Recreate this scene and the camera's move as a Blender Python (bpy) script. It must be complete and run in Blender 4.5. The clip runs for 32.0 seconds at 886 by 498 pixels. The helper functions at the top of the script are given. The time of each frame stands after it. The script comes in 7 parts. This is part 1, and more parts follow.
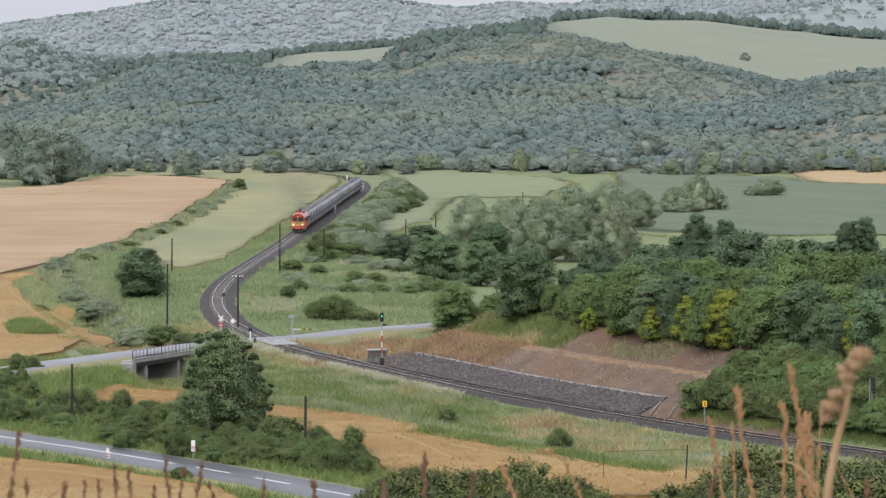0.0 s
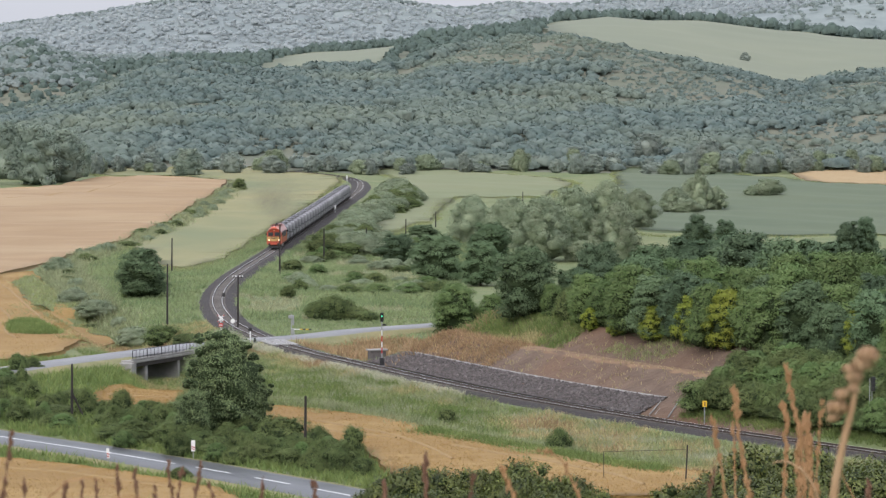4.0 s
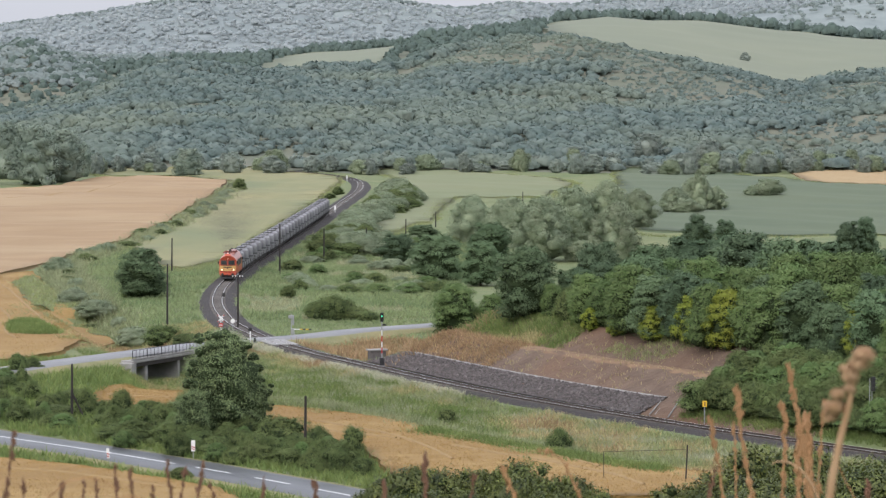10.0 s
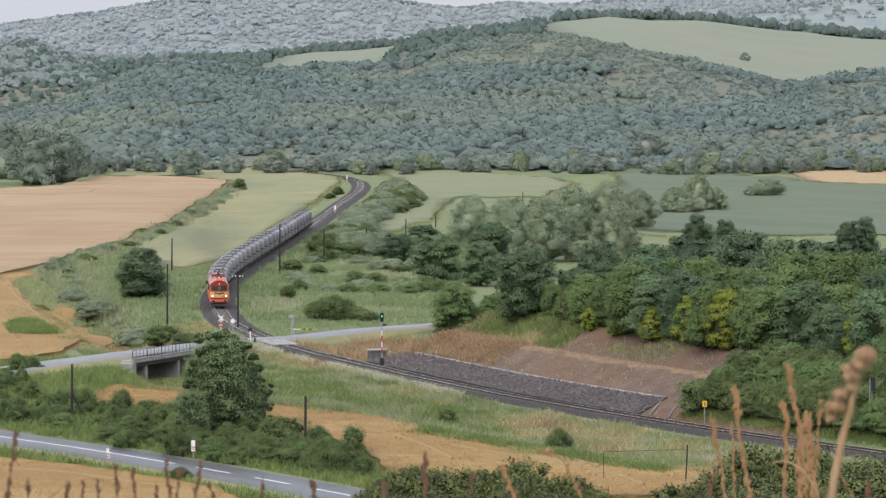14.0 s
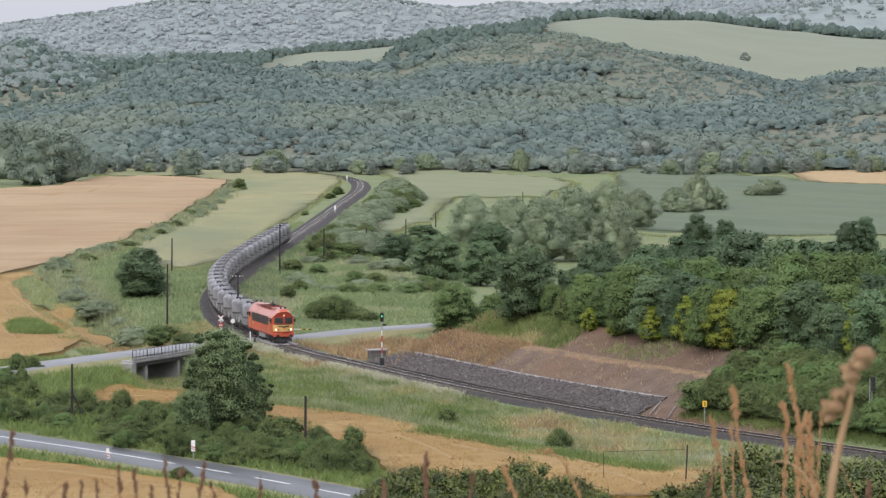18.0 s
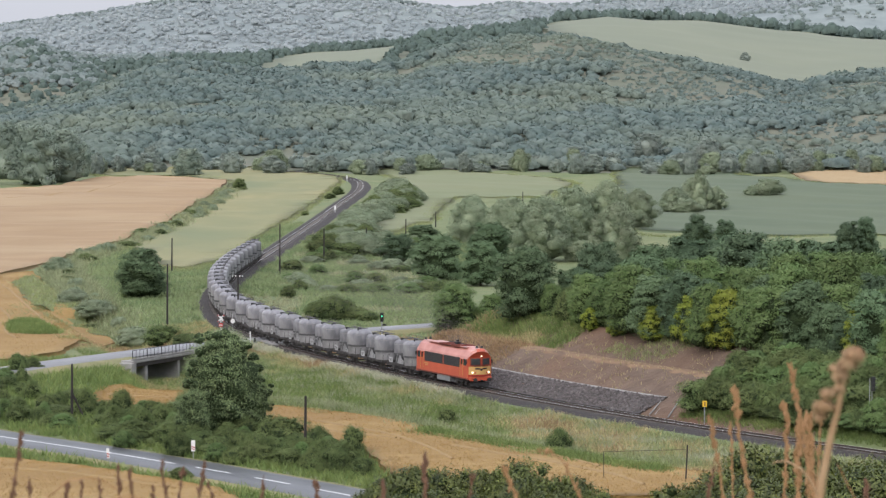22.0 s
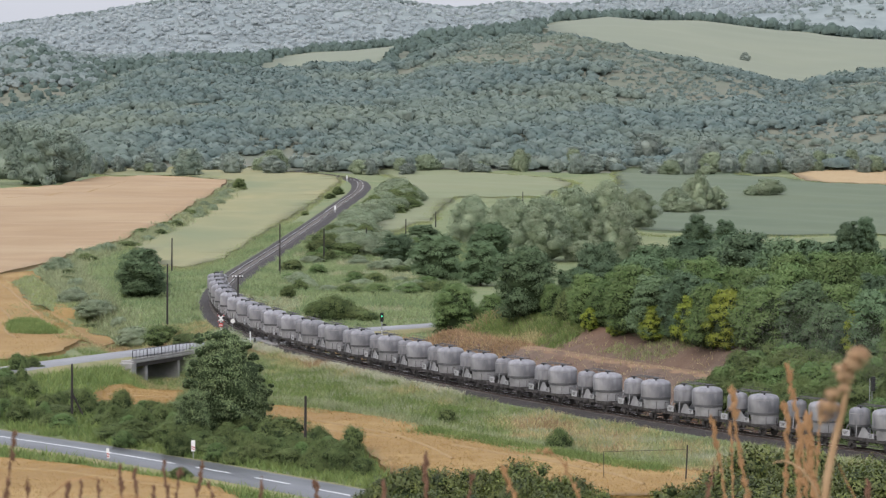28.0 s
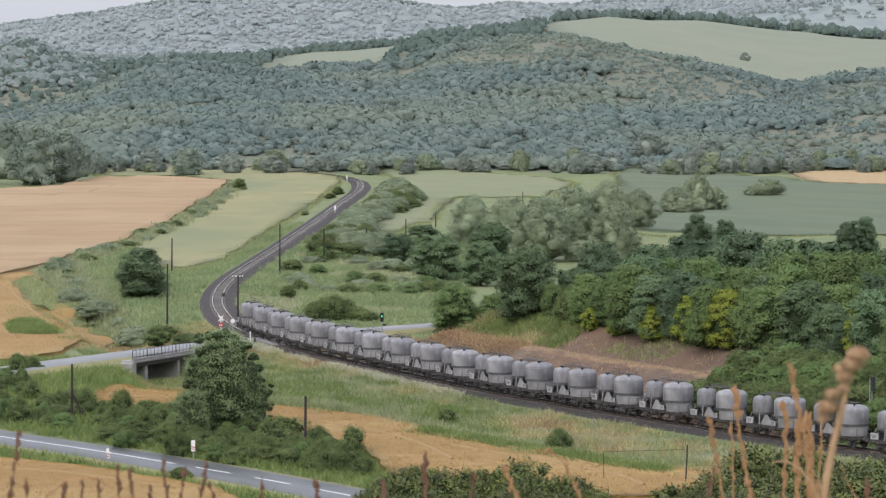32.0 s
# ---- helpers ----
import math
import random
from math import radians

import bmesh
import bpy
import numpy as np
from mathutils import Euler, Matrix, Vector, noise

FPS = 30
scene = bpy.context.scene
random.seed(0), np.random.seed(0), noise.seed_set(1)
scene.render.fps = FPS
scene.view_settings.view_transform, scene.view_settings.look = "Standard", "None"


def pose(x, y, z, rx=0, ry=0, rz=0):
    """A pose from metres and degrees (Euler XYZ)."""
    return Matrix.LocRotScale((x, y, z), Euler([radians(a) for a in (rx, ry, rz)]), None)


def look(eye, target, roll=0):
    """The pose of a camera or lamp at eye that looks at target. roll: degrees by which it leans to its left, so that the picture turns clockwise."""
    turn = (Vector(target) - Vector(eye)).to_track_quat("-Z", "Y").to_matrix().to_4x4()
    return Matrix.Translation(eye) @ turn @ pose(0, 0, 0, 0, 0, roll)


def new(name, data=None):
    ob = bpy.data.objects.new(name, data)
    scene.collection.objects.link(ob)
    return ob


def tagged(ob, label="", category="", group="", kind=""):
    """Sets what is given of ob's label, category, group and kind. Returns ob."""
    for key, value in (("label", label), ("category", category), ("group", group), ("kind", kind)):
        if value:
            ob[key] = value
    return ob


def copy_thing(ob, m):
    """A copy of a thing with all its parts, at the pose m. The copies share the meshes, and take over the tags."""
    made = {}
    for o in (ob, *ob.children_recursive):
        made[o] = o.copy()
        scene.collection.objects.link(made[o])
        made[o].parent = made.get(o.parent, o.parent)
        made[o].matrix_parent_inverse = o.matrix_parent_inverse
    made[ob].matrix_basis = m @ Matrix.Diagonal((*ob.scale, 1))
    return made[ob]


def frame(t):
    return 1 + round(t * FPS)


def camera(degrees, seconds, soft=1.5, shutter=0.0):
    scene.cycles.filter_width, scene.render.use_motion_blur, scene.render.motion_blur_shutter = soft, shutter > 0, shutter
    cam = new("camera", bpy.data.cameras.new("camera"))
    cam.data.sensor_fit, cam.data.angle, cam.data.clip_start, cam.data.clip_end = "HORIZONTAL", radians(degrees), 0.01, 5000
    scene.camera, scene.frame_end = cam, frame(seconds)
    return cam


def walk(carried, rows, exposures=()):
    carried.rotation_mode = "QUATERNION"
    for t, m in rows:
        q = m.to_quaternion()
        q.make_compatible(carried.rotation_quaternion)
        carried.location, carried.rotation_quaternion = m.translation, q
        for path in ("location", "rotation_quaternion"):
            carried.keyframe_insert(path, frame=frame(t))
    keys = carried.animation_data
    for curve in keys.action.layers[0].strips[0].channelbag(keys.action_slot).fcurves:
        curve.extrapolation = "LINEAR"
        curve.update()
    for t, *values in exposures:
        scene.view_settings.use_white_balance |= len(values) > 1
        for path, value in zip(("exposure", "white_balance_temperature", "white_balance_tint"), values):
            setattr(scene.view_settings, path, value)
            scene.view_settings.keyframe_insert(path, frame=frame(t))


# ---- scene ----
# ---- camera: it stands still on a hillside ----
cam = camera(15.4, 32.0, soft=1.3)
cam.data.dof.use_dof, cam.data.dof.focus_distance, cam.data.dof.aperture_fstop = True, 420.0, 38.0
EYE = pose(0, 0, 36, 86.8815)
walk(cam, [(0, EYE), (32.0, EYE)], exposures=[(0, 0.36, 6300, 14), (32.0, 0.36, 6300, 14)])

# ---- light: an even, rainy sky ----
world = bpy.data.worlds.new("overcast_sky")
scene.world = world
world.use_nodes = True
wt = world.node_tree
sky = wt.nodes.new("ShaderNodeTexSky")
sky.sky_type, sky.sun_disc = "NISHITA", False
sky.sun_elevation, sky.sun_rotation = radians(38), radians(207)
sky.air_density, sky.dust_density = 1.0, 4.0
grey = wt.nodes.new("ShaderNodeMixRGB")
grey.inputs[0].default_value = 0.72
grey.inputs[2].default_value = (7.6, 7.9, 8.4, 1)
wt.links.new(sky.outputs[0], grey.inputs[1])
# an overcast sky is about three times as bright overhead as at the horizon
up_way, split, rise, cloud = (wt.nodes.new("ShaderNode" + k) for k in ("TexCoord", "SeparateXYZ", "MapRange", "MixRGB"))
rise.inputs[3].default_value, rise.inputs[4].default_value = 1.0, 3.0
cloud.blend_type, cloud.inputs[0].default_value = "MULTIPLY", 1.0
wt.links.new(up_way.outputs["Generated"], split.inputs[0])
wt.links.new(split.outputs["Z"], rise.inputs[0])
wt.links.new(grey.outputs[0], cloud.inputs[1])
wt.links.new(rise.outputs[0], cloud.inputs[2])
wt.links.new(cloud.outputs[0], wt.nodes["Background"].inputs[0])
wt.nodes["Background"].inputs[1].default_value = 0.085
sun_data = bpy.data.lights.new("sun", "SUN")
sun_data.energy, sun_data.angle, sun_data.color = 1.3, radians(60), (1.0, 0.97, 0.93)
sun = new("sun", sun_data)
sun.matrix_basis = look((-55, -110, 95), (0, 0, 0))


# ---- materials ----
def surf(name, c1, c2, scale=1.0, rough=0.8, bump=0.0, bump_scale=None, metal=0.0, patch=None, patch_scale=0.05, patch_at=0.5, patch_soft=0.15,
         island=0.0, each=0.0, sheen=0.0, spec=0.3, stretch=(1, 1, 1), emit=0.0, coat=0.0, through_light=0.0):
    """A surface whose colour wanders between c1 and c2 (noise of `scale` per metre), with larger patches of a third colour,
    and a change of tone from island to island or from object to object."""
    m = bpy.data.materials.new(name)
    m.use_nodes = True
    t = m.node_tree
    b = t.nodes["Principled BSDF"]
    co = t.nodes.new("ShaderNodeTexCoord")
    mp = t.nodes.new("ShaderNodeMapping")
    mp.inputs["Scale"].default_value = stretch
    t.links.new(co.outputs["Object"], mp.inputs[0])

    def noise_at(s, detail=5.0):
        n = t.nodes.new("ShaderNodeTexNoise")
        n.inputs["Scale"].default_value, n.inputs["Detail"].default_value = s, detail
        t.links.new(mp.outputs[0], n.inputs["Vector"])
        return n.outputs["Fac"]

    def ramp(fac, lo, hi):
        r = t.nodes.new("ShaderNodeMapRange")
        r.inputs[1].default_value, r.inputs[2].default_value = lo, hi
        t.links.new(fac, r.inputs[0])
        return r.outputs[0]

    def mix(fac, a, c, mode="MIX"):
        x = t.nodes.new("ShaderNodeMixRGB")
        x.blend_type = mode
        for i, v in ((0, fac), (1, a), (2, c)):
            if isinstance(v, (float, int)):
                x.inputs[i].default_value = v
            elif isinstance(v, tuple):
                x.inputs[i].default_value = (*v, 1)
            else:
                t.links.new(v, x.inputs[i])
        return x.outputs[0]

    col = mix(ramp(noise_at(scale), 0.32, 0.68), c1, c2)
    if patch:
        col = mix(ramp(noise_at(patch_scale, 3.0), patch_at - patch_soft, patch_at + patch_soft), col, patch)
    for amount, node, socket in ((island, "ShaderNodeNewGeometry", "Random Per Island"), (each, "ShaderNodeObjectInfo", "Random")):
        if not amount:
            continue
        src = t.nodes.new(node).outputs[socket]
        hsv = t.nodes.new("ShaderNodeHueSaturation")
        r = t.nodes.new("ShaderNodeMapRange")
        r.inputs[3].default_value, r.inputs[4].default_value = 1 - amount, 1 + amount
        t.links.new(src, r.inputs[0])
        t.links.new(r.outputs[0], hsv.inputs["Value"])
        h = t.nodes.new("ShaderNodeMapRange")
        h.inputs[3].default_value, h.inputs[4].default_value = 0.5 - amount * 0.05, 0.5 + amount * 0.05
        w = t.nodes.new("ShaderNodeMath")
        w.operation, w.inputs[1].default_value = "MULTIPLY", 7.31
        f = t.nodes.new("ShaderNodeMath")
        f.operation = "FRACT"
        t.links.new(src, w.inputs[0])
        t.links.new(w.outputs[0], f.inputs[0])
        t.links.new(f.outputs[0], h.inputs[0])
        t.links.new(h.outputs[0], hsv.inputs["Hue"])
        t.links.new(col, hsv.inputs["Color"])
        col = hsv.outputs[0]
    t.links.new(col, b.inputs["Base Color"])
    b.inputs["Roughness"].default_value, b.inputs["Metallic"].default_value = rough, metal
    b.inputs["Specular IOR Level"].default_value = spec
    if coat:
        b.inputs["Coat Weight"].default_value, b.inputs["Coat Roughness"].default_value = coat, 0.15
    if sheen:
        b.inputs["Sheen Weight"].default_value, b.inputs["Sheen Roughness"].default_value = sheen, 0.6
    if emit:
        t.links.new(col, b.inputs["Emission Color"])
        b.inputs["Emission Strength"].default_value = emit
    if bump:
        k = t.nodes.new("ShaderNodeBump")
        k.inputs["Strength"].default_value, k.inputs["Distance"].default_value = 0.9, bump
        t.links.new(noise_at(bump_scale or scale * 3, 4.0), k.inputs["Height"])
        t.links.new(k.outputs[0], b.inputs["Normal"])
    if through_light:
        tr = t.nodes.new("ShaderNodeBsdfTranslucent")
        ms = t.nodes.new("ShaderNodeMixShader")
        ms.inputs[0].default_value = through_light
        t.links.new(col, tr.inputs[0])
        t.links.new(b.outputs[0], ms.inputs[1])
        t.links.new(tr.outputs[0], ms.inputs[2])
        t.links.new(ms.outputs[0], t.nodes["Material Output"].inputs[0])
    return m


GRASS = surf("meadow", (0.111, 0.130, 0.055), (0.159, 0.168, 0.078), 0.35, 0.9, 0.12, 1.6, patch=(0.095, 0.125, 0.048), patch_scale=0.035)
VERGE = surf("tall_verge", (0.115, 0.135, 0.06), (0.19, 0.18, 0.095), 0.5, 0.9, 0.2, 2.0, patch=(0.21, 0.18, 0.085), patch_scale=0.09)
MOWN = surf("mown_meadow", (0.170, 0.165, 0.076), (0.215, 0.195, 0.093), 0.1, 0.9, 0.06, 1.2, patch=(0.124, 0.142, 0.070), patch_scale=0.022, patch_at=0.54, stretch=(1, 0.35, 1))
PALE_FIELD = surf("pale_meadow", (0.119, 0.139, 0.067), (0.139, 0.156, 0.077), 0.1, 0.9, 0.04, 1.0, patch=(0.148, 0.157, 0.082), patch_scale=0.012)
CROP_GREEN = surf("green_crop", (0.061, 0.084, 0.045), (0.074, 0.097, 0.052), 0.1, 0.85, 0.04, 1.0, patch=(0.083, 0.102, 0.055), patch_scale=0.012)
WHEAT = surf("ripe_wheat", (0.223, 0.141, 0.050), (0.281, 0.188, 0.071), 0.9, 0.9, 0.25, 3.0, patch=(0.203, 0.122, 0.040), patch_scale=0.09, stretch=(0.45, 1, 1))
RUT = surf("trodden_wheat", (0.21, 0.138, 0.06), (0.25, 0.17, 0.077), 1.5, 0.95)
WHEAT_FAR = surf("ripe_wheat_far", (0.225, 0.148, 0.076), (0.262, 0.178, 0.095), 0.08, 0.9, 0.1, 1.2, patch=(0.285, 0.205, 0.115), patch_scale=0.02, patch_at=0.6, stretch=(0.5, 1, 1))
STUBBLE = surf("field_edge", (0.26, 0.18, 0.085), (0.3, 0.22, 0.115), 0.6, 0.9, 0.05, 3.0)
HILL_FIELD = surf("hill_meadow", (0.147, 0.16, 0.11), (0.163, 0.175, 0.12), 0.02, 0.9, patch=(0.14, 0.155, 0.107), patch_scale=0.004)
EARTH = surf("bare_earth", (0.082, 0.055, 0.039), (0.127, 0.090, 0.065), 0.5, 0.95, 0.25, 1.8, patch=(0.122, 0.069, 0.040), patch_scale=0.07, patch_at=0.55)
CART_TRACK = surf("cart_track", (0.165, 0.102, 0.06), (0.2, 0.133, 0.08), 0.6, 0.95, 0.05, 3.0)
BALLAST = surf("ballast", (0.023, 0.02, 0.019), (0.043, 0.038, 0.036), 6.0, 0.9, 0.06, 9.0, patch=(0.031, 0.025, 0.022), patch_scale=0.15)
RAIL_STEEL = surf("rail_steel", (0.7, 0.69, 0.68), (0.82, 0.81, 0.8), 3.0, 0.28, metal=1.0)
SLEEPER_MAT = surf("sleeper_concrete", (0.08, 0.072, 0.065), (0.11, 0.1, 0.09), 3.0, 0.9, 0.01, each=0.25)
ASPHALT = surf("wet_asphalt", (0.060, 0.061, 0.062), (0.075, 0.076, 0.078), 0.8, 0.42, 0.004, 30.0, patch=(0.047, 0.049, 0.050), patch_scale=0.12, spec=0.5)
ASPHALT_DRY = surf("worn_asphalt", (0.15, 0.15, 0.15), (0.185, 0.185, 0.182), 0.8, 0.5, 0.004, 30.0, patch=(0.135, 0.135, 0.135), patch_scale=0.15)
LINE_PAINT = surf("road_paint", (0.56, 0.56, 0.544), (0.624, 0.624, 0.608), 2.0, 0.5)
RIPRAP = surf("crushed_stone", (0.052, 0.046, 0.043), (0.097, 0.086, 0.082), 3.2, 0.9, 0.14, 4.0, patch=(0.042, 0.036, 0.034), patch_scale=0.3)
RAIL_SIDE = surf("rusty_rail_side", (0.035, 0.025, 0.021), (0.06, 0.045, 0.037), 4.0, 0.8)
STONE_LOOSE = surf("stone", (0.058, 0.050, 0.048), (0.107, 0.094, 0.089), 2.0, 0.9, island=0.35)
CONCRETE = surf("concrete", (0.228, 0.222, 0.21), (0.282, 0.276, 0.264), 1.5, 0.85, 0.01, patch=(0.18, 0.174, 0.162), patch_scale=0.6)
WOOD_POLE = surf("tarred_wood", (0.021, 0.018, 0.017), (0.036, 0.031, 0.028), 3.0, 0.8, stretch=(1, 1, 0.2))
GREY_METAL = surf("galvanised_steel", (0.252, 0.259, 0.266), (0.308, 0.315, 0.322), 2.0, 0.5, metal=0.4)
DARK_METAL = surf("dark_steel", (0.021, 0.021, 0.022), (0.042, 0.041, 0.039), 3.0, 0.6, metal=0.3)
WHITE_PAINT = surf("white_paint", (0.576, 0.576, 0.56), (0.64, 0.64, 0.624), 2.0, 0.5)
RED_PAINT = surf("red_paint", (0.320, 0.032, 0.029), (0.371, 0.045, 0.038), 2.0, 0.45)
BLACK_PAINT = surf("black_paint", (0.014, 0.014, 0.015), (0.025, 0.025, 0.025), 2.0, 0.5)
YELLOW_PAINT = surf("yellow_paint", (0.562, 0.352, 0.022), (0.6, 0.39, 0.038), 2.0, 0.5)
BARK = surf("bark", (0.035, 0.028, 0.021), (0.06, 0.05, 0.04), 2.5, 0.95, 0.03, stretch=(1, 1, 0.3))
# very dark green: shade inside the crowns, painted as a leaf colour
CORE = surf("inner_leaf_shade", (0.023, 0.036, 0.016), (0.036, 0.053, 0.023), 1.6, 0.9, 0.3, 5.0, spec=0.1)
LEAF_BUSH = surf("bush_leaves", (0.075, 0.105, 0.036), (0.145, 0.180, 0.070), 0.9, 0.75, island=0.15, each=0.18, spec=0.12, through_light=0.18)
LEAF_MID = surf("green_leaves", (0.081, 0.127, 0.061), (0.142, 0.202, 0.108), 0.9, 0.75, island=0.15, each=0.16, spec=0.12, through_light=0.18)
LEAF_DARK = surf("dark_green_leaves", (0.065, 0.101, 0.054), (0.113, 0.163, 0.094), 0.9, 0.75, island=0.15, each=0.16, spec=0.12, through_light=0.18)
# willow's own grey-green; its paleness also paints haze on mid-distance trees
LEAF_WILLOW = surf("grey_green_leaves", (0.161, 0.205, 0.122), (0.260, 0.302, 0.197), 0.8, 0.75, island=0.15, each=0.16, spec=0.12, through_light=0.18)
LEAF_YELLOW = surf("yellow_green_leaves", (0.19, 0.24, 0.03), (0.30, 0.335, 0.05), 0.4, 0.6, island=0.18, each=0.1, through_light=0.35)
LEAF_FRESH = surf("fresh_green_leaves", (0.087, 0.142, 0.045), (0.152, 0.210, 0.081), 0.9, 0.7, spec=0.15, island=0.15, each=0.16, through_light=0.18)
# near-black to bright range paints shaded hollows and highlights by noise
LEAF_SHRUB = surf("shrub_leaves_shade_mottle", (0.022, 0.036, 0.009), (0.135, 0.155, 0.034), 1.6, 0.45, island=0.15, each=0.12, through_light=0.18)
# LEAF_HAZE and LEAF_FAR: greens paled and blued in place of real haze
LEAF_HAZE = surf("haze_paled_leaves", (0.193, 0.235, 0.200), (0.262, 0.297, 0.248), 0.4, 0.8, island=0.05, each=0.2, spec=0.12, through_light=0.3)
LEAF_FAR = surf("haze_blued_leaves", (0.147, 0.189, 0.149), (0.242, 0.286, 0.219), 0.25, 0.8, island=0.15, each=0.12, spec=0.12, through_light=0.18)
LEAF_POPLAR = surf("fine_grey_green_leaves", (0.125, 0.172, 0.075), (0.240, 0.299, 0.144), 0.7, 0.75, island=0.15, spec=0.15, through_light=0.18)
# haze over the hillside is painted in as blue-grey leaf colour
WOOD_HILL = surf("hazed_hill_leaves", (0.107, 0.149, 0.138), (0.173, 0.213, 0.188), 0.1, 0.85, patch=(0.185, 0.217, 0.162), patch_scale=0.009, patch_at=0.58, island=0.05, spec=0.1, through_light=0.3)
# leaf green paled and greyed to paint the distance haze
WOOD_FAR = surf("hazed_far_leaves", (0.193, 0.237, 0.224), (0.259, 0.297, 0.277), 0.03, 0.9, island=0.03, spec=0.1, through_light=0.4)
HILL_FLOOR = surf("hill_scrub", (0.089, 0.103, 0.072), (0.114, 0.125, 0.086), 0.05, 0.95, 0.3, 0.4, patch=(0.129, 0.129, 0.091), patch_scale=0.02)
# pale, bluish tones of FAR_LAND and WOOD_RIDGE are haze put into colour
FAR_LAND = surf("hazed_far_land", (0.137, 0.163, 0.161), (0.195, 0.221, 0.214), 0.03, 0.95, patch=(0.208, 0.240, 0.214), patch_scale=0.0036, patch_at=0.58)
WOOD_RIDGE = surf("hazed_ridge_leaves", (0.276, 0.314, 0.314), (0.352, 0.386, 0.382), 0.02, 0.9, island=0.04, spec=0.1, through_light=0.4)


# ---- the lie of the land (metres; x to the east, y away from the hill on which the camera stands) ----
TRACK_PLAN = [(-72.3, 1208.6), (-54.8, 1177.1), (-41.4, 1143.8), (-32.6, 1109.0), (-28.0, 1073.4), (-26.1, 1037.4), (-25.5, 1001.4), (-25.8, 965.4), (-26.7, 929.4), (-27.8, 893.4), (-28.6, 857.4), (-29.5, 821.4), (-30.4, 785.4), (-31.4, 749.4), (-32.5, 713.4), (-33.5, 677.5), (-34.7, 641.5), (-36.0, 605.5), (-36.9, 569.5), (-36.5, 533.5), (-34.1, 497.6), (-29.0, 462.0), (-19.8, 427.4), (-6.5, 394.0), (8.5, 361.4), (26.5, 330.4), (40.2, 310.6)]


def lerp_smooth(a, b, x):
    t = np.clip((x - a) / (b - a), 0, 1)
    return t * t * (3 - 2 * t)


def spline(points, step):
    """Points every `step` metres or so along a smooth line through the plan's points."""
    p = np.array(points, float)
    q = np.vstack([2 * p[0] - p[1], p, 2 * p[-1] - p[-2]])
    out = []
    for i in range(1, len(q) - 2):
        a, b, c, d = q[i - 1:i + 3]
        n = max(1, int(round(np.hypot(*(c - b)) / step)))
        for u in np.arange(n) / n:
            out.append(0.5 * (2 * b + (c - a) * u + (2 * a - 5 * b + 4 * c - d) * u * u + (3 * b - a - 3 * c + d) * u ** 3))
    out.append(p[-1])
    return np.array(out)


def bent(p, heading, radius, length, step=12.0):
    """A line that goes on from p with a constant bend (radius > 0: to the left)."""
    out, h = [], heading
    for _ in range(int(length / step)):
        h += step / radius / 2
        p = p + step * np.array([math.cos(h), math.sin(h)])
        h += step / radius / 2
        out.append(p)
    return np.array(out)


def track_line():
    p = np.array(TRACK_PLAN, float)
    a, b = p[0] - p[1], p[-1] - p[-2]
    far = bent(p[0], math.atan2(a[1], a[0]), 300.0, 320.0)[::-1]
    near = bent(p[-1], math.atan2(b[1], b[0]), 420.0, 340.0)
    line = spline(np.vstack([far, p, near]), 3.0)
    arc = np.concatenate([[0], np.cumsum(np.hypot(*np.diff(line, axis=0).T))])
    origin = arc[np.argmin(np.hypot(*(line - p[0]).T))]
    return line, arc - origin


LINE, ARC = track_line()


def on_track(s, side=0.0):
    """Place and heading on the track at arc length s; side > 0: to the left of the way of travel."""
    s = np.asarray(s, float)
    x, y = np.interp(s, ARC, LINE[:, 0]), np.interp(s, ARC, LINE[:, 1])
    dx = np.interp(s + 2, ARC, LINE[:, 0]) - np.interp(s - 2, ARC, LINE[:, 0])
    dy = np.interp(s + 2, ARC, LINE[:, 1]) - np.interp(s - 2, ARC, LINE[:, 1])
    h = np.arctan2(dy, dx)
    return x - side * np.sin(h), y + side * np.cos(h), h


def to_line(x, y, line, arc):
    """Signed distance (left of the way positive) from a line, and the arc length there."""
    x, y = np.atleast_1d(np.asarray(x, float)), np.atleast_1d(np.asarray(y, float))
    q, s = np.empty(x.size), np.empty(x.size)
    a, d = line[:-1], np.diff(line, axis=0)
    l2 = (d ** 2).sum(1)
    few = np.arange(0, len(line), 8)
    reach = np.arange(-10, 10) if len(a) > 24 else np.arange(len(a))
    for i in range(0, x.size, 8000):
        px, py = x.ravel()[i:i + 8000], y.ravel()[i:i + 8000]
        if len(a) > 24:
            mid = few[((px[:, None] - line[few, 0]) ** 2 + (py[:, None] - line[few, 1]) ** 2).argmin(1)]
        else:
            mid = np.zeros(len(px), int)
        near_ = np.clip(mid[:, None] + reach, 0, len(a) - 1)
        ax, ay = px[:, None] - a[near_, 0], py[:, None] - a[near_, 1]
        dx, dy = d[near_, 0], d[near_, 1]
        u = np.clip((ax * dx + ay * dy) / l2[near_], 0, 1)
        ex, ey = ax - u * dx, ay - u * dy
        e = ex * ex + ey * ey
        k = e.argmin(1)
        r = np.arange(len(k))
        side = np.sign(dx[r, k] * ey[r, k] - dy[r, k] * ex[r, k])
        q[i:i + 8000] = np.sqrt(e[r, k]) * np.where(side == 0, 1, side)
        s[i:i + 8000] = arc[near_[r, k]] + u[r, k] * np.sqrt(l2[near_[r, k]])
    return q.reshape(x.shape), s.reshape(x.shape)


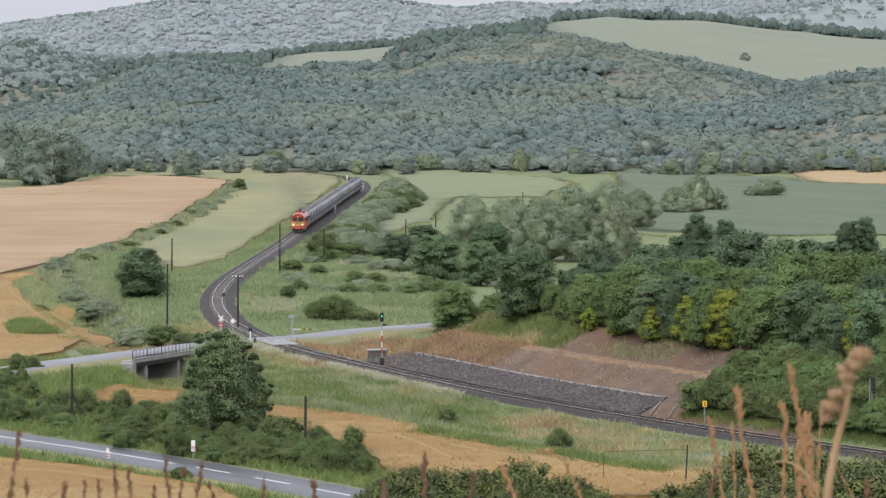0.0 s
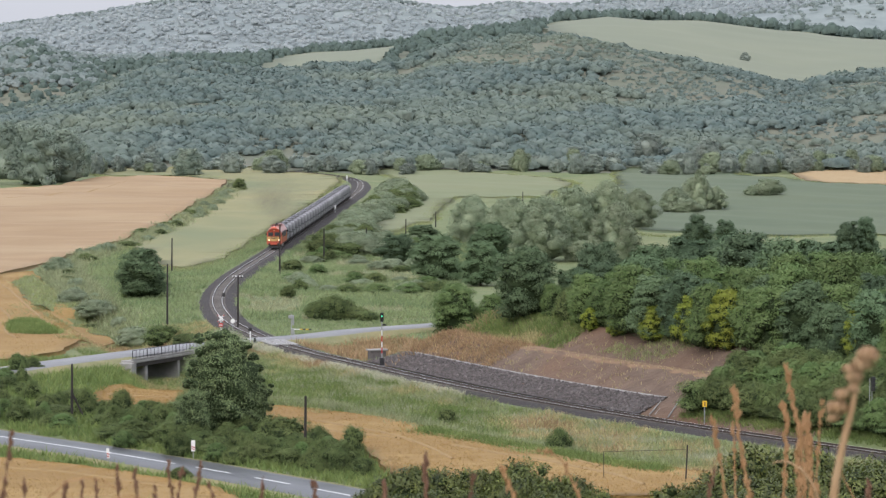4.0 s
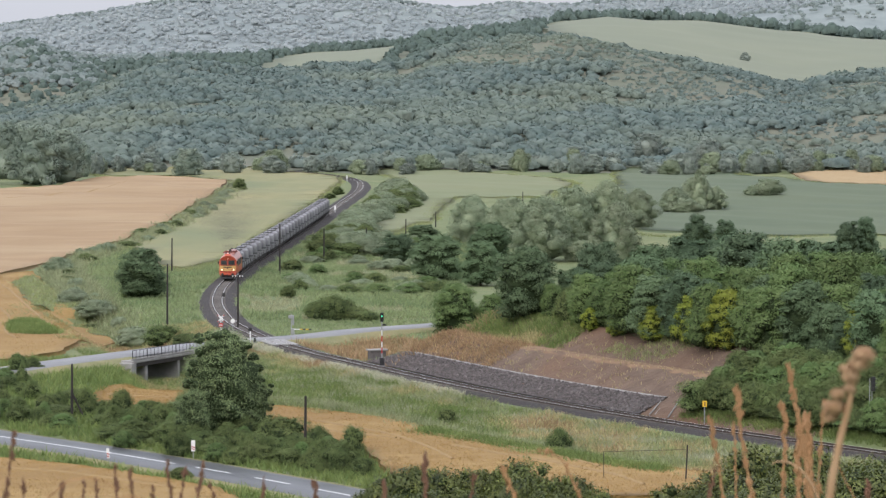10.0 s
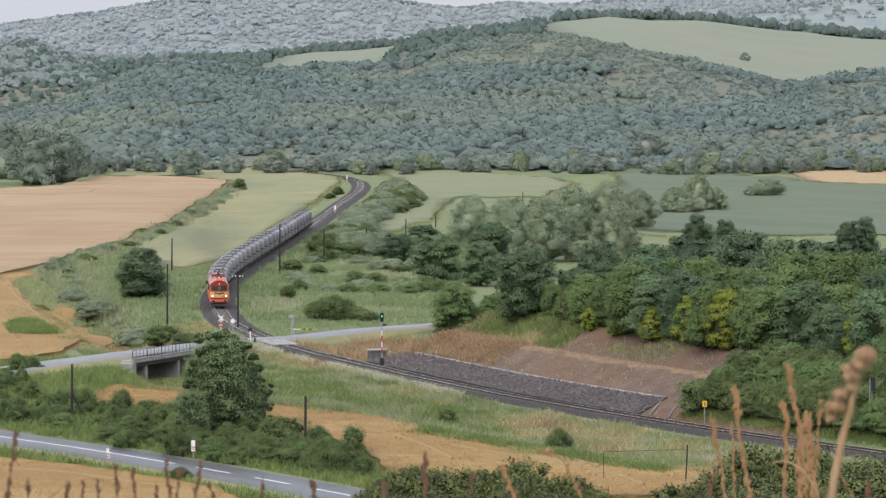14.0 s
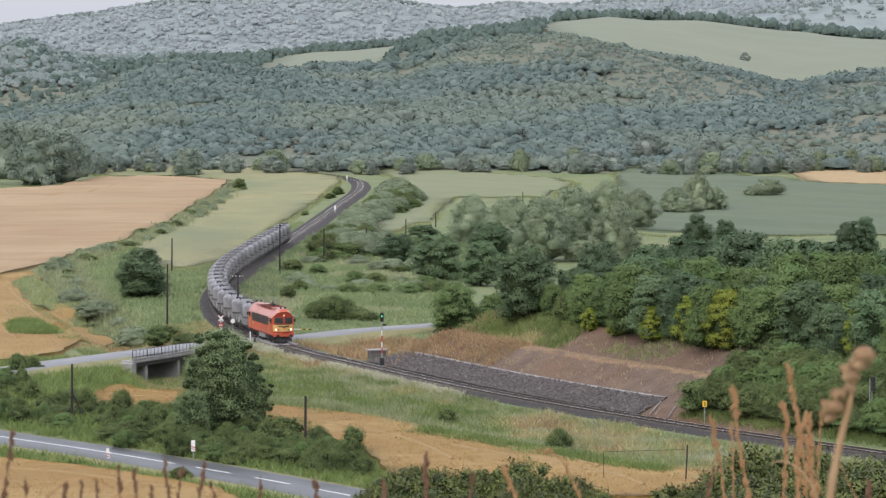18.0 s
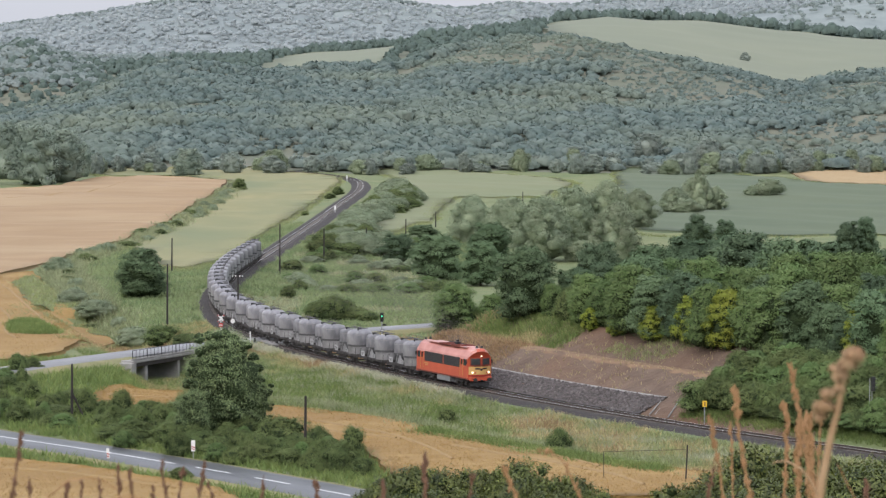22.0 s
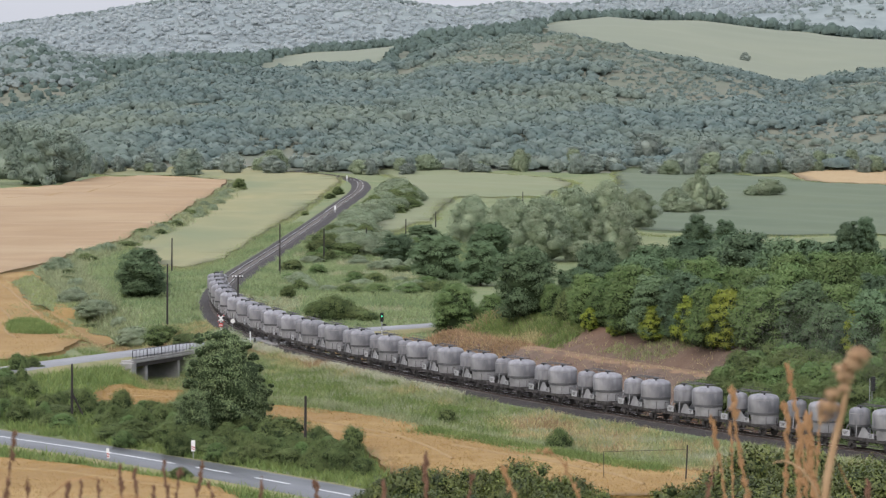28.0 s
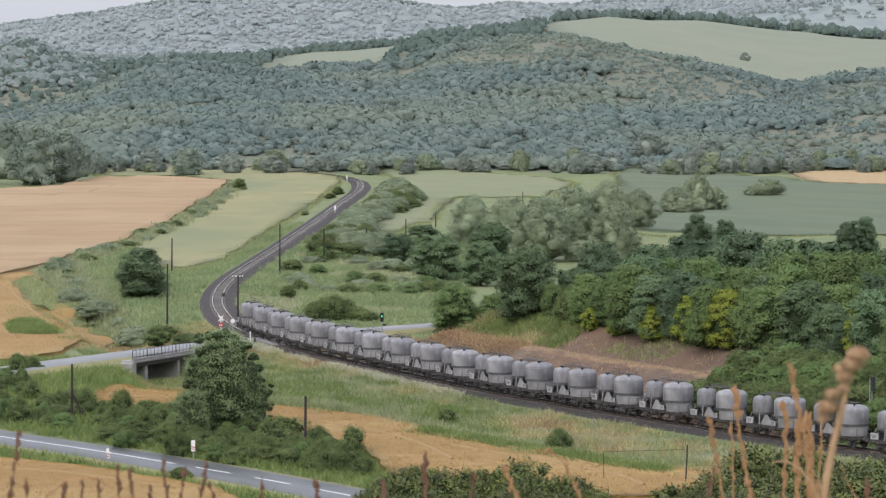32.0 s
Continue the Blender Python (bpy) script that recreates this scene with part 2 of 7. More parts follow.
# Hills: heights by bearing (x / y) along ridges and dips at growing distances
BEARING = [-0.16, -0.135, -0.108, -0.084, -0.05, -0.0145, 0.0028, 0.02, 0.037, 0.05, 0.08, 0.11, 0.118, 0.135, 0.16]
RIDGES = [
    (1170, [-1] * 15),
    (1420, [3, 6, 11, 14, 15, 15, 15, 16, 16, 16, 15, 14, 14, 18, 20]),
    (1900, [2, 5, 20, 40, 33, 36, 47, 51, 54, 50, 36, 22, 28, 32, 34]),
    (2080, [2, 4, 16, 30, 30, 33, 42, 47, 48, 44, 32, 24, 28, 30, 32]),
    (2700, [30, 32, 34, 38, 44, 53, 60, 66, 73, 76, 73, 64, 61, 58, 56]),
    (2960, [38, 40, 36, 34, 38, 46, 52, 58, 62, 64, 62, 56, 54, 52, 50]),
    (3500, [66, 62, 48, 50, 52, 54, 56, 60, 62, 76, 88, 102, 108, 112, 116]),
    (3800, [60, 58, 46, 50, 54, 60, 62, 62, 66, 74, 80, 90, 96, 100, 104]),
    (4500, [90, 94, 110, 127, 132, 128, 116, 124, 122, 126, 134, 140, 142, 146, 150]),
    (4900, [80, 84, 90, 100, 110, 104, 96, 100, 100, 104, 110, 114, 116, 120, 124]),
]


def hills(x, y):
    b = x / np.maximum(y, 300.0)
    z = np.full(x.shape, -1.0)
    rows = [np.interp(b, BEARING, r) for _, r in RIDGES]
    for (y0, _), (y1, _), r0, r1 in zip(RIDGES, RIDGES[1:], rows, rows[1:]):
        z = np.where((y >= y0) & (y < y1), r0 + (r1 - r0) * lerp_smooth(y0, y1, y), z)
    z = z + 24 * np.exp(-((b + 0.127) / 0.013) ** 2 - ((y - 2600) / 240) ** 2)
    return np.where(y >= RIDGES[-1][0], rows[-1], z)


BANK_FROM, BANK_FULL = 806, 820
CREEK = np.array([(-55.5, 506.1), (-45.6, 463.3), (-36.5, 423.0), (-29.1, 379.1)], float)
CREEK_ARC = np.concatenate([[0], np.cumsum(np.hypot(*np.diff(CREEK, axis=0).T))])


def ripple(x, y):
    return (0.55 * np.sin(x / 17.0 + 1.3 * np.sin(y / 31.0)) * np.sin(y / 23.0 + 0.7) + 0.2 * np.sin(x / 5.3 + y / 7.1)
            + 0.12 * np.sin(x / 2.7 - y / 3.9 + np.sin(x / 9.0)))


def land(x, y, stream=True):
    """Height of the ground at x, y."""
    x, y = np.atleast_1d(np.asarray(x, float)), np.atleast_1d(np.asarray(y, float))
    q, s = to_line(x, y, LINE, ARC)
    a = np.abs(q)
    z = hills(x, y)
    z = z + ripple(x, y) * lerp_smooth(7, 30, a) * (0.35 + 0.65 * lerp_smooth(450, 900, y)) * np.where(y > 1200, 2.5, 1.0)
    # the hillside below the camera
    z = z + np.clip(34.9 - 0.1365 * y, 0, 36) * lerp_smooth(4, 40, a)
    # low embankment under the rails
    z = np.maximum(z, np.where(a < 14, -0.55 - 1.0 * lerp_smooth(3.4, 9.0, a), -50.0) * np.where(a < 14, 1, 1))
    z = np.where(a < 3.3, -0.55, z)
    # the cutting: faced slope, earth slope, cart track, bank under the grove
    f = lerp_smooth(BANK_FROM, BANK_FULL, s) * np.where(q > 0, 1, 0)
    cut = np.interp(q, [0, 3.0, 6.2, 6.9, 11.0, 13.6, 18.5, 34.0, 60.0, 90.0], [-0.55, -0.42, 1.1, 1.16, 3.35, 3.4, 5.9, 6.3, 2.0, -1.0])
    z = np.where((q > 0) & (q < 90), np.maximum(z * (1 - f) + f * cut, np.where(f > 0, np.minimum(z, cut), z)), z)
    # the stream's bed
    if not stream:
        return z
    c, _ = to_line(x, y, CREEK, CREEK_ARC)
    c = np.abs(c)
    z = np.where(c < 12, z - 2.9 * (1 - lerp_smooth(1.6, 8.0, c)), z)
    return z


# ---- builders ----
def from_arrays(name, verts, faces, material, smooth=False, normals=None):
    """A mesh from arrays: faces is an n x 3 or n x 4 array."""
    me = bpy.data.meshes.new(name)
    verts, faces = np.asarray(verts, np.float32), np.asarray(faces, np.int32)
    n, k = faces.shape
    me.vertices.add(len(verts))
    me.vertices.foreach_set("co", verts.ravel())
    me.loops.add(n * k)
    me.loops.foreach_set("vertex_index", faces.ravel())
    me.polygons.add(n)
    me.polygons.foreach_set("loop_start", np.arange(0, n * k, k, dtype=np.int32))
    if smooth:
        me.polygons.foreach_set("use_smooth", np.ones(n, bool))
    me.update(calc_edges=True)
    if normals is not None:
        me.normals_split_custom_set_from_vertices(np.asarray(normals, np.float32))
    me.materials.append(material)
    return me


def part(name, bm, material, parent, label="", m=None, smooth=False):
    """Links a bmesh as one mesh object under a thing or a part."""
    me = bpy.data.meshes.new(name)
    if smooth:
        for f in bm.faces:
            f.smooth = True
    bm.to_mesh(me)
    bm.free()
    me.materials.append(material)
    ob = new(name, me)
    ob.parent = parent
    if m is not None:
        ob.matrix_basis = m
    return tagged(ob, label)


def share(name, me, parent, m, label=""):
    ob = new(name, me)
    ob.parent = parent
    ob.matrix_basis = m
    return tagged(ob, label)


def box(bm, sx, sy, sz, m=Matrix(), bevel=0.0):
    r = bmesh.ops.create_cube(bm, size=1.0, matrix=m @ Matrix.Diagonal((sx, sy, sz, 1)))
    if bevel:
        es = list({e for v in r["verts"] for e in v.link_edges})
        bmesh.ops.bevel(bm, geom=es, offset=bevel, segments=1, affect="EDGES")
    return bm


def rod(bm, r1, r2, depth, m=Matrix(), n=10):
    bmesh.ops.create_cone(bm, cap_ends=True, segments=n, radius1=r1, radius2=r2, depth=depth, matrix=m)
    return bm


def bar(bm, a, b, r, n=6, r2=None):
    a, b = Vector(a), Vector(b)
    d = b - a
    m = Matrix.Translation((a + b) / 2) @ d.to_track_quat("Z", "Y").to_matrix().to_4x4()
    return rod(bm, r, r if r2 is None else r2, d.length, m, n)


def lathe(bm, profile, n=20, m=Matrix()):
    """A turned body: profile is (radius, height) from the bottom to the top."""
    rings = []
    for r, z in profile:
        if r < 1e-4:
            rings.append([bm.verts.new(m @ Vector((0, 0, z)))])
        else:
            rings.append([bm.verts.new(m @ Vector((r * math.cos(2 * math.pi * i / n), r * math.sin(2 * math.pi * i / n), z))) for i in range(n)])
    for a, b in zip(rings, rings[1:]):
        for i in range(n):
            j = (i + 1) % n
            if len(a) == 1:
                bm.faces.new((a[0], b[j], b[i]))
            elif len(b) == 1:
                bm.faces.new((a[i], a[j], b[0]))
            else:
                bm.faces.new((a[i], a[j], b[j], b[i]))
    return bm


def thing(name, label, category, group="", m=Matrix(), kind=""):
    ob = new(name)
    ob.matrix_basis = m
    return tagged(ob, label, category, group, kind)


def sheet(name, xs, ys, up, material, smooth=True):
    """A sheet over the land on a grid of x and y (2-D arrays)."""
    z = land(xs.ravel(), ys.ravel()).reshape(xs.shape) + up
    r, c = xs.shape
    i = np.arange(r * c).reshape(r, c)
    f = np.stack([i[:-1, :-1], i[:-1, 1:], i[1:, 1:], i[1:, :-1]], -1).reshape(-1, 4)
    return from_arrays(name, np.stack([xs, ys, z], -1).reshape(-1, 3), f, material, smooth)


def inside(x, y, poly):
    p = np.asarray(poly, float)
    ok = np.zeros(x.shape, bool)
    for (x0, y0), (x1, y1) in zip(p, np.roll(p, -1, 0)):
        cross = (y0 > y) != (y1 > y)
        ok ^= cross & (x < (x1 - x0) * (y - y0) / (y1 - y0 + 1e-12) + x0)
    return ok


def ribbon(name, line, offsets, heights, material, follow=False, base=0.0, smooth=True):
    """A strip along a line: offsets to the left with their heights; follow: heights count from the land."""
    line = np.asarray(line, float)
    d = np.gradient(line, axis=0)
    d /= np.hypot(d[:, 0], d[:, 1])[:, None]
    nrm = np.stack([-d[:, 1], d[:, 0]], 1)
    xs = np.stack([line[:, 0] + o * nrm[:, 0] for o in offsets], 1)
    ys = np.stack([line[:, 1] + o * nrm[:, 1] for o in offsets], 1)
    zs = np.zeros(xs.shape) + np.asarray(heights)[None, :] + base
    if follow:
        zs = zs + land(xs.ravel(), ys.ravel()).reshape(xs.shape)
    r, c = xs.shape
    i = np.arange(r * c).reshape(r, c)
    f = np.stack([i[:-1, :-1], i[1:, :-1], i[1:, 1:], i[:-1, 1:]], -1).reshape(-1, 4)
    return from_arrays(name, np.stack([xs, ys, zs], -1).reshape(-1, 3), f[:, ::-1], material, smooth)


def structure(name, me, label, category):
    return tagged(new(name, me), label, category, kind="structure")


# ---- ground: one sheet from behind the camera to the horizon ----
def ground():
    y = np.concatenate([np.arange(-60, 240, 6.0), np.arange(240, 500, 1.5), np.arange(500, 760, 3.0), np.arange(760, 1200, 7.0),
                        np.arange(1200, 2100, 14.0), np.arange(2100, 4960, 28.0)])
    half = np.concatenate([np.linspace(-1, -0.42, 14)[:-1], np.linspace(-0.42, 0.42, 150), np.linspace(0.42, 1, 14)[1:]])
    width = 60 + 0.36 * np.maximum(y, 0)
    xs = width[:, None] * half[None, :]
    ys = np.repeat(y[:, None], len(half), 1)
    near = sheet("ground", xs, ys, 0.0, GRASS)
    v = np.empty(len(near.vertices) * 3, np.float32)
    near.vertices.foreach_get("co", v)
    v = v.reshape(-1, 3)
    q, s = to_line(v[:, 0], v[:, 1], LINE, ARC)
    v[:, 2] -= np.where((s > 814) & (s < 910) & (q > 3.2) & (q < 18.5), 0.6, 0.0)
    near.vertices.foreach_set("co", v.ravel())
    near.update()
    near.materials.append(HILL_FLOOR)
    # FAR_LAND carries the painted haze of the farthest ground
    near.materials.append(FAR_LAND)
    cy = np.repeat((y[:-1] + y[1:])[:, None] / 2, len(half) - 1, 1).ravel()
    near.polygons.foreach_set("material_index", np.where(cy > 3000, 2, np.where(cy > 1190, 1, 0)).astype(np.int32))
    structure("ground", near, "green valley meadow rising to wooded hills", "ground")


FIELD_OUTLINES = []


def field(name, outline, up, material, label, category, cell=3.0, fuzz=0.0, skirt=0.3):
    """A crop that stands above the ground, with a steep edge."""
    FIELD_OUTLINES.append(outline)
    from mathutils.geometry import delaunay_2d_cdt
    rng = np.random.default_rng(len(outline) * 7 + int(abs(outline[0][0])))
    p = np.array(outline, float)
    edge = []
    for a, b in zip(p, np.roll(p, -1, 0)):
        n = max(1, int(np.hypot(*(b - a)) / cell))
        for u in np.arange(n) / n:
            edge.append(a + (b - a) * u + rng.normal(0, fuzz, 2))
    edge = np.array(edge)
    lo, hi = edge.min(0), edge.max(0)
    gx, gy = np.meshgrid(np.arange(lo[0], hi[0], cell * 1.3), np.arange(lo[1], hi[1], cell * 1.3))
    ok = inside(gx, gy, edge)
    pts = np.vstack([edge, np.stack([gx[ok], gy[ok]], 1)])
    n = len(edge)
    vs, _, fs, _, _, _ = delaunay_2d_cdt([Vector(q) for q in pts], [(i, (i + 1) % n) for i in range(n)], [list(range(n))], 1, 1e-4)
    v = np.array([tuple(q) for q in vs])
    z = land(v[:, 0], v[:, 1]) + up
    top = np.column_stack([v, z])
    rim = np.roll(v[:n], -1, 0) - np.roll(v[:n], 1, 0)
    turn = np.sign((v[:n, 0] * np.roll(v[:n, 1], -1) - np.roll(v[:n, 0], -1) * v[:n, 1]).sum())
    rim = turn * np.stack([rim[:, 1], -rim[:, 0]], 1) / (np.hypot(rim[:, 0], rim[:, 1])[:, None] + 1e-6)
    out = v[:n] + rim * skirt
    low = np.column_stack([out, land(out[:, 0], out[:, 1]) - 0.1])
    k = len(top)
    tri = np.array([tuple(f) for f in fs if len(f) == 3])
    i = np.arange(n)
    j = (i + 1) % n
    side = np.vstack([np.stack([i, k + i, j], 1), np.stack([j, k + i, k + j], 1)])
    structure(name, from_arrays(name, np.vstack([top, low]), np.vstack([tri, side]), material), label, category)


def fields():
    field("wheat_field_upper", [(-166.5, 1022.5), (-139.1, 1028.9), (-126.1, 1023.4), (-119.0, 1088.3), (-105.9, 1128.4), (-87.4, 1116.1), (-73.4, 1108.3), (-70.5, 1058.8), (-69.1, 979.7), (-66.8, 800.2), (-68.7, 718.3), (-71.8, 688.3), (-76.1, 608.4), (-87.2, 534.3)], 0.6, WHEAT_FAR,
          "ripe orange-brown wheat field below the woods", "field", 6.0, 0.25)
    field("wheat_field_corner", [(-84.4, 517.2), (-79.2, 584.9), (-74.3, 592.7), (-61.5, 527.7), (-53.5, 499.7), (-47.5, 474.6), (-48.7, 465.9), (-50.3, 425.3), (-56.2, 414.2), (-65.3, 399.6)], 0.5, WHEAT,
          "ripe golden wheat field beside the road", "field", 3.0, 0.25)
    field("wheat_field_strip", [(-20.2, 329.6), (-20.7, 348.2), (-18.7, 356.0), (-13.7, 352.4), (-5.0, 342.8), (0.9, 331.2), (9.1, 317.7), (14.2, 308.3), (21.5, 298.4), (26.2, 293.1), (25.1, 280.5), (5.6, 280.8), (-4.2, 291.0), (-7.4, 318.5), (-12.6, 323.6), (-16.3, 331.4)], 0.5, WHEAT,
          "strip of ripe golden wheat below the railway", "field", 2.0, 0.25)
    field("wheat_field_patch", [(-39.8, 366), (-38.6, 377), (-35, 381), (-30.4, 380), (-28.2, 362), (-28.6, 352), (-33, 350), (-38, 357)], 0.5, WHEAT,
          "small patch of ripe wheat beside the stream", "field", 2.0, 0.25)
    field("wheat_field_roadside", [(-52.3, 320.0), (-42.0, 308.9), (-33.4, 303.8), (-24.6, 293.7), (-19.0, 285.4), (-17.4, 276.3), (-45.2, 276.0)], 0.5, WHEAT,
          "ripe golden wheat field below the road", "field", 2.0, 0.25)
    field("pale_meadow_left", [(-127.9, 1198.4), (-100.2, 1200.2), (-72.0, 1213.0), (-38.0, 1135.0), (-34.4, 1084.9), (-36.9, 876.6), (-41.3, 715.5), (-43.3, 636.7), (-47.7, 608.0), (-55.2, 621.8), (-68.4, 714.8), (-65.0, 778.0), (-66.7, 968.7), (-71.1, 1107.6), (-96.1, 1151.7), (-117.2, 1144.3)], 0.42, MOWN,
          "mown yellow-green meadow beside the railway", "field", 5.0, 0.5, 1.4)
    field("pale_meadow_middle", [(-24.6, 1197.9), (3.3, 1192.0), (39.8, 1119.1), (41.0, 1051.2), (29.3, 966.2), (2.6, 937.5), (-3.4, 811.8), (-10.9, 753.5), (-17.3, 697.3), (-16.3, 793.8), (-11.9, 998.5), (-15.1, 1107.1)], 0.42, PALE_FIELD,
          "pale green meadow between hedge and grove", "field", 5.0, 0.5, 1.4)
    field("green_crop_field", [(63.7, 1207.8), (96.3, 1198.9), (119.7, 1091.1), (142.0, 1050.4), (169.4, 1049.4), (116.5, 721.0), (100.7, 743.7), (64.9, 728.6), (43.2, 744.5), (49.7, 911.6)], 0.42, CROP_GREEN,
          "blue-green young crop field below the hill", "field", 5.0, 0.5, 1.4)
    field("tan_field", [(125.3, 1179.3), (148.7, 1204.1), (194.2, 1203.4), (171.0, 1059.2), (142.6, 1054.8), (120.9, 1093.5)], 0.3, STUBBLE, "pale tan ploughed field at the foot of the hill", "field", 6.0, 0.3)
    field("green_weed_patch", [(-62.9, 472.2), (-62.6, 480.2), (-60.1, 480.1), (-56.1, 467.1), (-53.3, 455.9), (-56.9, 454.5), (-60.2, 456.6)], 0.55, GRASS, "patch of green weeds in the wheat", "weeds", 2.0, 0.3)
    field("yellow_weed_strip", [(-74.2, 563.3), (-73.2, 583.3), (-61.3, 526.5), (-55.9, 509.7), (-49.9, 486.1), (-52.2, 488.1), (-59.1, 506.8), (-64.0, 512.8)], 0.56, GRASS, "yellow-green strip in the wheat", "weeds", 2.0, 0.3)


# ---- railway ----


def railway():
    keep = LINE[(ARC > -150)]
    structure("track_bed", ribbon("track_bed", keep, [-5.0, -4.0, -2.0, 2.0, 2.9, 4.0], [-1.4, -1.0, -0.24, -0.24, -0.52, -0.75], BALLAST),
              "dark grey stone ballast bed of the railway", "track bed")
    prof = [(0.036, 0), (0.036, -0.04), (0.012, -0.06), (0.012, -0.14), (0.07, -0.17), (-0.07, -0.17), (-0.012, -0.14), (-0.012, -0.06), (-0.036, -0.04), (-0.036, 0), (0.036, 0)]
    for side in (-0.7525, 0.7525):
        me = ribbon("rail", keep, [side + a for a, _ in prof], [b for _, b in prof], RAIL_SIDE, smooth=False)
        me.materials.append(RAIL_STEEL)
        k = np.tile(np.array([0] * 9 + [1], np.int32), len(keep) - 1)
        me.polygons.foreach_set("material_index", k)
        structure("rail", me, "worn steel rail on sleepers", "rail")


def road(name, points, width, material, label, lines, base=None, step=4.0, skirt=0.9):
    line = spline(points, step)
    h = width / 2
    z = land(line[:, 0], line[:, 1], False)
    k = np.ones(9) / 9
    z = np.convolve(np.pad(z, 4, mode="edge"), k, "valid") + 0.25
    if base is not None:
        z = base(line[:, 0], line[:, 1], z)
    me = ribbon(name, line, [-h, -h + 0.1, 0, h - 0.1, h], [-0.15, 0.0, 0.05, 0.0, -0.15], material)
    v = np.empty(len(me.vertices) * 3, np.float32)
    me.vertices.foreach_get("co", v)
    v = v.reshape(-1, 3)
    v[:, 2] += np.repeat(z, 5)
    me.vertices.foreach_set("co", v.ravel())
    me.update()
    ob = structure(name, me, label, "road")
    inner = np.flatnonzero((line[:, 0] > -40.5) & (line[:, 0] < -30.5)) if base is not None else []
    runs = [slice(0, inner[0]), slice(inner[-1] + 1, None)] if len(inner) else [slice(0, None)]
    for a in (-1, 1):
        for run in runs:
            offs = [a * (h + 2.2), a * (h + 0.9), a * (h - 0.04)]
            bank = ribbon("road_shoulder", line[run], offs[::a], [-skirt, -0.12, -0.03][::a], VERGE)
            w = np.empty(len(bank.vertices) * 3, np.float32)
            bank.vertices.foreach_get("co", w)
            w = w.reshape(-1, 3)
            w[:, 2] += np.repeat(z[run], 3)
            bank.vertices.foreach_set("co", w.ravel())
            bank.update()
            structure("road_shoulder", bank, "grassy shoulder of the road", "verge")
    arc = np.concatenate([[0], np.cumsum(np.hypot(*np.diff(line, axis=0).T))])
    for s0, s1, off, w in lines(arc[-1], h):
        n = max(2, int((s1 - s0) / 3))
        s = np.linspace(s0, s1, n)
        sub = np.stack([np.interp(s, arc, line[:, 0]), np.interp(s, arc, line[:, 1])], 1)
        zz = np.interp(s, arc, z)
        lift = 0.05 * (1 - abs(off) / h) + 0.012
        me = ribbon("lane_marking", sub, [off - w / 2, off + w / 2], [lift, lift], LINE_PAINT)
        v = np.empty(len(me.vertices) * 3, np.float32)
        me.vertices.foreach_get("co", v)
        v = v.reshape(-1, 3)
        v[:, 2] += np.repeat(zz, 2)
        me.vertices.foreach_set("co", v.ravel())
        me.update()
        o = new("lane_marking", me)
        o.parent = ob
        tagged(o, "white painted lane marking")
    return line, z


ROAD_LOW = [(-55.7, 340.9), (-48.6, 332.4), (-44.4, 327.0), (-31.7, 313.4), (-19.9, 298.8), (-9.0, 283.2), (-4.0, 275.4)]
ROAD_CROSS = [(-61.3, 371.3), (-57.3, 383.5), (-53.5, 394.4), (-48.0, 405.9), (-40.1, 418.9), (-33.0, 429.3), (-25.3, 438.3), (-21.3, 441.0), (-16.5, 446.7), (-11.3, 455.5), (-1.1, 466.6), (9.5, 476.2)]


def crossing_level(x, y, z):
    q, _ = to_line(x, y, LINE, ARC)
    return -0.03 - 0.22 * lerp_smooth(4, 30, np.abs(q))


def roads():
    def low(total, h):
        out = [(0, total * 0.56, 0.0, 0.26)]
        s = total * 0.6
        while s < total - 6:
            out.append((s, s + 6, 0.0, 0.26))
            s += 10
        return out
    road("road_low", ROAD_LOW, 7.0, ASPHALT, "wet grey asphalt country road", low)
    road("road_crossing", ROAD_CROSS, 5.6, ASPHALT_DRY, "pale grey asphalt road over the level crossing", lambda total, h: [], crossing_level, 4.0, 1.3)


def ruts():
    """Wheel ruts in the standing wheat."""
    for owner, line, w in (("wheat_field_strip", [(-14.1, 340.7), (-8.3, 333.3), (-4.8, 326.9), (-1.9, 319.6), (0.9, 307.9)], 0.5), ("wheat_field_strip", [(-12.9, 333.2), (-8.2, 328.3), (-4.7, 324.7)], 0.4), ("wheat_field_strip", [(0.9, 318.3), (6.2, 310.3), (11.3, 301.7), (15.1, 294.5), (17.7, 286.9)], 0.5),
                           ("wheat_field_strip", [(-1.4, 329.5), (4.2, 320.8), (9.5, 311.0), (14.4, 300.3)], 0.35), ("wheat_field_upper", [(-134.4, 923.1), (-117.5, 940.5), (-107.7, 984.6), (-103.6, 1028.2), (-104.6, 1084.5)], 1.2), ("wheat_field_corner", [(-75.1, 557.1), (-69.4, 532.7), (-61.8, 494.2), (-55.2, 463.4)], 0.5),
                           ("wheat_field_corner", [(-68.4, 504.5), (-64.2, 483.6), (-61.9, 461.5), (-58.3, 446.9)], 0.4), ("wheat_field_roadside", [(-40.8, 300.4), (-35.4, 298.6), (-29.7, 293.0), (-24.2, 287.8)], 0.4), ("wheat_field_patch", [(-37.9, 368.1), (-34.3, 364.7), (-30.4, 363.3)], 0.4)):
        p = spline(line, 3.0)
        o = new("wheel_rut", ribbon("wheel_rut", p, [-w / 2, 0, w / 2], [0.5, 0.66, 0.5], RUT, follow=True))
        o.parent = bpy.data.objects[owner]
        tagged(o, "darker trodden wheel rut")


ground()
fields()
ruts()
railway()
roads()


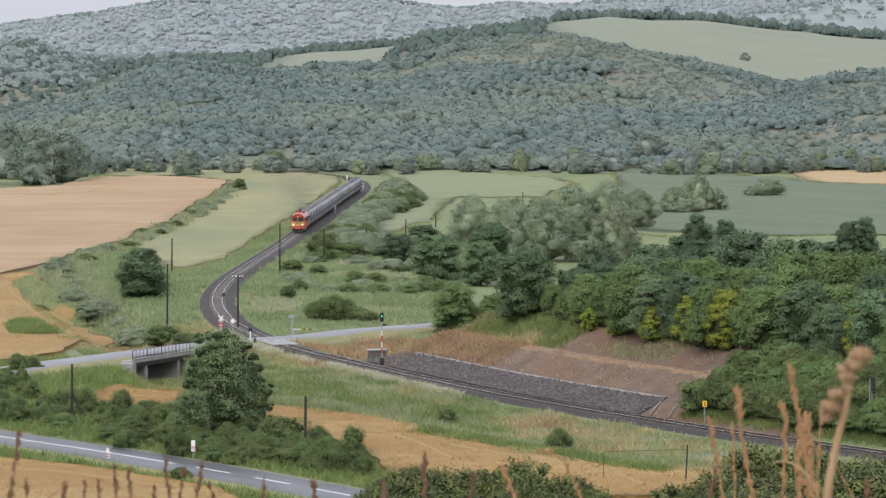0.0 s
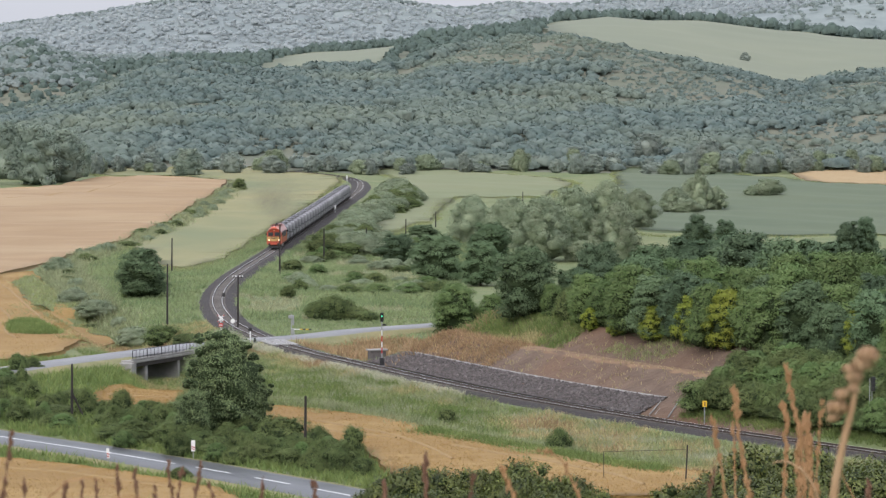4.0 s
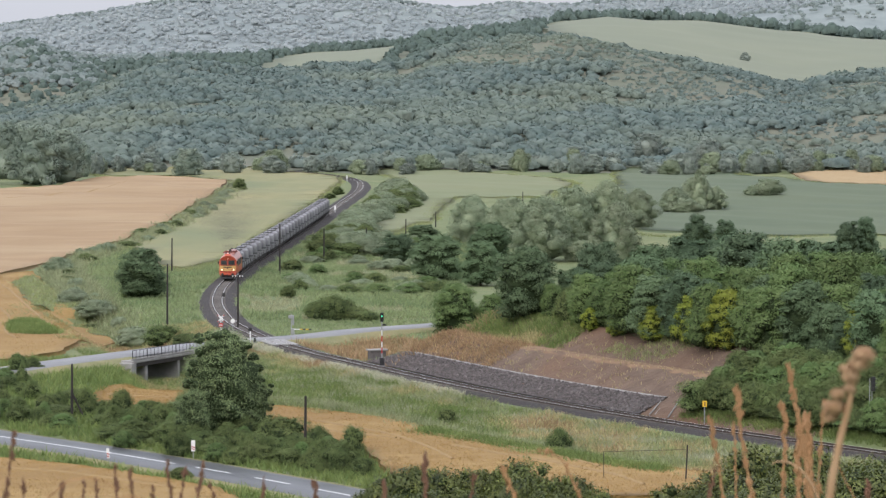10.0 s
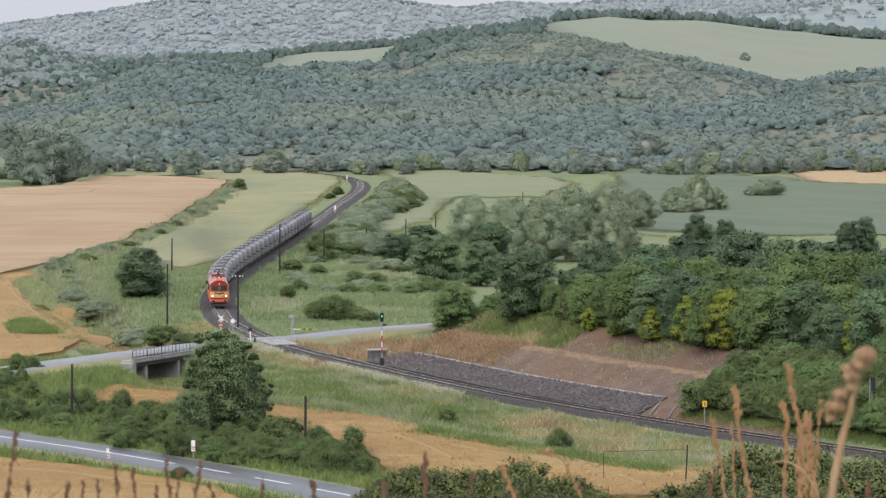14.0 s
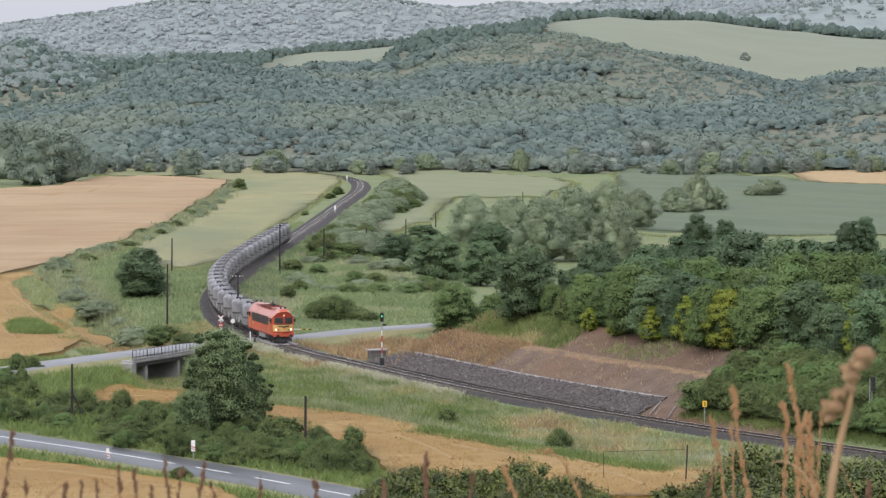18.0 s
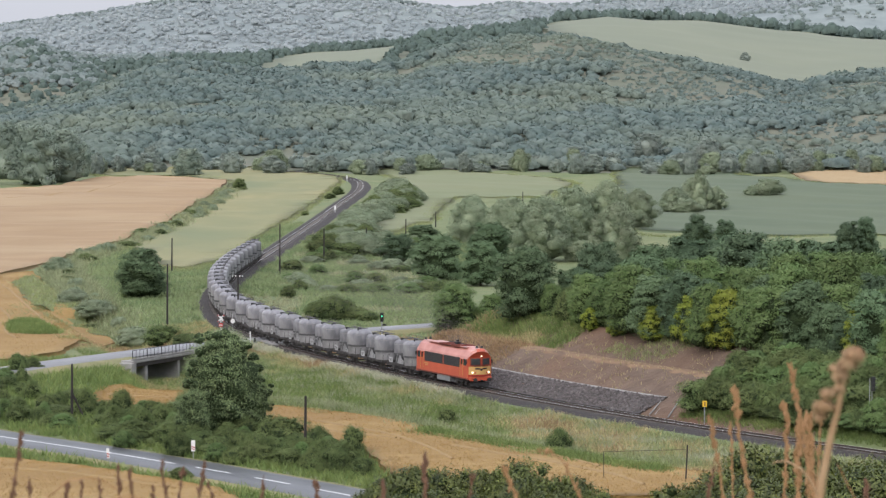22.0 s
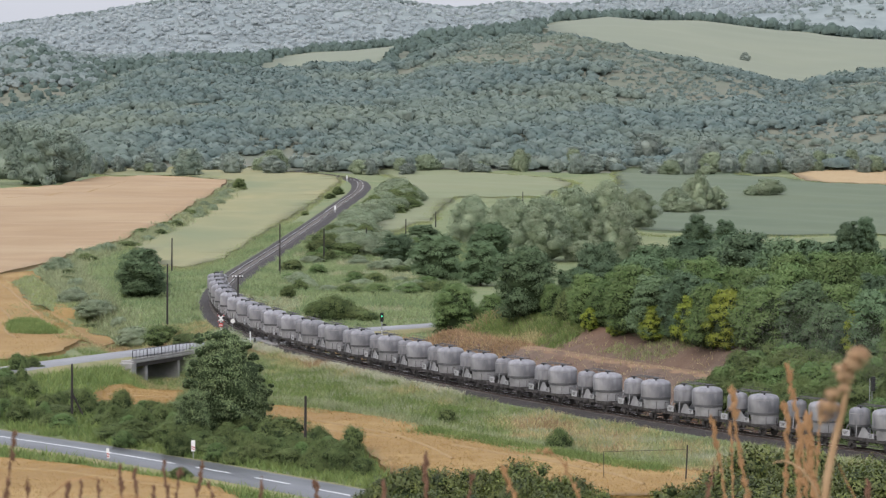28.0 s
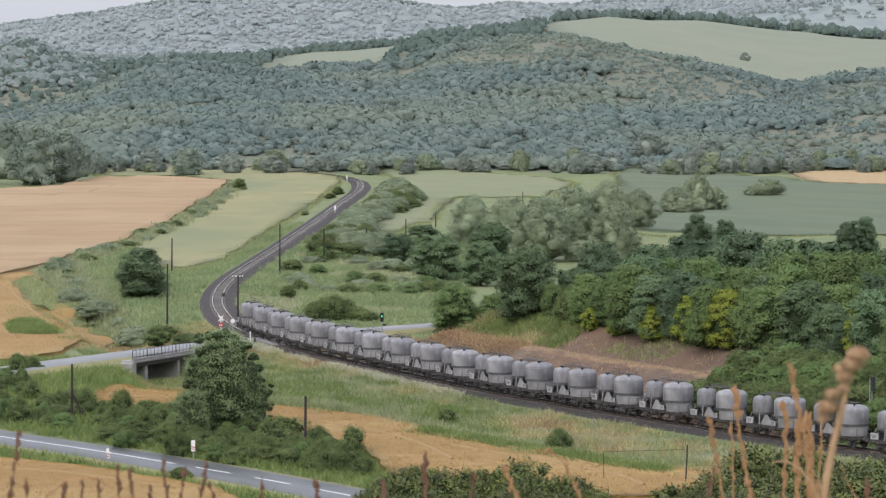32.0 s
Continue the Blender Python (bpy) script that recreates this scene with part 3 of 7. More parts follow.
# ---- the train ----
PITCH, WAGONS, LOCO_LEN = 8.97, 27, 16.0
ORANGE = surf("orange_red_paint", (0.422, 0.071, 0.034), (0.471, 0.093, 0.043), 0.8, 0.38, patch=(0.384, 0.068, 0.034), patch_scale=0.5, spec=0.5)
# paler than the sides: dust, and the sky's reflection painted in
ROOF_RED = surf("dust_sky_roof_red", (0.396, 0.162, 0.126), (0.444, 0.204, 0.162), 0.9, 0.35, patch=(0.33, 0.12, 0.09), patch_scale=0.7, spec=0.5)
FRONT_YELLOW = surf("front_yellow_paint", (0.44, 0.26, 0.085), (0.49, 0.30, 0.11), 1.2, 0.4, spec=0.5)
GRILLE = surf("brown_roof_grille", (0.132, 0.036, 0.027), (0.18, 0.051, 0.036), 3.0, 0.7)
GLASS = surf("dark_window_glass", (0.024, 0.028, 0.032), (0.04, 0.044, 0.048), 1.0, 0.08, spec=0.6)
LOUVRE = surf("dark_side_louvre", (0.025, 0.022, 0.024), (0.042, 0.038, 0.039), 4.0, 0.5, stretch=(0.2, 1, 6))
LAMP_GLOW = surf("headlight_glow", (1., 0.86, 0.6), (1., 0.9, 0.7), 1.0, 0.3, emit=1.6)
SILO = surf("cement_grey_paint", (0.125, 0.124, 0.133), (0.205, 0.203, 0.213), 1.7, 0.6, 0.006, 3.0, patch=(0.245, 0.24, 0.24), patch_scale=0.9, patch_at=0.56, each=0.16, stretch=(1, 1, 0.45))
SILO_LOW = surf("dusty_grey_paint", (0.198, 0.198, 0.201), (0.258, 0.255, 0.252), 1.3, 0.65, patch=(0.15, 0.147, 0.144), patch_scale=0.8, each=0.15)
# dark grey of the cones and pipe, also the hoop's painted shade
SILO_CONE = surf("dark_cone_hoop_grey", (0.05, 0.05, 0.052), (0.085, 0.084, 0.084), 1.5, 0.7, each=0.15)
UNDER = surf("grimy_underframe", (0.029, 0.026, 0.025), (0.062, 0.056, 0.052), 2.0, 0.8, each=0.2)
DUST_BOX = surf("dust_white_plate", (0.239, 0.239, 0.239), (0.291, 0.291, 0.286), 2.0, 0.7, each=0.15)


def nose(y):
    return 7.05 + 0.55 * (1 - (y / 1.475) ** 2)


def loco_body():
    prof = [(-1.40, 1.05), (-1.475, 1.2), (-1.475, 3.35), (-1.38, 3.62), (-0.95, 4.22), (-0.5, 4.5), (0, 4.58)]
    prof = prof + [(-y, z) for y, z in reversed(prof[:-1])]
    bm = bmesh.new()
    rings = []
    for k, x in enumerate((-1.0, -0.955, -0.6, -0.2, 0.2, 0.6, 0.955, 1.0)):
        ring = []
        for y, z in prof:
            end = abs(x) > 0.95
            zz = z - (0.28 * max(0, (z - 3.4)) if abs(x) == 1.0 else 0)
            xx = math.copysign(nose(y) - (0.28 if abs(x) < 0.99 else 0), x) if end else x * 7.05
            ring.append(bm.verts.new((xx, y, zz)))
        rings.append(ring)
    n = len(prof)
    for a, b in zip(rings, rings[1:]):
        for i in range(n - 1):
            bm.faces.new((a[i], a[i + 1], b[i + 1], b[i]))
        bm.faces.new((a[n - 1], a[0], b[0], b[n - 1]))
    for ring, flip in ((rings[0], 1), (rings[-1], 0)):
        half = n // 2
        for i in range(half):
            q = [ring[i], ring[i + 1], ring[n - 2 - i], ring[n - 1 - i]]
            q = list(dict.fromkeys(q))
            if len(q) > 2:
                bm.faces.new(q if flip else q[::-1])
    bmesh.ops.recalc_face_normals(bm, faces=bm.faces)
    return bm


def front_plate(y0, y1, z0, z1, off, way, thick=0.03):
    bm = bmesh.new()
    ys = np.linspace(y0, y1, 6)
    grid = [[bm.verts.new((way * (nose(y) + off), way * y, z)) for y in ys] for z in (z0, z1)]
    back = [[bm.verts.new((way * (nose(y) + off - thick), way * y, z)) for y in ys] for z in (z0, z1)]
    for i in range(5):
        bm.faces.new((grid[0][i], grid[0][i + 1], grid[1][i + 1], grid[1][i]))
    for i in range(5):
        bm.faces.new((grid[0][i], back[0][i], back[0][i + 1], grid[0][i + 1]))
        bm.faces.new((grid[1][i], grid[1][i + 1], back[1][i + 1], back[1][i]))
    bm.faces.new((grid[0][0], grid[1][0], back[1][0], back[0][0]))
    bm.faces.new((grid[0][5], back[0][5], back[1][5], grid[1][5]))
    bmesh.ops.recalc_face_normals(bm, faces=bm.faces)
    return bm


def wheel_bm(r=0.5, gauge=1.5):
    bm = bmesh.new()
    for s in (-1, 1):
        lathe(bm, [(0, -0.07), (r + 0.03, -0.07), (r + 0.03, -0.035), (r, -0.03), (r, 0.07), (r - 0.08, 0.07), (r - 0.1, 0.03), (0.14, 0.02), (0.12, 0.1), (0, 0.1)], 18,
              pose(0, s * gauge / 2, r, -90 * s))
    rod(bm, 0.08, 0.08, gauge, pose(0, 0, r, 90))
    return bm


def loco():
    t = thing("locomotive", "orange-red diesel locomotive with a yellow front panel and lit headlights", "locomotive")
    body = part("body", loco_body(), ORANGE, t)
    body.data.materials.append(ROOF_RED)
    # roof faces get the paler red that stands in for sky reflection
    for f in body.data.polygons:
        f.material_index = 1 if f.center.z > 3.45 and abs(f.normal.x) < 0.7 else 0
    bm = bmesh.new()
    box(bm, 10.6, 1.7, 0.06, pose(0, 0, 4.53))
    bmesh.ops.bevel(bm, geom=bm.edges[:], offset=0.025, segments=1)
    part("roof_panel", bm, ROOF_RED, t, "weathered red roof panel, paled for sky reflection")
    for x, w in ((2.6, 2.2), (-0.4, 2.6)):
        bm = bmesh.new()
        box(bm, w, 2.05, 0.1, pose(x, 0, 4.53))
        for i in range(9):
            box(bm, 0.08, 2.1, 0.06, pose(x - w / 2 + (i + 0.5) * w / 9, 0, 4.61))
        part("roof_grille", bm, GRILLE, t, "brown slatted roof grille")
    bm = bmesh.new()
    box(bm, 0.7, 0.5, 0.3, pose(1.2, 0, 4.75), 0.05)
    rod(bm, 0.16, 0.16, 0.3, pose(1.2, 0, 4.95))
    part("exhaust_pipe", bm, BLACK_PAINT, t, "black exhaust stack on the roof")
    bm = bmesh.new()
    for x in (-1.8, 0.9):
        bar(bm, (x, -0.9, 4.45), (x, 0.9, 4.62), 0.05)
    bar(bm, (-2.2, 0.45, 4.66), (2.6, 0.45, 4.66), 0.045)
    part("roof_pipe", bm, BLACK_PAINT, t)
    for way in (1, -1):
        panel = part("front_panel", front_plate(-1.38, 1.38, 1.62, 2.52, 0.02, way), FRONT_YELLOW, t, "yellow front panel")
        part("badge", front_plate(-0.72, -0.14, 2.2, 2.38, 0.035, way), BLACK_PAINT, panel)
        part("badge", front_plate(0.14, 0.72, 2.2, 2.38, 0.035, way), BLACK_PAINT, panel)
        part("badge", front_plate(-0.12, 0.12, 2.05, 2.3, 0.035, way), BLACK_PAINT, panel)
        part("front_stripe", front_plate(-1.36, 1.36, 1.5, 1.58, 0.03, way), RED_PAINT, t)
        for y in (-0.66, 0.66):
            fr = part("window_frame", front_plate(y - 0.56, y + 0.56, 2.66, 3.5, 0.02, way), GRILLE, t, "dark red windscreen surround")
            part("windscreen", front_plate(y - 0.47, y + 0.47, 2.74, 3.42, 0.035, way), GLASS, fr, "dark windscreen")
        for y in (-1.0, 1.0):
            bm = bmesh.new()
            lathe(bm, [(0, 0), (0.11, 0), (0.11, 0.06), (0.09, 0.09), (0, 0.10)], 14, pose(way * (nose(y) + 0.01), y, 1.86, 0, 90 * way))
            part("headlight", bm, LAMP_GLOW if way == 1 else WHITE_PAINT, t, "glowing headlight" if way == 1 else "unlit headlight", smooth=False)
            bm = bmesh.new()
            lathe(bm, [(0, 0), (0.1, 0), (0.1, 0.05), (0, 0.06)], 10, pose(way * (nose(y * 0.72) + 0.02), y * 0.72, 1.84, 0, 90 * way))
            part("marker_light", bm, RED_PAINT, t)
        bm = bmesh.new()
        lathe(bm, [(0, 0), (0.065, 0), (0.065, 0.08), (0, 0.1)], 12, pose(way * 7.52, 0, 3.72, 0, 90 * way))
        part("top_headlight", bm, LAMP_GLOW if way == 1 else WHITE_PAINT, t, "lit top headlight" if way == 1 else "unlit top headlight")
        for y in (-0.3, 0.3):
            bm = bmesh.new()
            lathe(bm, [(0.05, 0), (0.06, 0.15), (0.14, 0.36), (0.16, 0.4), (0, 0.4)], 10, pose(way * 6.7, y, 4.52, 0, 60 * way))
            part("horn", bm, BLACK_PAINT, t, "black air horn on the cab roof")
        bm = bmesh.new()
        box(bm, 0.25, 2.7, 0.5, pose(way * 7.35, 0, 1.15), 0.04)
        part("buffer_beam", bm, ORANGE, t)
        for y in (-0.875, 0.875):
            bm = bmesh.new()
            lathe(bm, [(0, 0), (0.12, 0), (0.12, 0.42), (0.23, 0.44), (0.23, 0.5), (0, 0.52)], 14, pose(way * 7.45, y, 1.06, 0, 90 * way))
            part("buffer", bm, DARK_METAL, t, "dark steel buffer")
        bm = bmesh.new()
        bar(bm, (way * 7.4, 0, 1.0), (way * 7.95, 0, 0.95), 0.07)
        bar(bm, (way * 7.45, 0.25, 1.0), (way * 7.6, 0.25, 0.45), 0.035)
        bar(bm, (way * 7.45, -0.25, 1.0), (way * 7.6, -0.25, 0.45), 0.035)
        part("coupling", bm, DARK_METAL, t)
        bm = bmesh.new()
        box(bm, 0.12, 2.3, 0.42, pose(way * 7.2, 0, 0.5, 0, -18 * way), 0.02)
        part("plough", bm, DARK_METAL, t, "dark steel rail guard")
        bm = bmesh.new()
        bar(bm, (way * (nose(0.9) + 0.1), -0.9, 2.58), (way * (nose(0.9) + 0.1), 0.9, 2.58), 0.025)
        part("handrail", bm, DARK_METAL, t)
        for y in (-1.62, 1.62):
            bm = bmesh.new()
            box(bm, 0.1, 0.22, 0.42, pose(way * 6.9, y, 3.05), 0.02)
            part("mirror", bm, BLACK_PAINT, t, "black cab mirror")
    for side in (-1, 1):
        y = side * 1.487
        for x0, x1 in ((-4.75, 0.3), (0.55, 5.0)):
            bm = bmesh.new()
            box(bm, x1 - x0, 0.03, 1.12, pose((x0 + x1) / 2, y, 2.86))
            pan = part("side_louvre", bm, LOUVRE, t, "long dark louvred side panel")
            bm = bmesh.new()
            for i in range(7):
                box(bm, x1 - x0 - 0.06, 0.02, 0.04, pose((x0 + x1) / 2, y + side * 0.02, 2.4 + i * 0.15))
            part("slat", bm, DARK_METAL, pan)
        for x in (-6.35, 6.35):
            bm = bmesh.new()
            box(bm, 0.72, 0.03, 0.72, pose(x, y, 2.98), 0.01)
            part("cab_window", bm, GLASS, t, "dark cab side window")
        for x in (-5.42, 5.5):
            bm = bmesh.new()
            box(bm, 0.62, 0.024, 1.95, pose(x, y, 2.35))
            d = part("cab_door", bm, ORANGE, t)
            bm = bmesh.new()
            box(bm, 0.4, 0.02, 0.6, pose(x, y + side * 0.016, 2.98))
            part("door_window", bm, GLASS, d)
            for dx in (-0.4, 0.4):
                bm = bmesh.new()
                bar(bm, (x + dx, y + side * 0.06, 1.4), (x + dx, y + side * 0.06, 2.9), 0.025)
                part("handrail", bm, FRONT_YELLOW, d, "yellow door handrail")
            bm = bmesh.new()
            for k in range(3):
                box(bm, 0.5, 0.2, 0.04, pose(x, side * 1.35, 0.5 + 0.25 * k))
            part("step", bm, DARK_METAL, t)
        for i, (x, w) in enumerate(((-4.3, 1.1), (-4.25, 0.8))):
            bm = bmesh.new()
            box(bm, w, 0.012, 0.11, pose(x, y, 2.05 - 0.2 * i))
            part("lettering_bar", bm, FRONT_YELLOW, t, "pale yellow bar in place of lettering")
        bm = bmesh.new()
        box(bm, 14.0, 0.05, 0.14, pose(0, side * 1.46, 1.12))
        part("sill", bm, GRILLE, t)
    bm = bmesh.new()
    box(bm, 3.5, 2.5, 0.72, pose(-0.1, 0, 0.72), 0.08)
    part("fuel_tank", bm, GREY_METAL, t, "grey fuel tank under the body")
    bm = bmesh.new()
    box(bm, 13.6, 2.3, 0.3, pose(0, 0, 1.06))
    part("underframe", bm, UNDER, t)
    wheel = None
    for x in (-4.5, 4.5):
        bm = bmesh.new()
        for y in (-1.05, 1.05):
            box(bm, 3.6, 0.18, 0.28, pose(x, y, 0.72), 0.04)
            for dx in (-1.15, 1.15):
                box(bm, 0.42, 0.24, 0.42, pose(x + dx, y, 0.52), 0.05)
                rod(bm, 0.13, 0.13, 0.4, pose(x + dx * 0.55, y, 0.85))
        box(bm, 0.5, 2.0, 0.3, pose(x, 0, 0.7))
        bogie = part("bogie", bm, UNDER, t, "dark grimy bogie")
        for dx in (-1.15, 1.15):
            if wheel is None:
                w = part("wheelset", wheel_bm(), UNDER, bogie, m=pose(x + dx, 0, 0))
                wheel = w.data
            else:
                share("wheelset", wheel, bogie, pose(x + dx, 0, 0))
    return t


def saddle(x, r, lo, hi, z0, z1):
    """A curved plate round the foot of a silo."""
    bm = bmesh.new()
    ring = []
    for i in range(13):
        a = radians(lo + (hi - lo) * i / 12)
        c, q = math.cos(a), math.sin(a)
        ring.append([bm.verts.new((x + k * c, k * q, z)) for k, z in ((r - 0.1, z0), (r - 0.04, z1), (r - 0.1, z1), (r - 0.16, z0))])
    for a, b in zip(ring, ring[1:]):
        for k in range(4):
            bm.faces.new((a[k], b[k], b[(k + 1) % 4], a[(k + 1) % 4]))
    bmesh.ops.recalc_face_normals(bm, faces=bm.faces)
    return bm


def gusset(corners, y, thick=0.06):
    """A flat plate with those corners (x, z), standing along the wagon at y."""
    bm = bmesh.new()
    a = [bm.verts.new((x, y - thick / 2, z)) for x, z in corners]
    b = [bm.verts.new((x, y + thick / 2, z)) for x, z in corners]
    n = len(corners)
    bm.faces.new(a)
    bm.faces.new(b[::-1])
    for k in range(n):
        bm.faces.new((a[k], b[k], b[(k + 1) % n], a[(k + 1) % n]))
    bmesh.ops.recalc_face_normals(bm, faces=bm.faces)
    return bm


def wagon():
    t = thing("silo_wagon", "dusty grey cement wagon with a large and a small round silo", "wagon", "wagons of the train")
    for x, r, top in ((-2.3, 1.02, 3.98), (1.72, 1.56, 4.14)):
        bm = bmesh.new()
        lathe(bm, [(r - 0.04, 2.26), (r, 2.32), (r, top - 0.52), (r - 0.05, top - 0.38), (r * 0.86, top - 0.2), (r * 0.55, top - 0.06), (0.28, top), (0.28, top + 0.05), (0, top + 0.06)], 28)
        s = part("silo", bm, SILO, t, m=pose(x, 0, 0), smooth=True)
        # this dark hoop paints the shade along the cylinder's lower edge
        bm = bmesh.new()
        lathe(bm, [(r - 0.02, 2.12), (r + 0.02, 2.14), (r + 0.02, 2.34), (r - 0.01, 2.36)], 28)
        part("hoop", bm, SILO_CONE, s, "dark hoop painted as the shade under the cylinder")
        bm = bmesh.new()
        lathe(bm, [(r - 0.005, top - 0.62), (r + 0.012, top - 0.61), (r + 0.012, top - 0.57), (r - 0.005, top - 0.56)], 28)
        part("weld_seam", bm, SILO_LOW, s)
        bm = bmesh.new()
        lathe(bm, [(0.2, 0.95), (0.28, 1.15), (r * 0.56, 1.7), (r - 0.05, 2.26), (r - 0.2, 2.27)], 24, pose(x, 0, 0))
        part("cone", bm, SILO_CONE, t, "dark grey discharge cone", smooth=True)
        bm = bmesh.new()
        lathe(bm, [(0.27, top + 0.02), (0.3, top + 0.04), (0.3, top + 0.12), (0.1, top + 0.18), (0, top + 0.18)], 14)
        part("hatch", bm, BLACK_PAINT, s, "dark filling hatch")
        part("vent", rod(bmesh.new(), 0.09, 0.09, 0.34, pose(r * 0.45, -r * 0.3, top)), BLACK_PAINT, s)
    # plates that carry the silos
    part("saddle", saddle(1.72, 1.56, -92, 92, 1.2, 2.16), SILO_LOW, t, "pale dusty saddle plate")
    part("saddle", saddle(-2.3, 1.02, 110, 250, 1.2, 1.9), SILO_LOW, t, "pale dusty saddle plate")
    for y in (-1.2, 1.2):
        part("gusset", gusset([(-1.35, 1.22), (0.5, 1.22), (0.35, 1.5), (-0.35, 2.2), (-0.75, 2.2)], y * 0.9), SILO_LOW, t, "pale triangular support plate")
        part("strut", bar(bmesh.new(), (-3.3, y, 1.2), (-2.9, y * 0.75, 2.3), 0.05), SILO_LOW, t)
        part("strut", bar(bmesh.new(), (-1.5, y, 1.2), (-1.75, y * 0.75, 2.3), 0.05), SILO_LOW, t)
    for y in (-1.34, 1.34):
        for x, w, h, z in ((-2.75, 1.05, 0.6, 1.55), (0.75, 0.75, 0.45, 1.52)):
            bm = bmesh.new()
            box(bm, w, 0.05, h, pose(x, y, z), 0.01)
            plate = part("side_plate", bm, DUST_BOX, t, "whitish data plate")
            bm = bmesh.new()
            for k in range(3):
                box(bm, w * (0.7 - 0.15 * k), 0.012, 0.05, pose(x - w * 0.08, y * 1.022, z + 0.12 - 0.12 * k))
            part("lettering_bar", bm, UNDER, plate)
        bm = bmesh.new()
        box(bm, 7.8, 0.14, 0.28, pose(0, y * 0.95, 1.08))
        for k in range(7):
            box(bm, 0.08, 0.2, 0.3, pose(-3.6 + 1.2 * k, y * 0.97, 1.06))
        part("sole_bar", bm, UNDER, t)
        bm = bmesh.new()
        bar(bm, (-1.9, y * 0.92, 0.55), (1.7, y * 0.92, 0.55), 0.045)
        bar(bm, (-1.9, y * 0.92, 0.55), (-2.2, y * 0.92, 0.95), 0.045)
        bar(bm, (1.7, y * 0.92, 0.55), (2.0, y * 0.92, 0.95), 0.045)
        part("truss_rod", bm, UNDER, t)
        bm = bmesh.new()
        box(bm, 0.34, 0.2, 0.3, pose(0.1, y * 0.85, 0.82), 0.03)
        part("valve_box", bm, UNDER, t)
        part("air_tank", rod(bmesh.new(), 0.15, 0.15, 0.7, pose(-0.8, y * 0.7, 0.78, 0, 90)), UNDER, t)
        bm = bmesh.new()
        bar(bm, (-3.7, y, 1.25), (-3.7, y, 2.1), 0.03)
        bar(bm, (-3.7, y, 2.1), (-3.1, y, 2.1), 0.03)
        part("grab_rail", bm, UNDER, t)
        part("grab_rail", bar(bmesh.new(), (3.75, y, 1.25), (3.75, y, 2.0), 0.03), UNDER, t)
    for x in (-3.95, 3.95):
        bm = bmesh.new()
        box(bm, 0.16, 2.6, 0.36, pose(x, 0, 1.08), 0.02)
        part("head_stock", bm, UNDER, t)
        for y in (-0.875, 0.875):
            bm = bmesh.new()
            lathe(bm, [(0, 0), (0.11, 0), (0.11, 0.4), (0.22, 0.42), (0.22, 0.5), (0, 0.52)], 12, pose(x, y, 1.06, 0, 90 if x > 0 else -90))
            part("buffer", bm, UNDER, t)
    part("coupling", bar(bmesh.new(), (-4.5, 0, 0.98), (-3.9, 0, 1.0), 0.06), UNDER, t)
    part("coupling", bar(bmesh.new(), (3.9, 0, 1.0), (4.5, 0, 0.98), 0.06), UNDER, t)
    bm = bmesh.new()
    box(bm, 7.8, 1.2, 0.12, pose(0, 0, 1.1))
    for x in (-2.6, -0.4, 1.8):
        rod(bm, 0.16, 0.16, 0.9, pose(x, 0.2, 0.75, 0, 90))
    part("centre_sill", bm, UNDER, t)
    bm = bmesh.new()
    box(bm, 4.6, 0.5, 0.04, pose(-0.3, 0.7, 4.22))
    for k in range(5):
        bar(bm, (-2.5 + 1.1 * k, 0.92, 4.18), (-2.5 + 1.1 * k, 0.92, 4.5), 0.015)
    bar(bm, (-2.5, 0.92, 4.5), (1.9, 0.92, 4.5), 0.016)
    part("walkway", bm, UNDER, t, "dark roof walkway with a rail")
    bm = bmesh.new()
    for y in (0.35, 0.75):
        bar(bm, (-0.65, y, 1.2), (-0.65, y, 4.22), 0.025)
    for k in range(10):
        bar(bm, (-0.65, 0.35, 1.4 + 0.29 * k), (-0.65, 0.75, 1.4 + 0.29 * k), 0.02)
    part("ladder", bm, SILO_LOW, t)
    bm = bmesh.new()
    bar(bm, (-2.3, -0.25, 4.12), (1.4, -0.35, 4.3), 0.05)
    part("filling_pipe", bm, SILO_CONE, t)
    wheel = None
    for x in (-2.5, 2.5):
        if wheel is None:
            w = part("wheelset", wheel_bm(0.46), UNDER, t, m=pose(x, 0, 0))
            wheel = w.data
        else:
            w = share("wheelset", wheel, t, pose(x, 0, 0))
        for y in (-1.08, 1.08):
            bm = bmesh.new()
            box(bm, 0.4, 0.2, 0.34, pose(0, y, 0.5), 0.04)
            box(bm, 1.1, 0.1, 0.1, pose(0, y, 0.78))
            part("axle_box", bm, UNDER, w)
    return t


LOCO = loco()
FIRST = wagon()
TRAIN = [FIRST] + [copy_thing(FIRST, Matrix()) for _ in range(WAGONS - 1)]


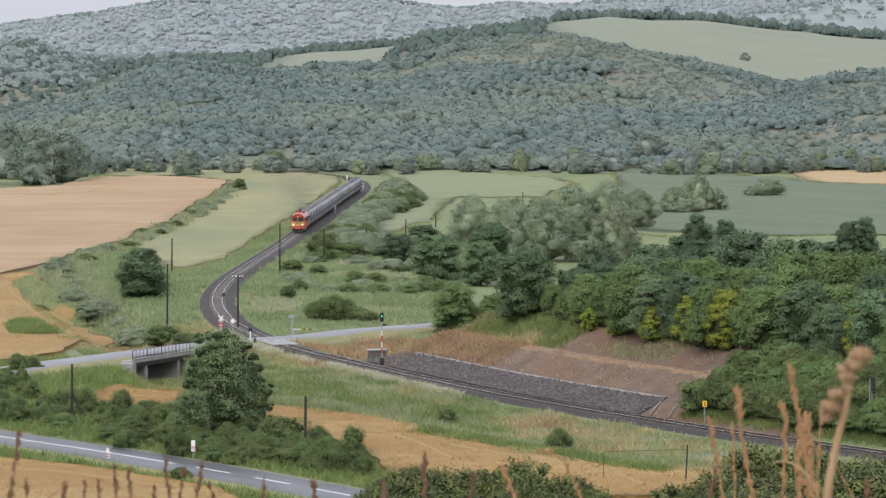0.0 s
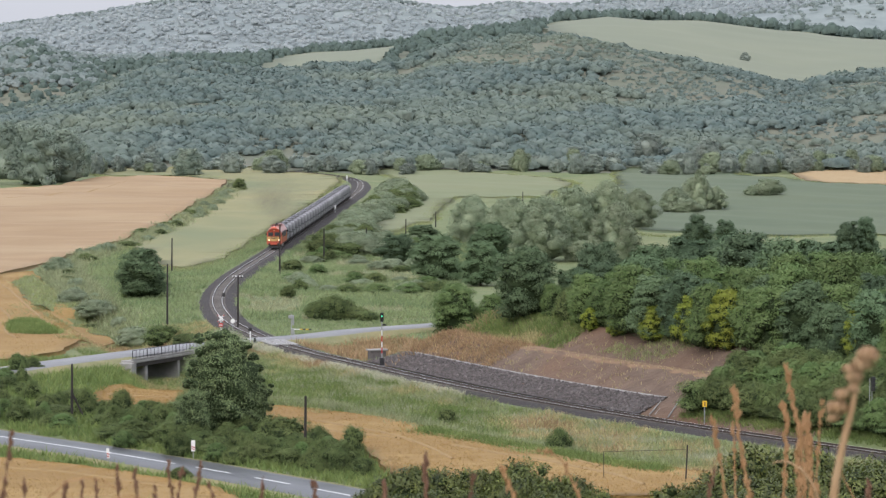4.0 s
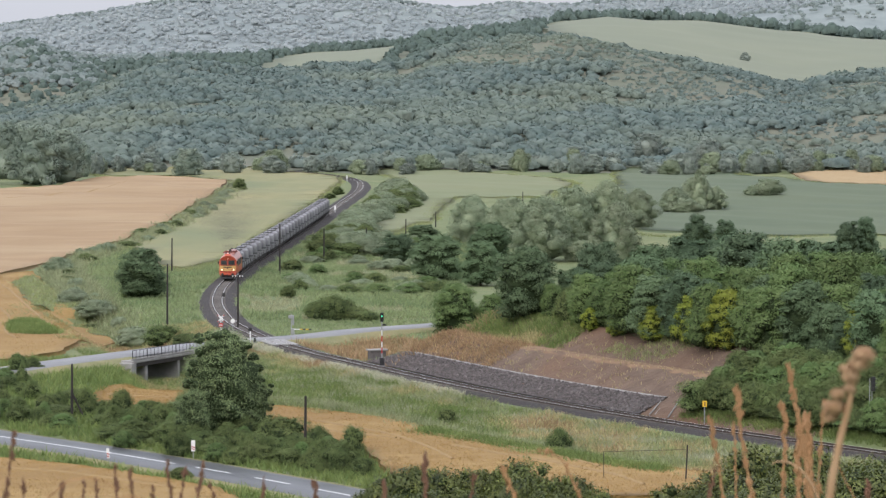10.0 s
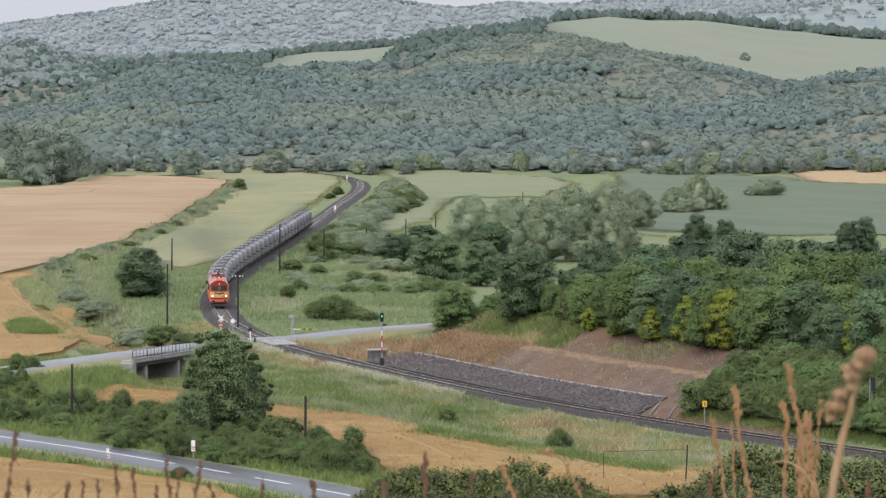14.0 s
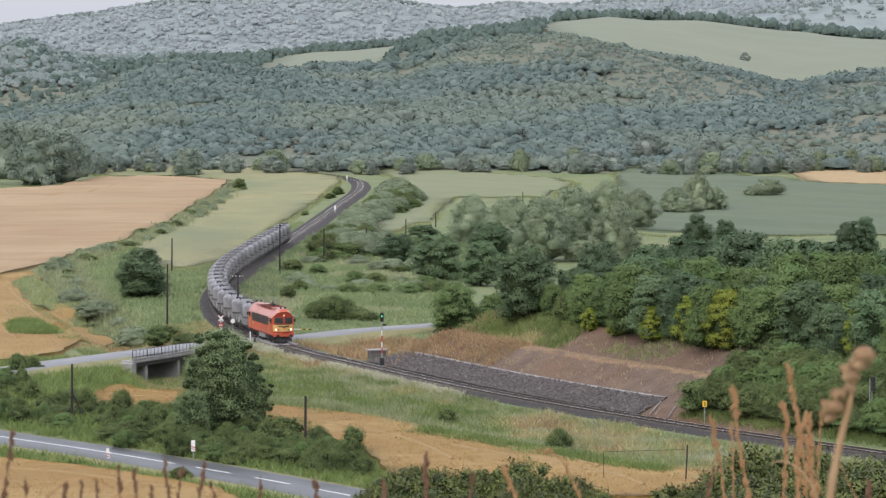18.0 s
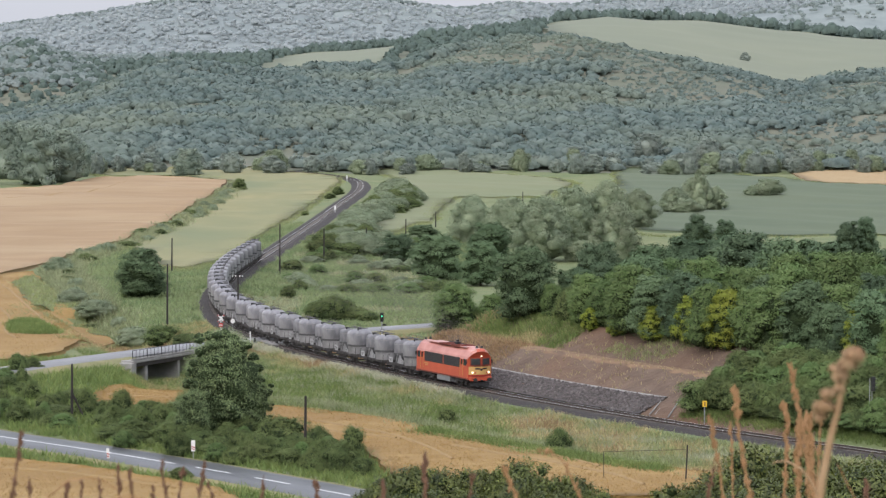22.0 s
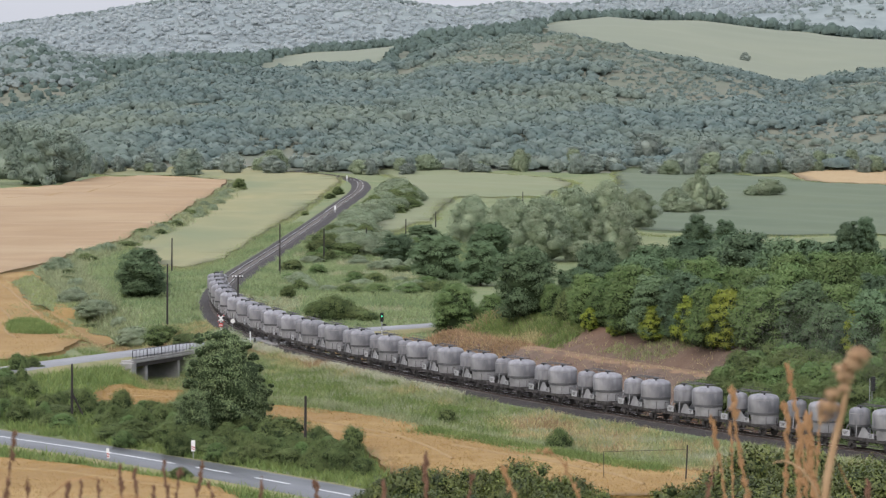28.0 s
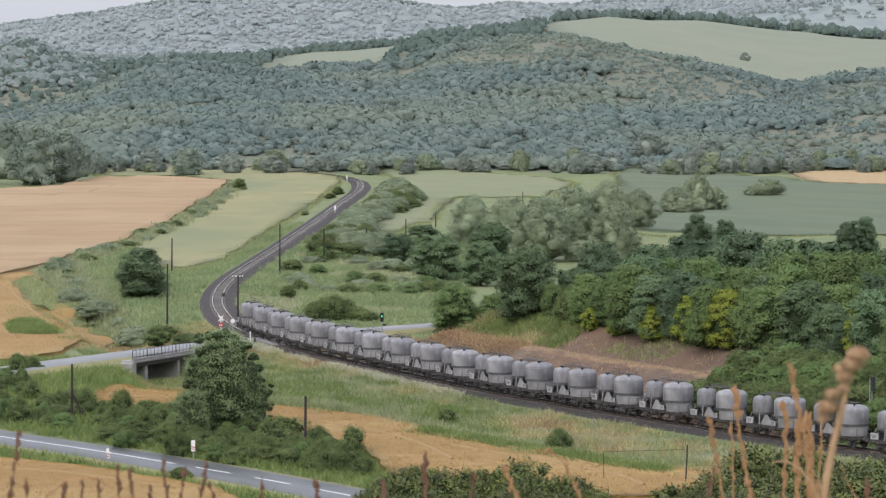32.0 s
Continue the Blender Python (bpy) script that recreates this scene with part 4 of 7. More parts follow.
# ---- trees, bushes, grass ----
def leaf_cloud(rng, blobs, n, size, flat=0.85):
    """Leaf clumps (four-cornered, slightly folded) over flattened lumps, most of them on the upper side."""
    b = np.array(blobs, float)
    w = b[:, 3] ** 2
    k = rng.choice(len(b), n, p=w / w.sum())
    d = rng.normal(size=(n, 3))
    d[:, 2] = np.where((d[:, 2] < -0.2) & (rng.uniform(0, 1, n) < 0.8), -d[:, 2], d[:, 2])
    d /= np.linalg.norm(d, axis=1)[:, None]
    rad = b[k, 3] * (1.34 - 0.7 * rng.uniform(0, 1, n) ** 0.8)
    p = b[k, :3] + d * rad[:, None] * np.array([1, 1, flat])
    nrm = d + rng.normal(size=(n, 3)) * 0.5 + np.array([0, 0, 0.3])
    nrm /= np.linalg.norm(nrm, axis=1)[:, None]
    u = np.cross(nrm, rng.normal(size=(n, 3)))
    u /= np.linalg.norm(u, axis=1)[:, None]
    v = np.cross(nrm, u)
    s = size * rng.uniform(0.45, 1.5, n)[:, None]
    drop = np.array([0, 0, -1]) * s * 0.2
    verts = np.stack([p - u * s, p - v * s * 0.5 + nrm * s * 0.12, p + u * s + drop, p + v * s * 0.5 + nrm * s * 0.12], 1).reshape(-1, 3)
    faces = np.arange(4 * n).reshape(n, 4)
    mid = np.average(b[:, :3], 0, w)
    out = (p - mid) / np.array([1, 1, 1.2])
    out /= np.linalg.norm(out, axis=1)[:, None] + 1e-6
    soft = d * 0.85 + out * 0.3 + nrm * 0.36 + np.array([0, 0, 0.08])
    soft /= np.linalg.norm(soft, axis=1)[:, None]
    return verts, faces, np.repeat(soft, 4, 0)


def ball(rng, x, y, z, r, bumps=0.16):
    bm = bmesh.new()
    bmesh.ops.create_icosphere(bm, subdivisions=1, radius=1.0)
    v = np.array([w.co[:] for w in bm.verts])
    f = np.array([[w.index for w in q.verts] for q in bm.faces])
    bm.free()
    v = v * (r * (1 + bumps * rng.normal(size=(len(v), 1)))) * np.array([1, 1, 0.85])
    return v + np.array([x, y, z]), f


def tree(name, label, seed, height, width, leaf, n=2200, size=0.36, trunk=0.22, lumps=14, category="tree", low=0.1, plump=1.0, body=0):
    """A tapered trunk with limbs, and a crown of many small lumps of leaves with gaps and a ragged outline."""
    rng = np.random.default_rng(seed)
    t = thing(name, label, category)
    blobs = []
    ragged = rng.uniform(0, 6.28, 4)
    for i in range(lumps):
        u = (i + rng.uniform(0.2, 0.8)) / lumps
        z = height * (low + (0.9 - low) * u)
        fat = math.sqrt(max(0.03, 1 - ((u - 0.36) / 0.68) ** 2))
        a = i * 2.4 + rng.uniform(-0.6, 0.6)
        wave = 1 + 0.16 * math.sin(2 * a + ragged[0]) + 0.12 * math.sin(3 * a + ragged[1] + 4 * u)
        rr = width * 0.5 * fat * wave
        r = width * rng.uniform(0.09, 0.19) * plump
        off = max(0.0, rr - r) * (1 - 0.45 * rng.uniform(0, 1) ** 2)
        blobs.append((off * math.cos(a), off * math.sin(a), z + height * 0.03 * math.sin(5 * a), r))
    for _ in range(lumps // 6):
        a = rng.uniform(0, 6.28)
        q = width * rng.uniform(0.0, 0.28)
        blobs.append((q * math.cos(a), q * math.sin(a), height * rng.uniform(0.85, 0.97), width * rng.uniform(0.05, 0.085)))
    for i in range(body):
        u = (i + 0.5) / body
        fat = math.sqrt(max(0.03, 1 - ((u - 0.38) / 0.66) ** 2))
        for k in range(3):
            a = 2.1 * k + i
            q = width * 0.17 * fat
            blobs.append((q * math.cos(a), q * math.sin(a), height * (low + (0.92 - low) * u), width * 0.27 * fat))
    bm = bmesh.new()
    bar(bm, (0, 0, -0.5), (rng.uniform(-.2, .2), rng.uniform(-.2, .2), height * 0.6), trunk, 8, trunk * 0.4)
    for x, y, z, r in blobs[:lumps:4]:
        bar(bm, (0, 0, max(0.15, z - height * 0.2)), (x * 0.9, y * 0.9, z), trunk * 0.3, 5, trunk * 0.08)
    part("trunk", bm, BARK, t)
    cv, cf, k = [], [], 0
    for x, y, z, r in blobs:
        v, f = ball(rng, x * 0.92, y * 0.92, z - 0.12 * r, r * 0.72)
        cv.append(v)
        cf.append(f + k)
        k += len(v)
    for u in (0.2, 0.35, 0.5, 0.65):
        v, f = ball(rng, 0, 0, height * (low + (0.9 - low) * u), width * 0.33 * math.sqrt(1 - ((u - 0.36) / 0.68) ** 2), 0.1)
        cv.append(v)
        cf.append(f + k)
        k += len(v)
    # CORE paints the gaps shade-dark; hazy and willow kinds keep their leaf colour
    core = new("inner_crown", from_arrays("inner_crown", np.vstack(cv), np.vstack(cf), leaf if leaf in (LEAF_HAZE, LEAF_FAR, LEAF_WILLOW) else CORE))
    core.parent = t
    v, f, soft = leaf_cloud(rng, blobs, n, size)
    crown = new("crown", from_arrays("crown", v, f, leaf, True, soft))
    crown.parent = t
    return t, float(np.ptp(np.percentile(v[:, :2], (0.5, 99.5), axis=0), axis=0).mean()), float(np.percentile(v[:, 2], 99.7))


PROTO = {}


def prototypes():
    spec = [
        ("mid", "tree", "leafy green broad-leaved tree", 8.0, 6.4, LEAF_MID, 20250, 0.139, "tree"),
        ("mid2", "tree", "bushy green broad-leaved tree", 8.0, 7.0, LEAF_FRESH, 20250, 0.145, "tree"),
        ("dark", "tree", "dark green dense broad-leaved tree", 8.0, 6.2, LEAF_DARK, 20250, 0.125, "tree"),
        ("willow", "willow_tree", "grey-green rounded willow tree, partly paled for haze", 8.0, 8.0, LEAF_WILLOW, 19125, 0.145, "tree"),
        ("haze", "tree", "tree at the hill foot, paled by painted haze", 8.0, 8.0, LEAF_HAZE, 9000, 0.19, "tree"),
        ("yellow", "tree", "yellow-green young tree in the grove", 7.0, 5.2, LEAF_YELLOW, 14625, 0.132, "tree"),
        ("poplar", "tree", "tall fine-leaved grey-green tree by the road bridge", 11.0, 9.0, LEAF_POPLAR, 44000, 0.075, "tree"),
        ("hillfoot", "tree", "dark tree at the field edge, tinted blue for haze", 8.0, 8.0, LEAF_FAR, 12000, 0.17, "tree"),
        ("bush", "bush", "dense green bush in rough grass", 3.0, 4.0, LEAF_BUSH, 11250, 0.092, "bush"),
        ("bush2", "thorn_bush", "dark green thorny bush", 3.0, 3.6, LEAF_BUSH, 11250, 0.086, "bush"),
        ("greybush", "willow_bush", "grey-green rounded willow bush", 3.0, 4.2, LEAF_WILLOW, 11250, 0.099, "bush"),
        ("weeds", "weed_clump", "grey-green clump of tall weeds", 1.3, 3.2, LEAF_WILLOW, 10125, 0.066, "weeds"),
        ("low", "thorn_bush", "low spreading dark green bush", 2.0, 4.4, LEAF_BUSH, 11250, 0.086, "bush"),
        ("fresh", "leafy_shrub", "bright green leafy shrub", 3.0, 3.8, LEAF_FRESH, 11250, 0.099, "bush"),
        ("shrub", "shrub", "leafy bright green shrub on the slope", 3.0, 3.0, LEAF_SHRUB, 13000, 0.058, "shrub"),
    ]
    for i, (key, name, label, h, w, leaf, n, size, cat) in enumerate(spec):
        for k in range(2):
            t, wide, tall = tree(name, label, 11 + 7 * i + 101 * k, h, w, leaf, int(n * 1.25), size * 0.8, 0.2 if h > 5 else 0.07, 170 if key == "poplar" else 42 if h > 5 else 34, cat, 0.08 if h > 5 else 0.1, 0.5 if key == "poplar" else 1.0 if h > 5 else 1.15, 7 if key == "poplar" else 0)
            PROTO[(key, k)] = [t, tall, wide, False]


COUNT = [0]


def plant(key, x, y, height, width, label="", group=""):
    """Sets a tree or bush of a kind on the land at x, y, with that height and width."""
    COUNT[0] += 1
    k = COUNT[0] % 2
    entry = PROTO[(key, k)]
    rng = random.Random(COUNT[0] * 13 + 5)
    z = float(land(x, y)[0]) - 0.05
    m = Matrix.LocRotScale((x, y, z), Euler((0, 0, rng.uniform(0, 6.28))), (width / entry[2], width / entry[2], height / entry[1]))
    if entry[3]:
        t = copy_thing(entry[0], m)
        t.matrix_basis = m
    else:
        t, entry[3] = entry[0], True
        t.matrix_basis = m
    return tagged(t, label, "", group)


def wood(name, x, y, height, width, leaf, label, seed, clumps=20, lobes=3, scale=0.1, open_=1.0):
    """A far wood: many small trees, each of a few rounded, uneven lobes with leaf clumps on them, in one mesh."""
    rng = np.random.default_rng(seed)
    n = len(x)
    z = land(x, y)
    bm = bmesh.new()
    bmesh.ops.create_icosphere(bm, subdivisions=1, radius=1.0)
    bv = np.array([w.co[:] for w in bm.verts])
    bf = np.array([[w.index for w in q.verts] for q in bm.faces if q.calc_center_median().z > -0.35])
    bm.free()
    verts, faces, normals, k = [], [], [], 0
    for lobe in range(lobes):
        a = rng.uniform(0, 6.28, n)
        off = np.where(lobe == 0, 0.0, 0.27) * width
        part_ = (1.0 if lobes == 1 else 0.8) * rng.uniform(0.8, 1.0, n) * np.where(lobe == 0, 1.0, rng.uniform(0.6, 0.9, n))
        half = np.stack([width / 2 * part_, width / 2 * part_, height * 0.56 * part_], 1)
        top = height * np.where(lobe == 0, 1.0, rng.uniform(0.7, 0.95, n))
        c = np.stack([x + off * np.cos(a), y + off * np.sin(a), z + top - half[:, 2]], 1)
        bump = 1 + 0.09 * rng.normal(size=(n, len(bv), 1))
        verts.append((c[:, None] + bv[None] * half[:, None] * bump).reshape(-1, 3))
        faces.append((bf[None] + (k + np.arange(n) * len(bv))[:, None, None]).reshape(-1, 3))
        soft = bv[None] * open_ + rng.normal(size=(n, len(bv), 3)) * 0.2 + np.array([0, 0, 0.5])
        normals.append((soft / np.linalg.norm(soft, axis=2)[..., None]).reshape(-1, 3))
        k += n * len(bv)
        m = max(1, clumps // lobes)
        d = rng.normal(size=(n, m, 3))
        d[..., 2] = np.abs(d[..., 2]) - 0.1
        d /= np.linalg.norm(d, axis=2)[..., None]
        p = c[:, None] + d * half[:, None] * rng.uniform(0.95, 1.1, (n, m, 1))
        nrm = d + rng.normal(size=d.shape) * 0.4
        nrm /= np.linalg.norm(nrm, axis=2)[..., None]
        u = np.cross(nrm, rng.normal(size=d.shape))
        u /= np.linalg.norm(u, axis=2)[..., None]
        v = np.cross(nrm, u)
        size = (scale * width)[:, None, None] * rng.uniform(0.5, 1.3, (n, m, 1))
        verts.append(np.stack([p - u * size - v * size * 0.4, p + u * size - v * size * 0.4, p + v * size], 2).reshape(-1, 3))
        faces.append(np.arange(n * m * 3).reshape(-1, 3) + k)
        normals.append(np.repeat(d.reshape(-1, 3), 3, 0))
        k += n * m * 3
    me = from_arrays(name, np.vstack(verts), np.vstack(faces), leaf, True, np.vstack(normals))
    return tagged(new(name, me), label, "wood", kind="stuff")


def value_noise(x, y, seed):
    """Soft noise between 0 and 1."""
    rng = np.random.default_rng(seed)
    t = rng.uniform(0, 1, (64, 64))
    xi, yi = np.floor(x).astype(int), np.floor(y).astype(int)
    fx, fy = x - xi, y - yi
    fx, fy = fx * fx * (3 - 2 * fx), fy * fy * (3 - 2 * fy)
    g = lambda a, b: t[a % 64, b % 64]
    return (g(xi, yi) * (1 - fx) + g(xi + 1, yi) * fx) * (1 - fy) + (g(xi, yi + 1) * (1 - fx) + g(xi + 1, yi + 1) * fx) * fy


HILL_FIELDS = [[(84, 2130), (76, 2640), (96, 2690), (430, 2690), (430, 2130), (262, 2090), (230, 2040), (180, 2040)],
               [(-135, 2150), (-130, 2690), (-30, 2690), (-45, 2330), (-100, 2200)]]
GLADES = [(70, 1800, 60), (140, 1700, 45), (190, 1760, 50), (178, 1330, 30), (150, 1300, 25), (-160, 1870, 30), (230, 1700, 40), (-90, 1850, 22), (110, 1620, 30)]


def far_woods():
    rng = np.random.default_rng(5)
    # the near hill
    y = 1195 + (2060 - 1195) * rng.uniform(0, 1, 17000) ** 1.05
    x = rng.uniform(-0.172, 0.172, len(y)) * y
    dense = value_noise(x / 60, y / 90, 3) * 0.6 + value_noise(x / 22, y / 30, 4) * 0.4
    keep = dense > 0.2
    for gx, gy, gr in GLADES:
        d = np.hypot((x - gx), (y - gy) * 0.6) / gr
        keep &= (d > 1) | (rng.uniform(0, 1, len(x)) < 0.9)
    for f in HILL_FIELDS:
        keep &= ~inside(x, y, f)
    keep &= ~((y < 1260) & (np.abs(x + 95) < 40) & (dense < 0.5))
    x, y, dense = x[keep], y[keep], dense[keep]
    h = (2.0 + 2.8 * dense) * rng.uniform(0.6, 1.5, len(x))
    glade = np.min([np.hypot(x - gx, (y - gy) * 0.6) / gr for gx, gy, gr in GLADES], 0)
    h = np.where(glade < 1.2, h * rng.uniform(0.3, 0.6, len(x)), h)
    w = h * rng.uniform(1.5, 2.2, len(x))
    wood("hill_wood", x, y, h, w, WOOD_HILL, "dense broad-leaved wood on the hillside, bluish with painted haze", 6, 30, 1, 0.09)
    # behind the first ridge
    n = 2600
    y = rng.uniform(2040, 2690, n)
    x = rng.uniform(-0.172, 0.172, n) * y
    keep = np.ones(n, bool)
    for f in HILL_FIELDS:
        keep &= ~inside(x, y, f)
    x, y = x[keep], y[keep]
    h = rng.uniform(4, 9, len(x))
    wood("ridge_wood", x, y, h, h * rng.uniform(1.0, 1.5, len(x)), WOOD_BELT, "wood behind the first ridge, greyed by painted haze", 16, 16, 2, 0.09)
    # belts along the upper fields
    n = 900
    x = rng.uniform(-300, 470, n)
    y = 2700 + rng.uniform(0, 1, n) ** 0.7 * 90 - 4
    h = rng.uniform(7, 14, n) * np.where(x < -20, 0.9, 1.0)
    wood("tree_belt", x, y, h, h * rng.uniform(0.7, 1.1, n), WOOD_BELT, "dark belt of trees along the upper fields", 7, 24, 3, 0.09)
    # woods of the distant hills, with haze painted into their leaf colours
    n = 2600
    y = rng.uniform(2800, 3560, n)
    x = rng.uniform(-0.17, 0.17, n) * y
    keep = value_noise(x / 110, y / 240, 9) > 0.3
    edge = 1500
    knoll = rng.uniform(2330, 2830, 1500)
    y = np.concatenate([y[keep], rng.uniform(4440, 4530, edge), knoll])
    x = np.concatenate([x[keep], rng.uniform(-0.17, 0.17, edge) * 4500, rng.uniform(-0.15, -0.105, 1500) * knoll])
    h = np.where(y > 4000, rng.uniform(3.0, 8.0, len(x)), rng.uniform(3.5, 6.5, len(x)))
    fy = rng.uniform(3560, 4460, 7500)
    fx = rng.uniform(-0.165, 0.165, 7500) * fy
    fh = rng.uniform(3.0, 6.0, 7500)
    wood("ridge_forest", fx, fy, fh, fh * rng.uniform(1.6, 2.3, 7500), WOOD_RIDGE, "woods covering the farthest ridge, pale with painted haze", 18, 8, 1, 0.1, 0.6)
    wood("distant_wood", x, y, h, h * rng.uniform(1.2, 1.9, len(x)), WOOD_FAR, "woods on the distant hills, haze painted into their green", 8, 8, 2, 0.09, 0.5)


def hill_fields():
    for outline, label in zip(HILL_FIELDS, ("pale green meadow on the upper hillside", "small pale meadow on the hilltop")):
        field("hill_meadow", outline, 2.6, HILL_FIELD, label, "field", 22.0, 1.5)


def trees():
    single = [
        ("mid", -48.95, 532.42, 8.11, 8.6), ("poplar", -22.19, 328.51, 11.13, 9.2), ("poplar", -24.77, 322.06, 5.60, 4.2), ("poplar", -19.67, 330.05, 6.88, 5.0),
        ("mid", -0.60, 577.47, 8.19, 8.6), ("mid", 6.43, 564.05, 7.61, 6.8), ("dark", -8.81, 622.17, 5.92, 7.0), ("mid2", 1.74, 457.76, 6.90, 7.4),
        ("mid", 10.12, 401.14, 8.68, 7.0), ("mid2", 7.62, 459.10, 5.57, 6.0), ("mid", -4.77, 708.80, 3.92, 6.5),
        # some trees here take willow's paler leaves to stand in for haze
        ("willow", 6.18, 701.32, 10.30, 10.5), ("willow", 14.35, 686.94, 10.68, 11), ("willow", 19.38, 637.45, 12.56, 12), ("willow", 28.53, 715.47, 11.74, 11.5),
        ("willow", 36.24, 721.44, 12.46, 11), ("greybush", 26.99, 635.31, 4.17, 6.4), ("willow", 32.89, 622.35, 11.83, 10.0), ("mid", 8.99, 604.97, 8.68, 8),
        ("willow", 45.24, 757.56, 9.16, 9), ("willow", 24.38, 685.45, 7.70, 8), ("mid2", 12.43, 570.88, 2.96, 4),
        ("hillfoot", -89.41, 1147.02, 9.89, 11.0), ("hillfoot", -149.98, 1130.85, 19.69, 15), ("hillfoot", -133.06, 1068.44, 19.16, 17), ("hillfoot", -125.08, 1079.17, 17.86, 15), ("hillfoot", -127.33, 1146.41, 12.25, 8), ("hillfoot", -155.06, 1065.16, 19.46, 18),
        ("bush2", -63.49, 1019.49, 3.87, 5.0), ("greybush", 94.87, 951.46, 5.09, 9.5), ("greybush", 89.95, 951.49, 3.12, 5),
        ("willow", 60.57, 853.94, 6.78, 9), ("willow", 68.23, 874.73, 9.96, 7.5), ("willow", 72.88, 878.03, 6.67, 7), ("greybush", 63.00, 847.03, 3.80, 9),
        ("haze", 96.23, 1192.34, 11.92, 13), ("haze", 77.49, 1227.84, 11.43, 12), ("haze", 86.72, 1194.51, 6.59, 8),
        ("low", -16.46, 485.91, 3.7, 6.4), ("bush", -18.9, 489.5, 2.4, 4.2), ("low", -13.61, 485.86, 2.1, 5.2), ("bush", -14.9, 487.5, 2.9, 4.4), ("low", -11.4, 484.6, 1.5, 4.6), ("bush2", -25.19, 531.94, 2.1, 2.6),
        ("bush", 11.28, 316.09, 2.48, 2.4), ("bush", -15.92, 317.99, 3.65, 5.2), ("bush", -13.98, 311.42, 2.55, 4.4), ("bush2", -9.19, 301.32, 2.99, 3.8), ("bush", -11.77, 305.96, 1.65, 3.0),
        ("bush", -17.21, 316.40, 1.65, 3.2), ("bush2", -18.73, 318.82, 1.94, 3.6), ("bush", -20.23, 320.87, 1.95, 4), ("bush2", -26.97, 321.61, 2.52, 4), ("bush2", -30.52, 323.85, 2.42, 4.2), ("bush", -33.02, 326.43, 1.70, 3.6),
        ("bush", -23.89, 317.71, 2.21, 4), ("bush", -22.11, 315.82, 1.92, 3.6), ("bush2", -44.48, 342.92, 2.68, 2.8), ("bush", -41.40, 349.53, 1.34, 5), ("bush", -50.54, 379.72, 1.65, 2.4), ("bush", -48.04, 373.08, 1.56, 2.4),
        ("bush", -30.75, 345.44, 2.22, 2.6), ("bush2", -23.83, 296.27, 0.62, 2.4), ("bush", -7.71, 300.66, 1.05, 1.8), ("bush2", -50.79, 532.47, 2.12, 3.5),
        ("greybush", -68.98, 588.11, 3.36, 5), ("greybush", -58.66, 518.97, 2.52, 6), ("greybush", -54.24, 511.03, 2.66, 6), ("greybush", -44.12, 468.92, 3.01, 6), ("bush", -39.51, 457.83, 2.94, 5), ("bush", -35.04, 446.33, 1.55, 5),
        ("bush2", -35.18, 835.48, 1.15, 2.0), ("bush2", -31.22, 973.10, 2.52, 3.6), ("bush", -32.48, 946.16, 1.63, 3.4),
        ("mid2", -31.65, 345.56, 2.22, 2.4), ("bush", 0.35, 341.50, 1.78, 2.0),
    ]
    for key, x, y, h, w in single:
        plant(key, x, y, max(h, 1.2), w)
    plant("haze", 211.8, 2300.0, 8.5, 8.0)
    # thickets between the roads
    rnd = random.Random(8)
    low_ground = [(-56.0, 392.8), (-50.6, 403.8), (-41.9, 407.5), (-34.2, 407.8), (-27.1, 345.1), (-27.2, 324.2), (-38.0, 330.5), (-48.8, 342.3)]
    verge = [(-34.7, 331.2), (-26.0, 330.0), (-17.0, 323.7), (-7.8, 312.3), (-7.4, 297.2), (-16.0, 303.5), (-24.6, 312.3), (-33.6, 321.3)]
    for area, n in ((low_ground, 62), (verge, 70)):
        box_ = np.array(area)
        while n:
            x, y = rnd.uniform(*box_[:, 0][[box_[:, 0].argmin(), box_[:, 0].argmax()]]), rnd.uniform(*box_[:, 1][[box_[:, 1].argmin(), box_[:, 1].argmax()]])
            if inside(np.array([x]), np.array([y]), area)[0] and not inside(np.array([x]), np.array([y]), FIELD_OUTLINES[3])[0] and not (y > 366 and x / y > -0.126):
                plant(rnd.choice(("fresh", "bush", "bush", "bush2", "low")), x, y, rnd.uniform(1.2, 2.0) + rnd.random() ** 3 * 1.4, rnd.uniform(1.8, 3.2))
                n -= 1
    # hedge along the straight
    rng = random.Random(4)
    s = 205.0
    while s < 565:
        for k in range(3):
            x, y, _h = on_track(s + rng.uniform(-3, 3), 8.5 + (k + rng.uniform(0, 1)) * (2.6 + 1.3 * math.sin(s / 40)))
            plant(rng.choice(("greybush", "greybush", "greybush", "bush")), float(x), float(y), rng.uniform(2.2, 4.0), rng.uniform(5.0, 7.5))
        s += 6.5
    # scrub between hedge and crossing
    for _ in range(80):
        x, y, _h = on_track(rng.uniform(490, 680), rng.uniform(8, 38))
        plant(rng.choice(("weeds", "weeds", "bush", "low", "greybush", "fresh")), float(x), float(y), rng.uniform(0.8, 2.4), rng.uniform(2.4, 5.5))
    # weeds between wheat and meadow
    line = spline([(-65.7, 1018.3), (-63.2, 806.1), (-65.8, 713.9), (-70.1, 660.7), (-69.0, 592.5), (-61.9, 543.8), (-53.8, 510.9), (-47.9, 486.8)], 4.5)
    for x, y in line:
        if rng.random() < 0.4:
            plant(rng.choice(("weeds", "greybush", "bush")), x + rng.uniform(-3, 3), y + rng.uniform(-4, 4), rng.uniform(1.0, 2.0), rng.uniform(2.4, 3.8))
    # grove on the bank
    s = GROVE_FROM
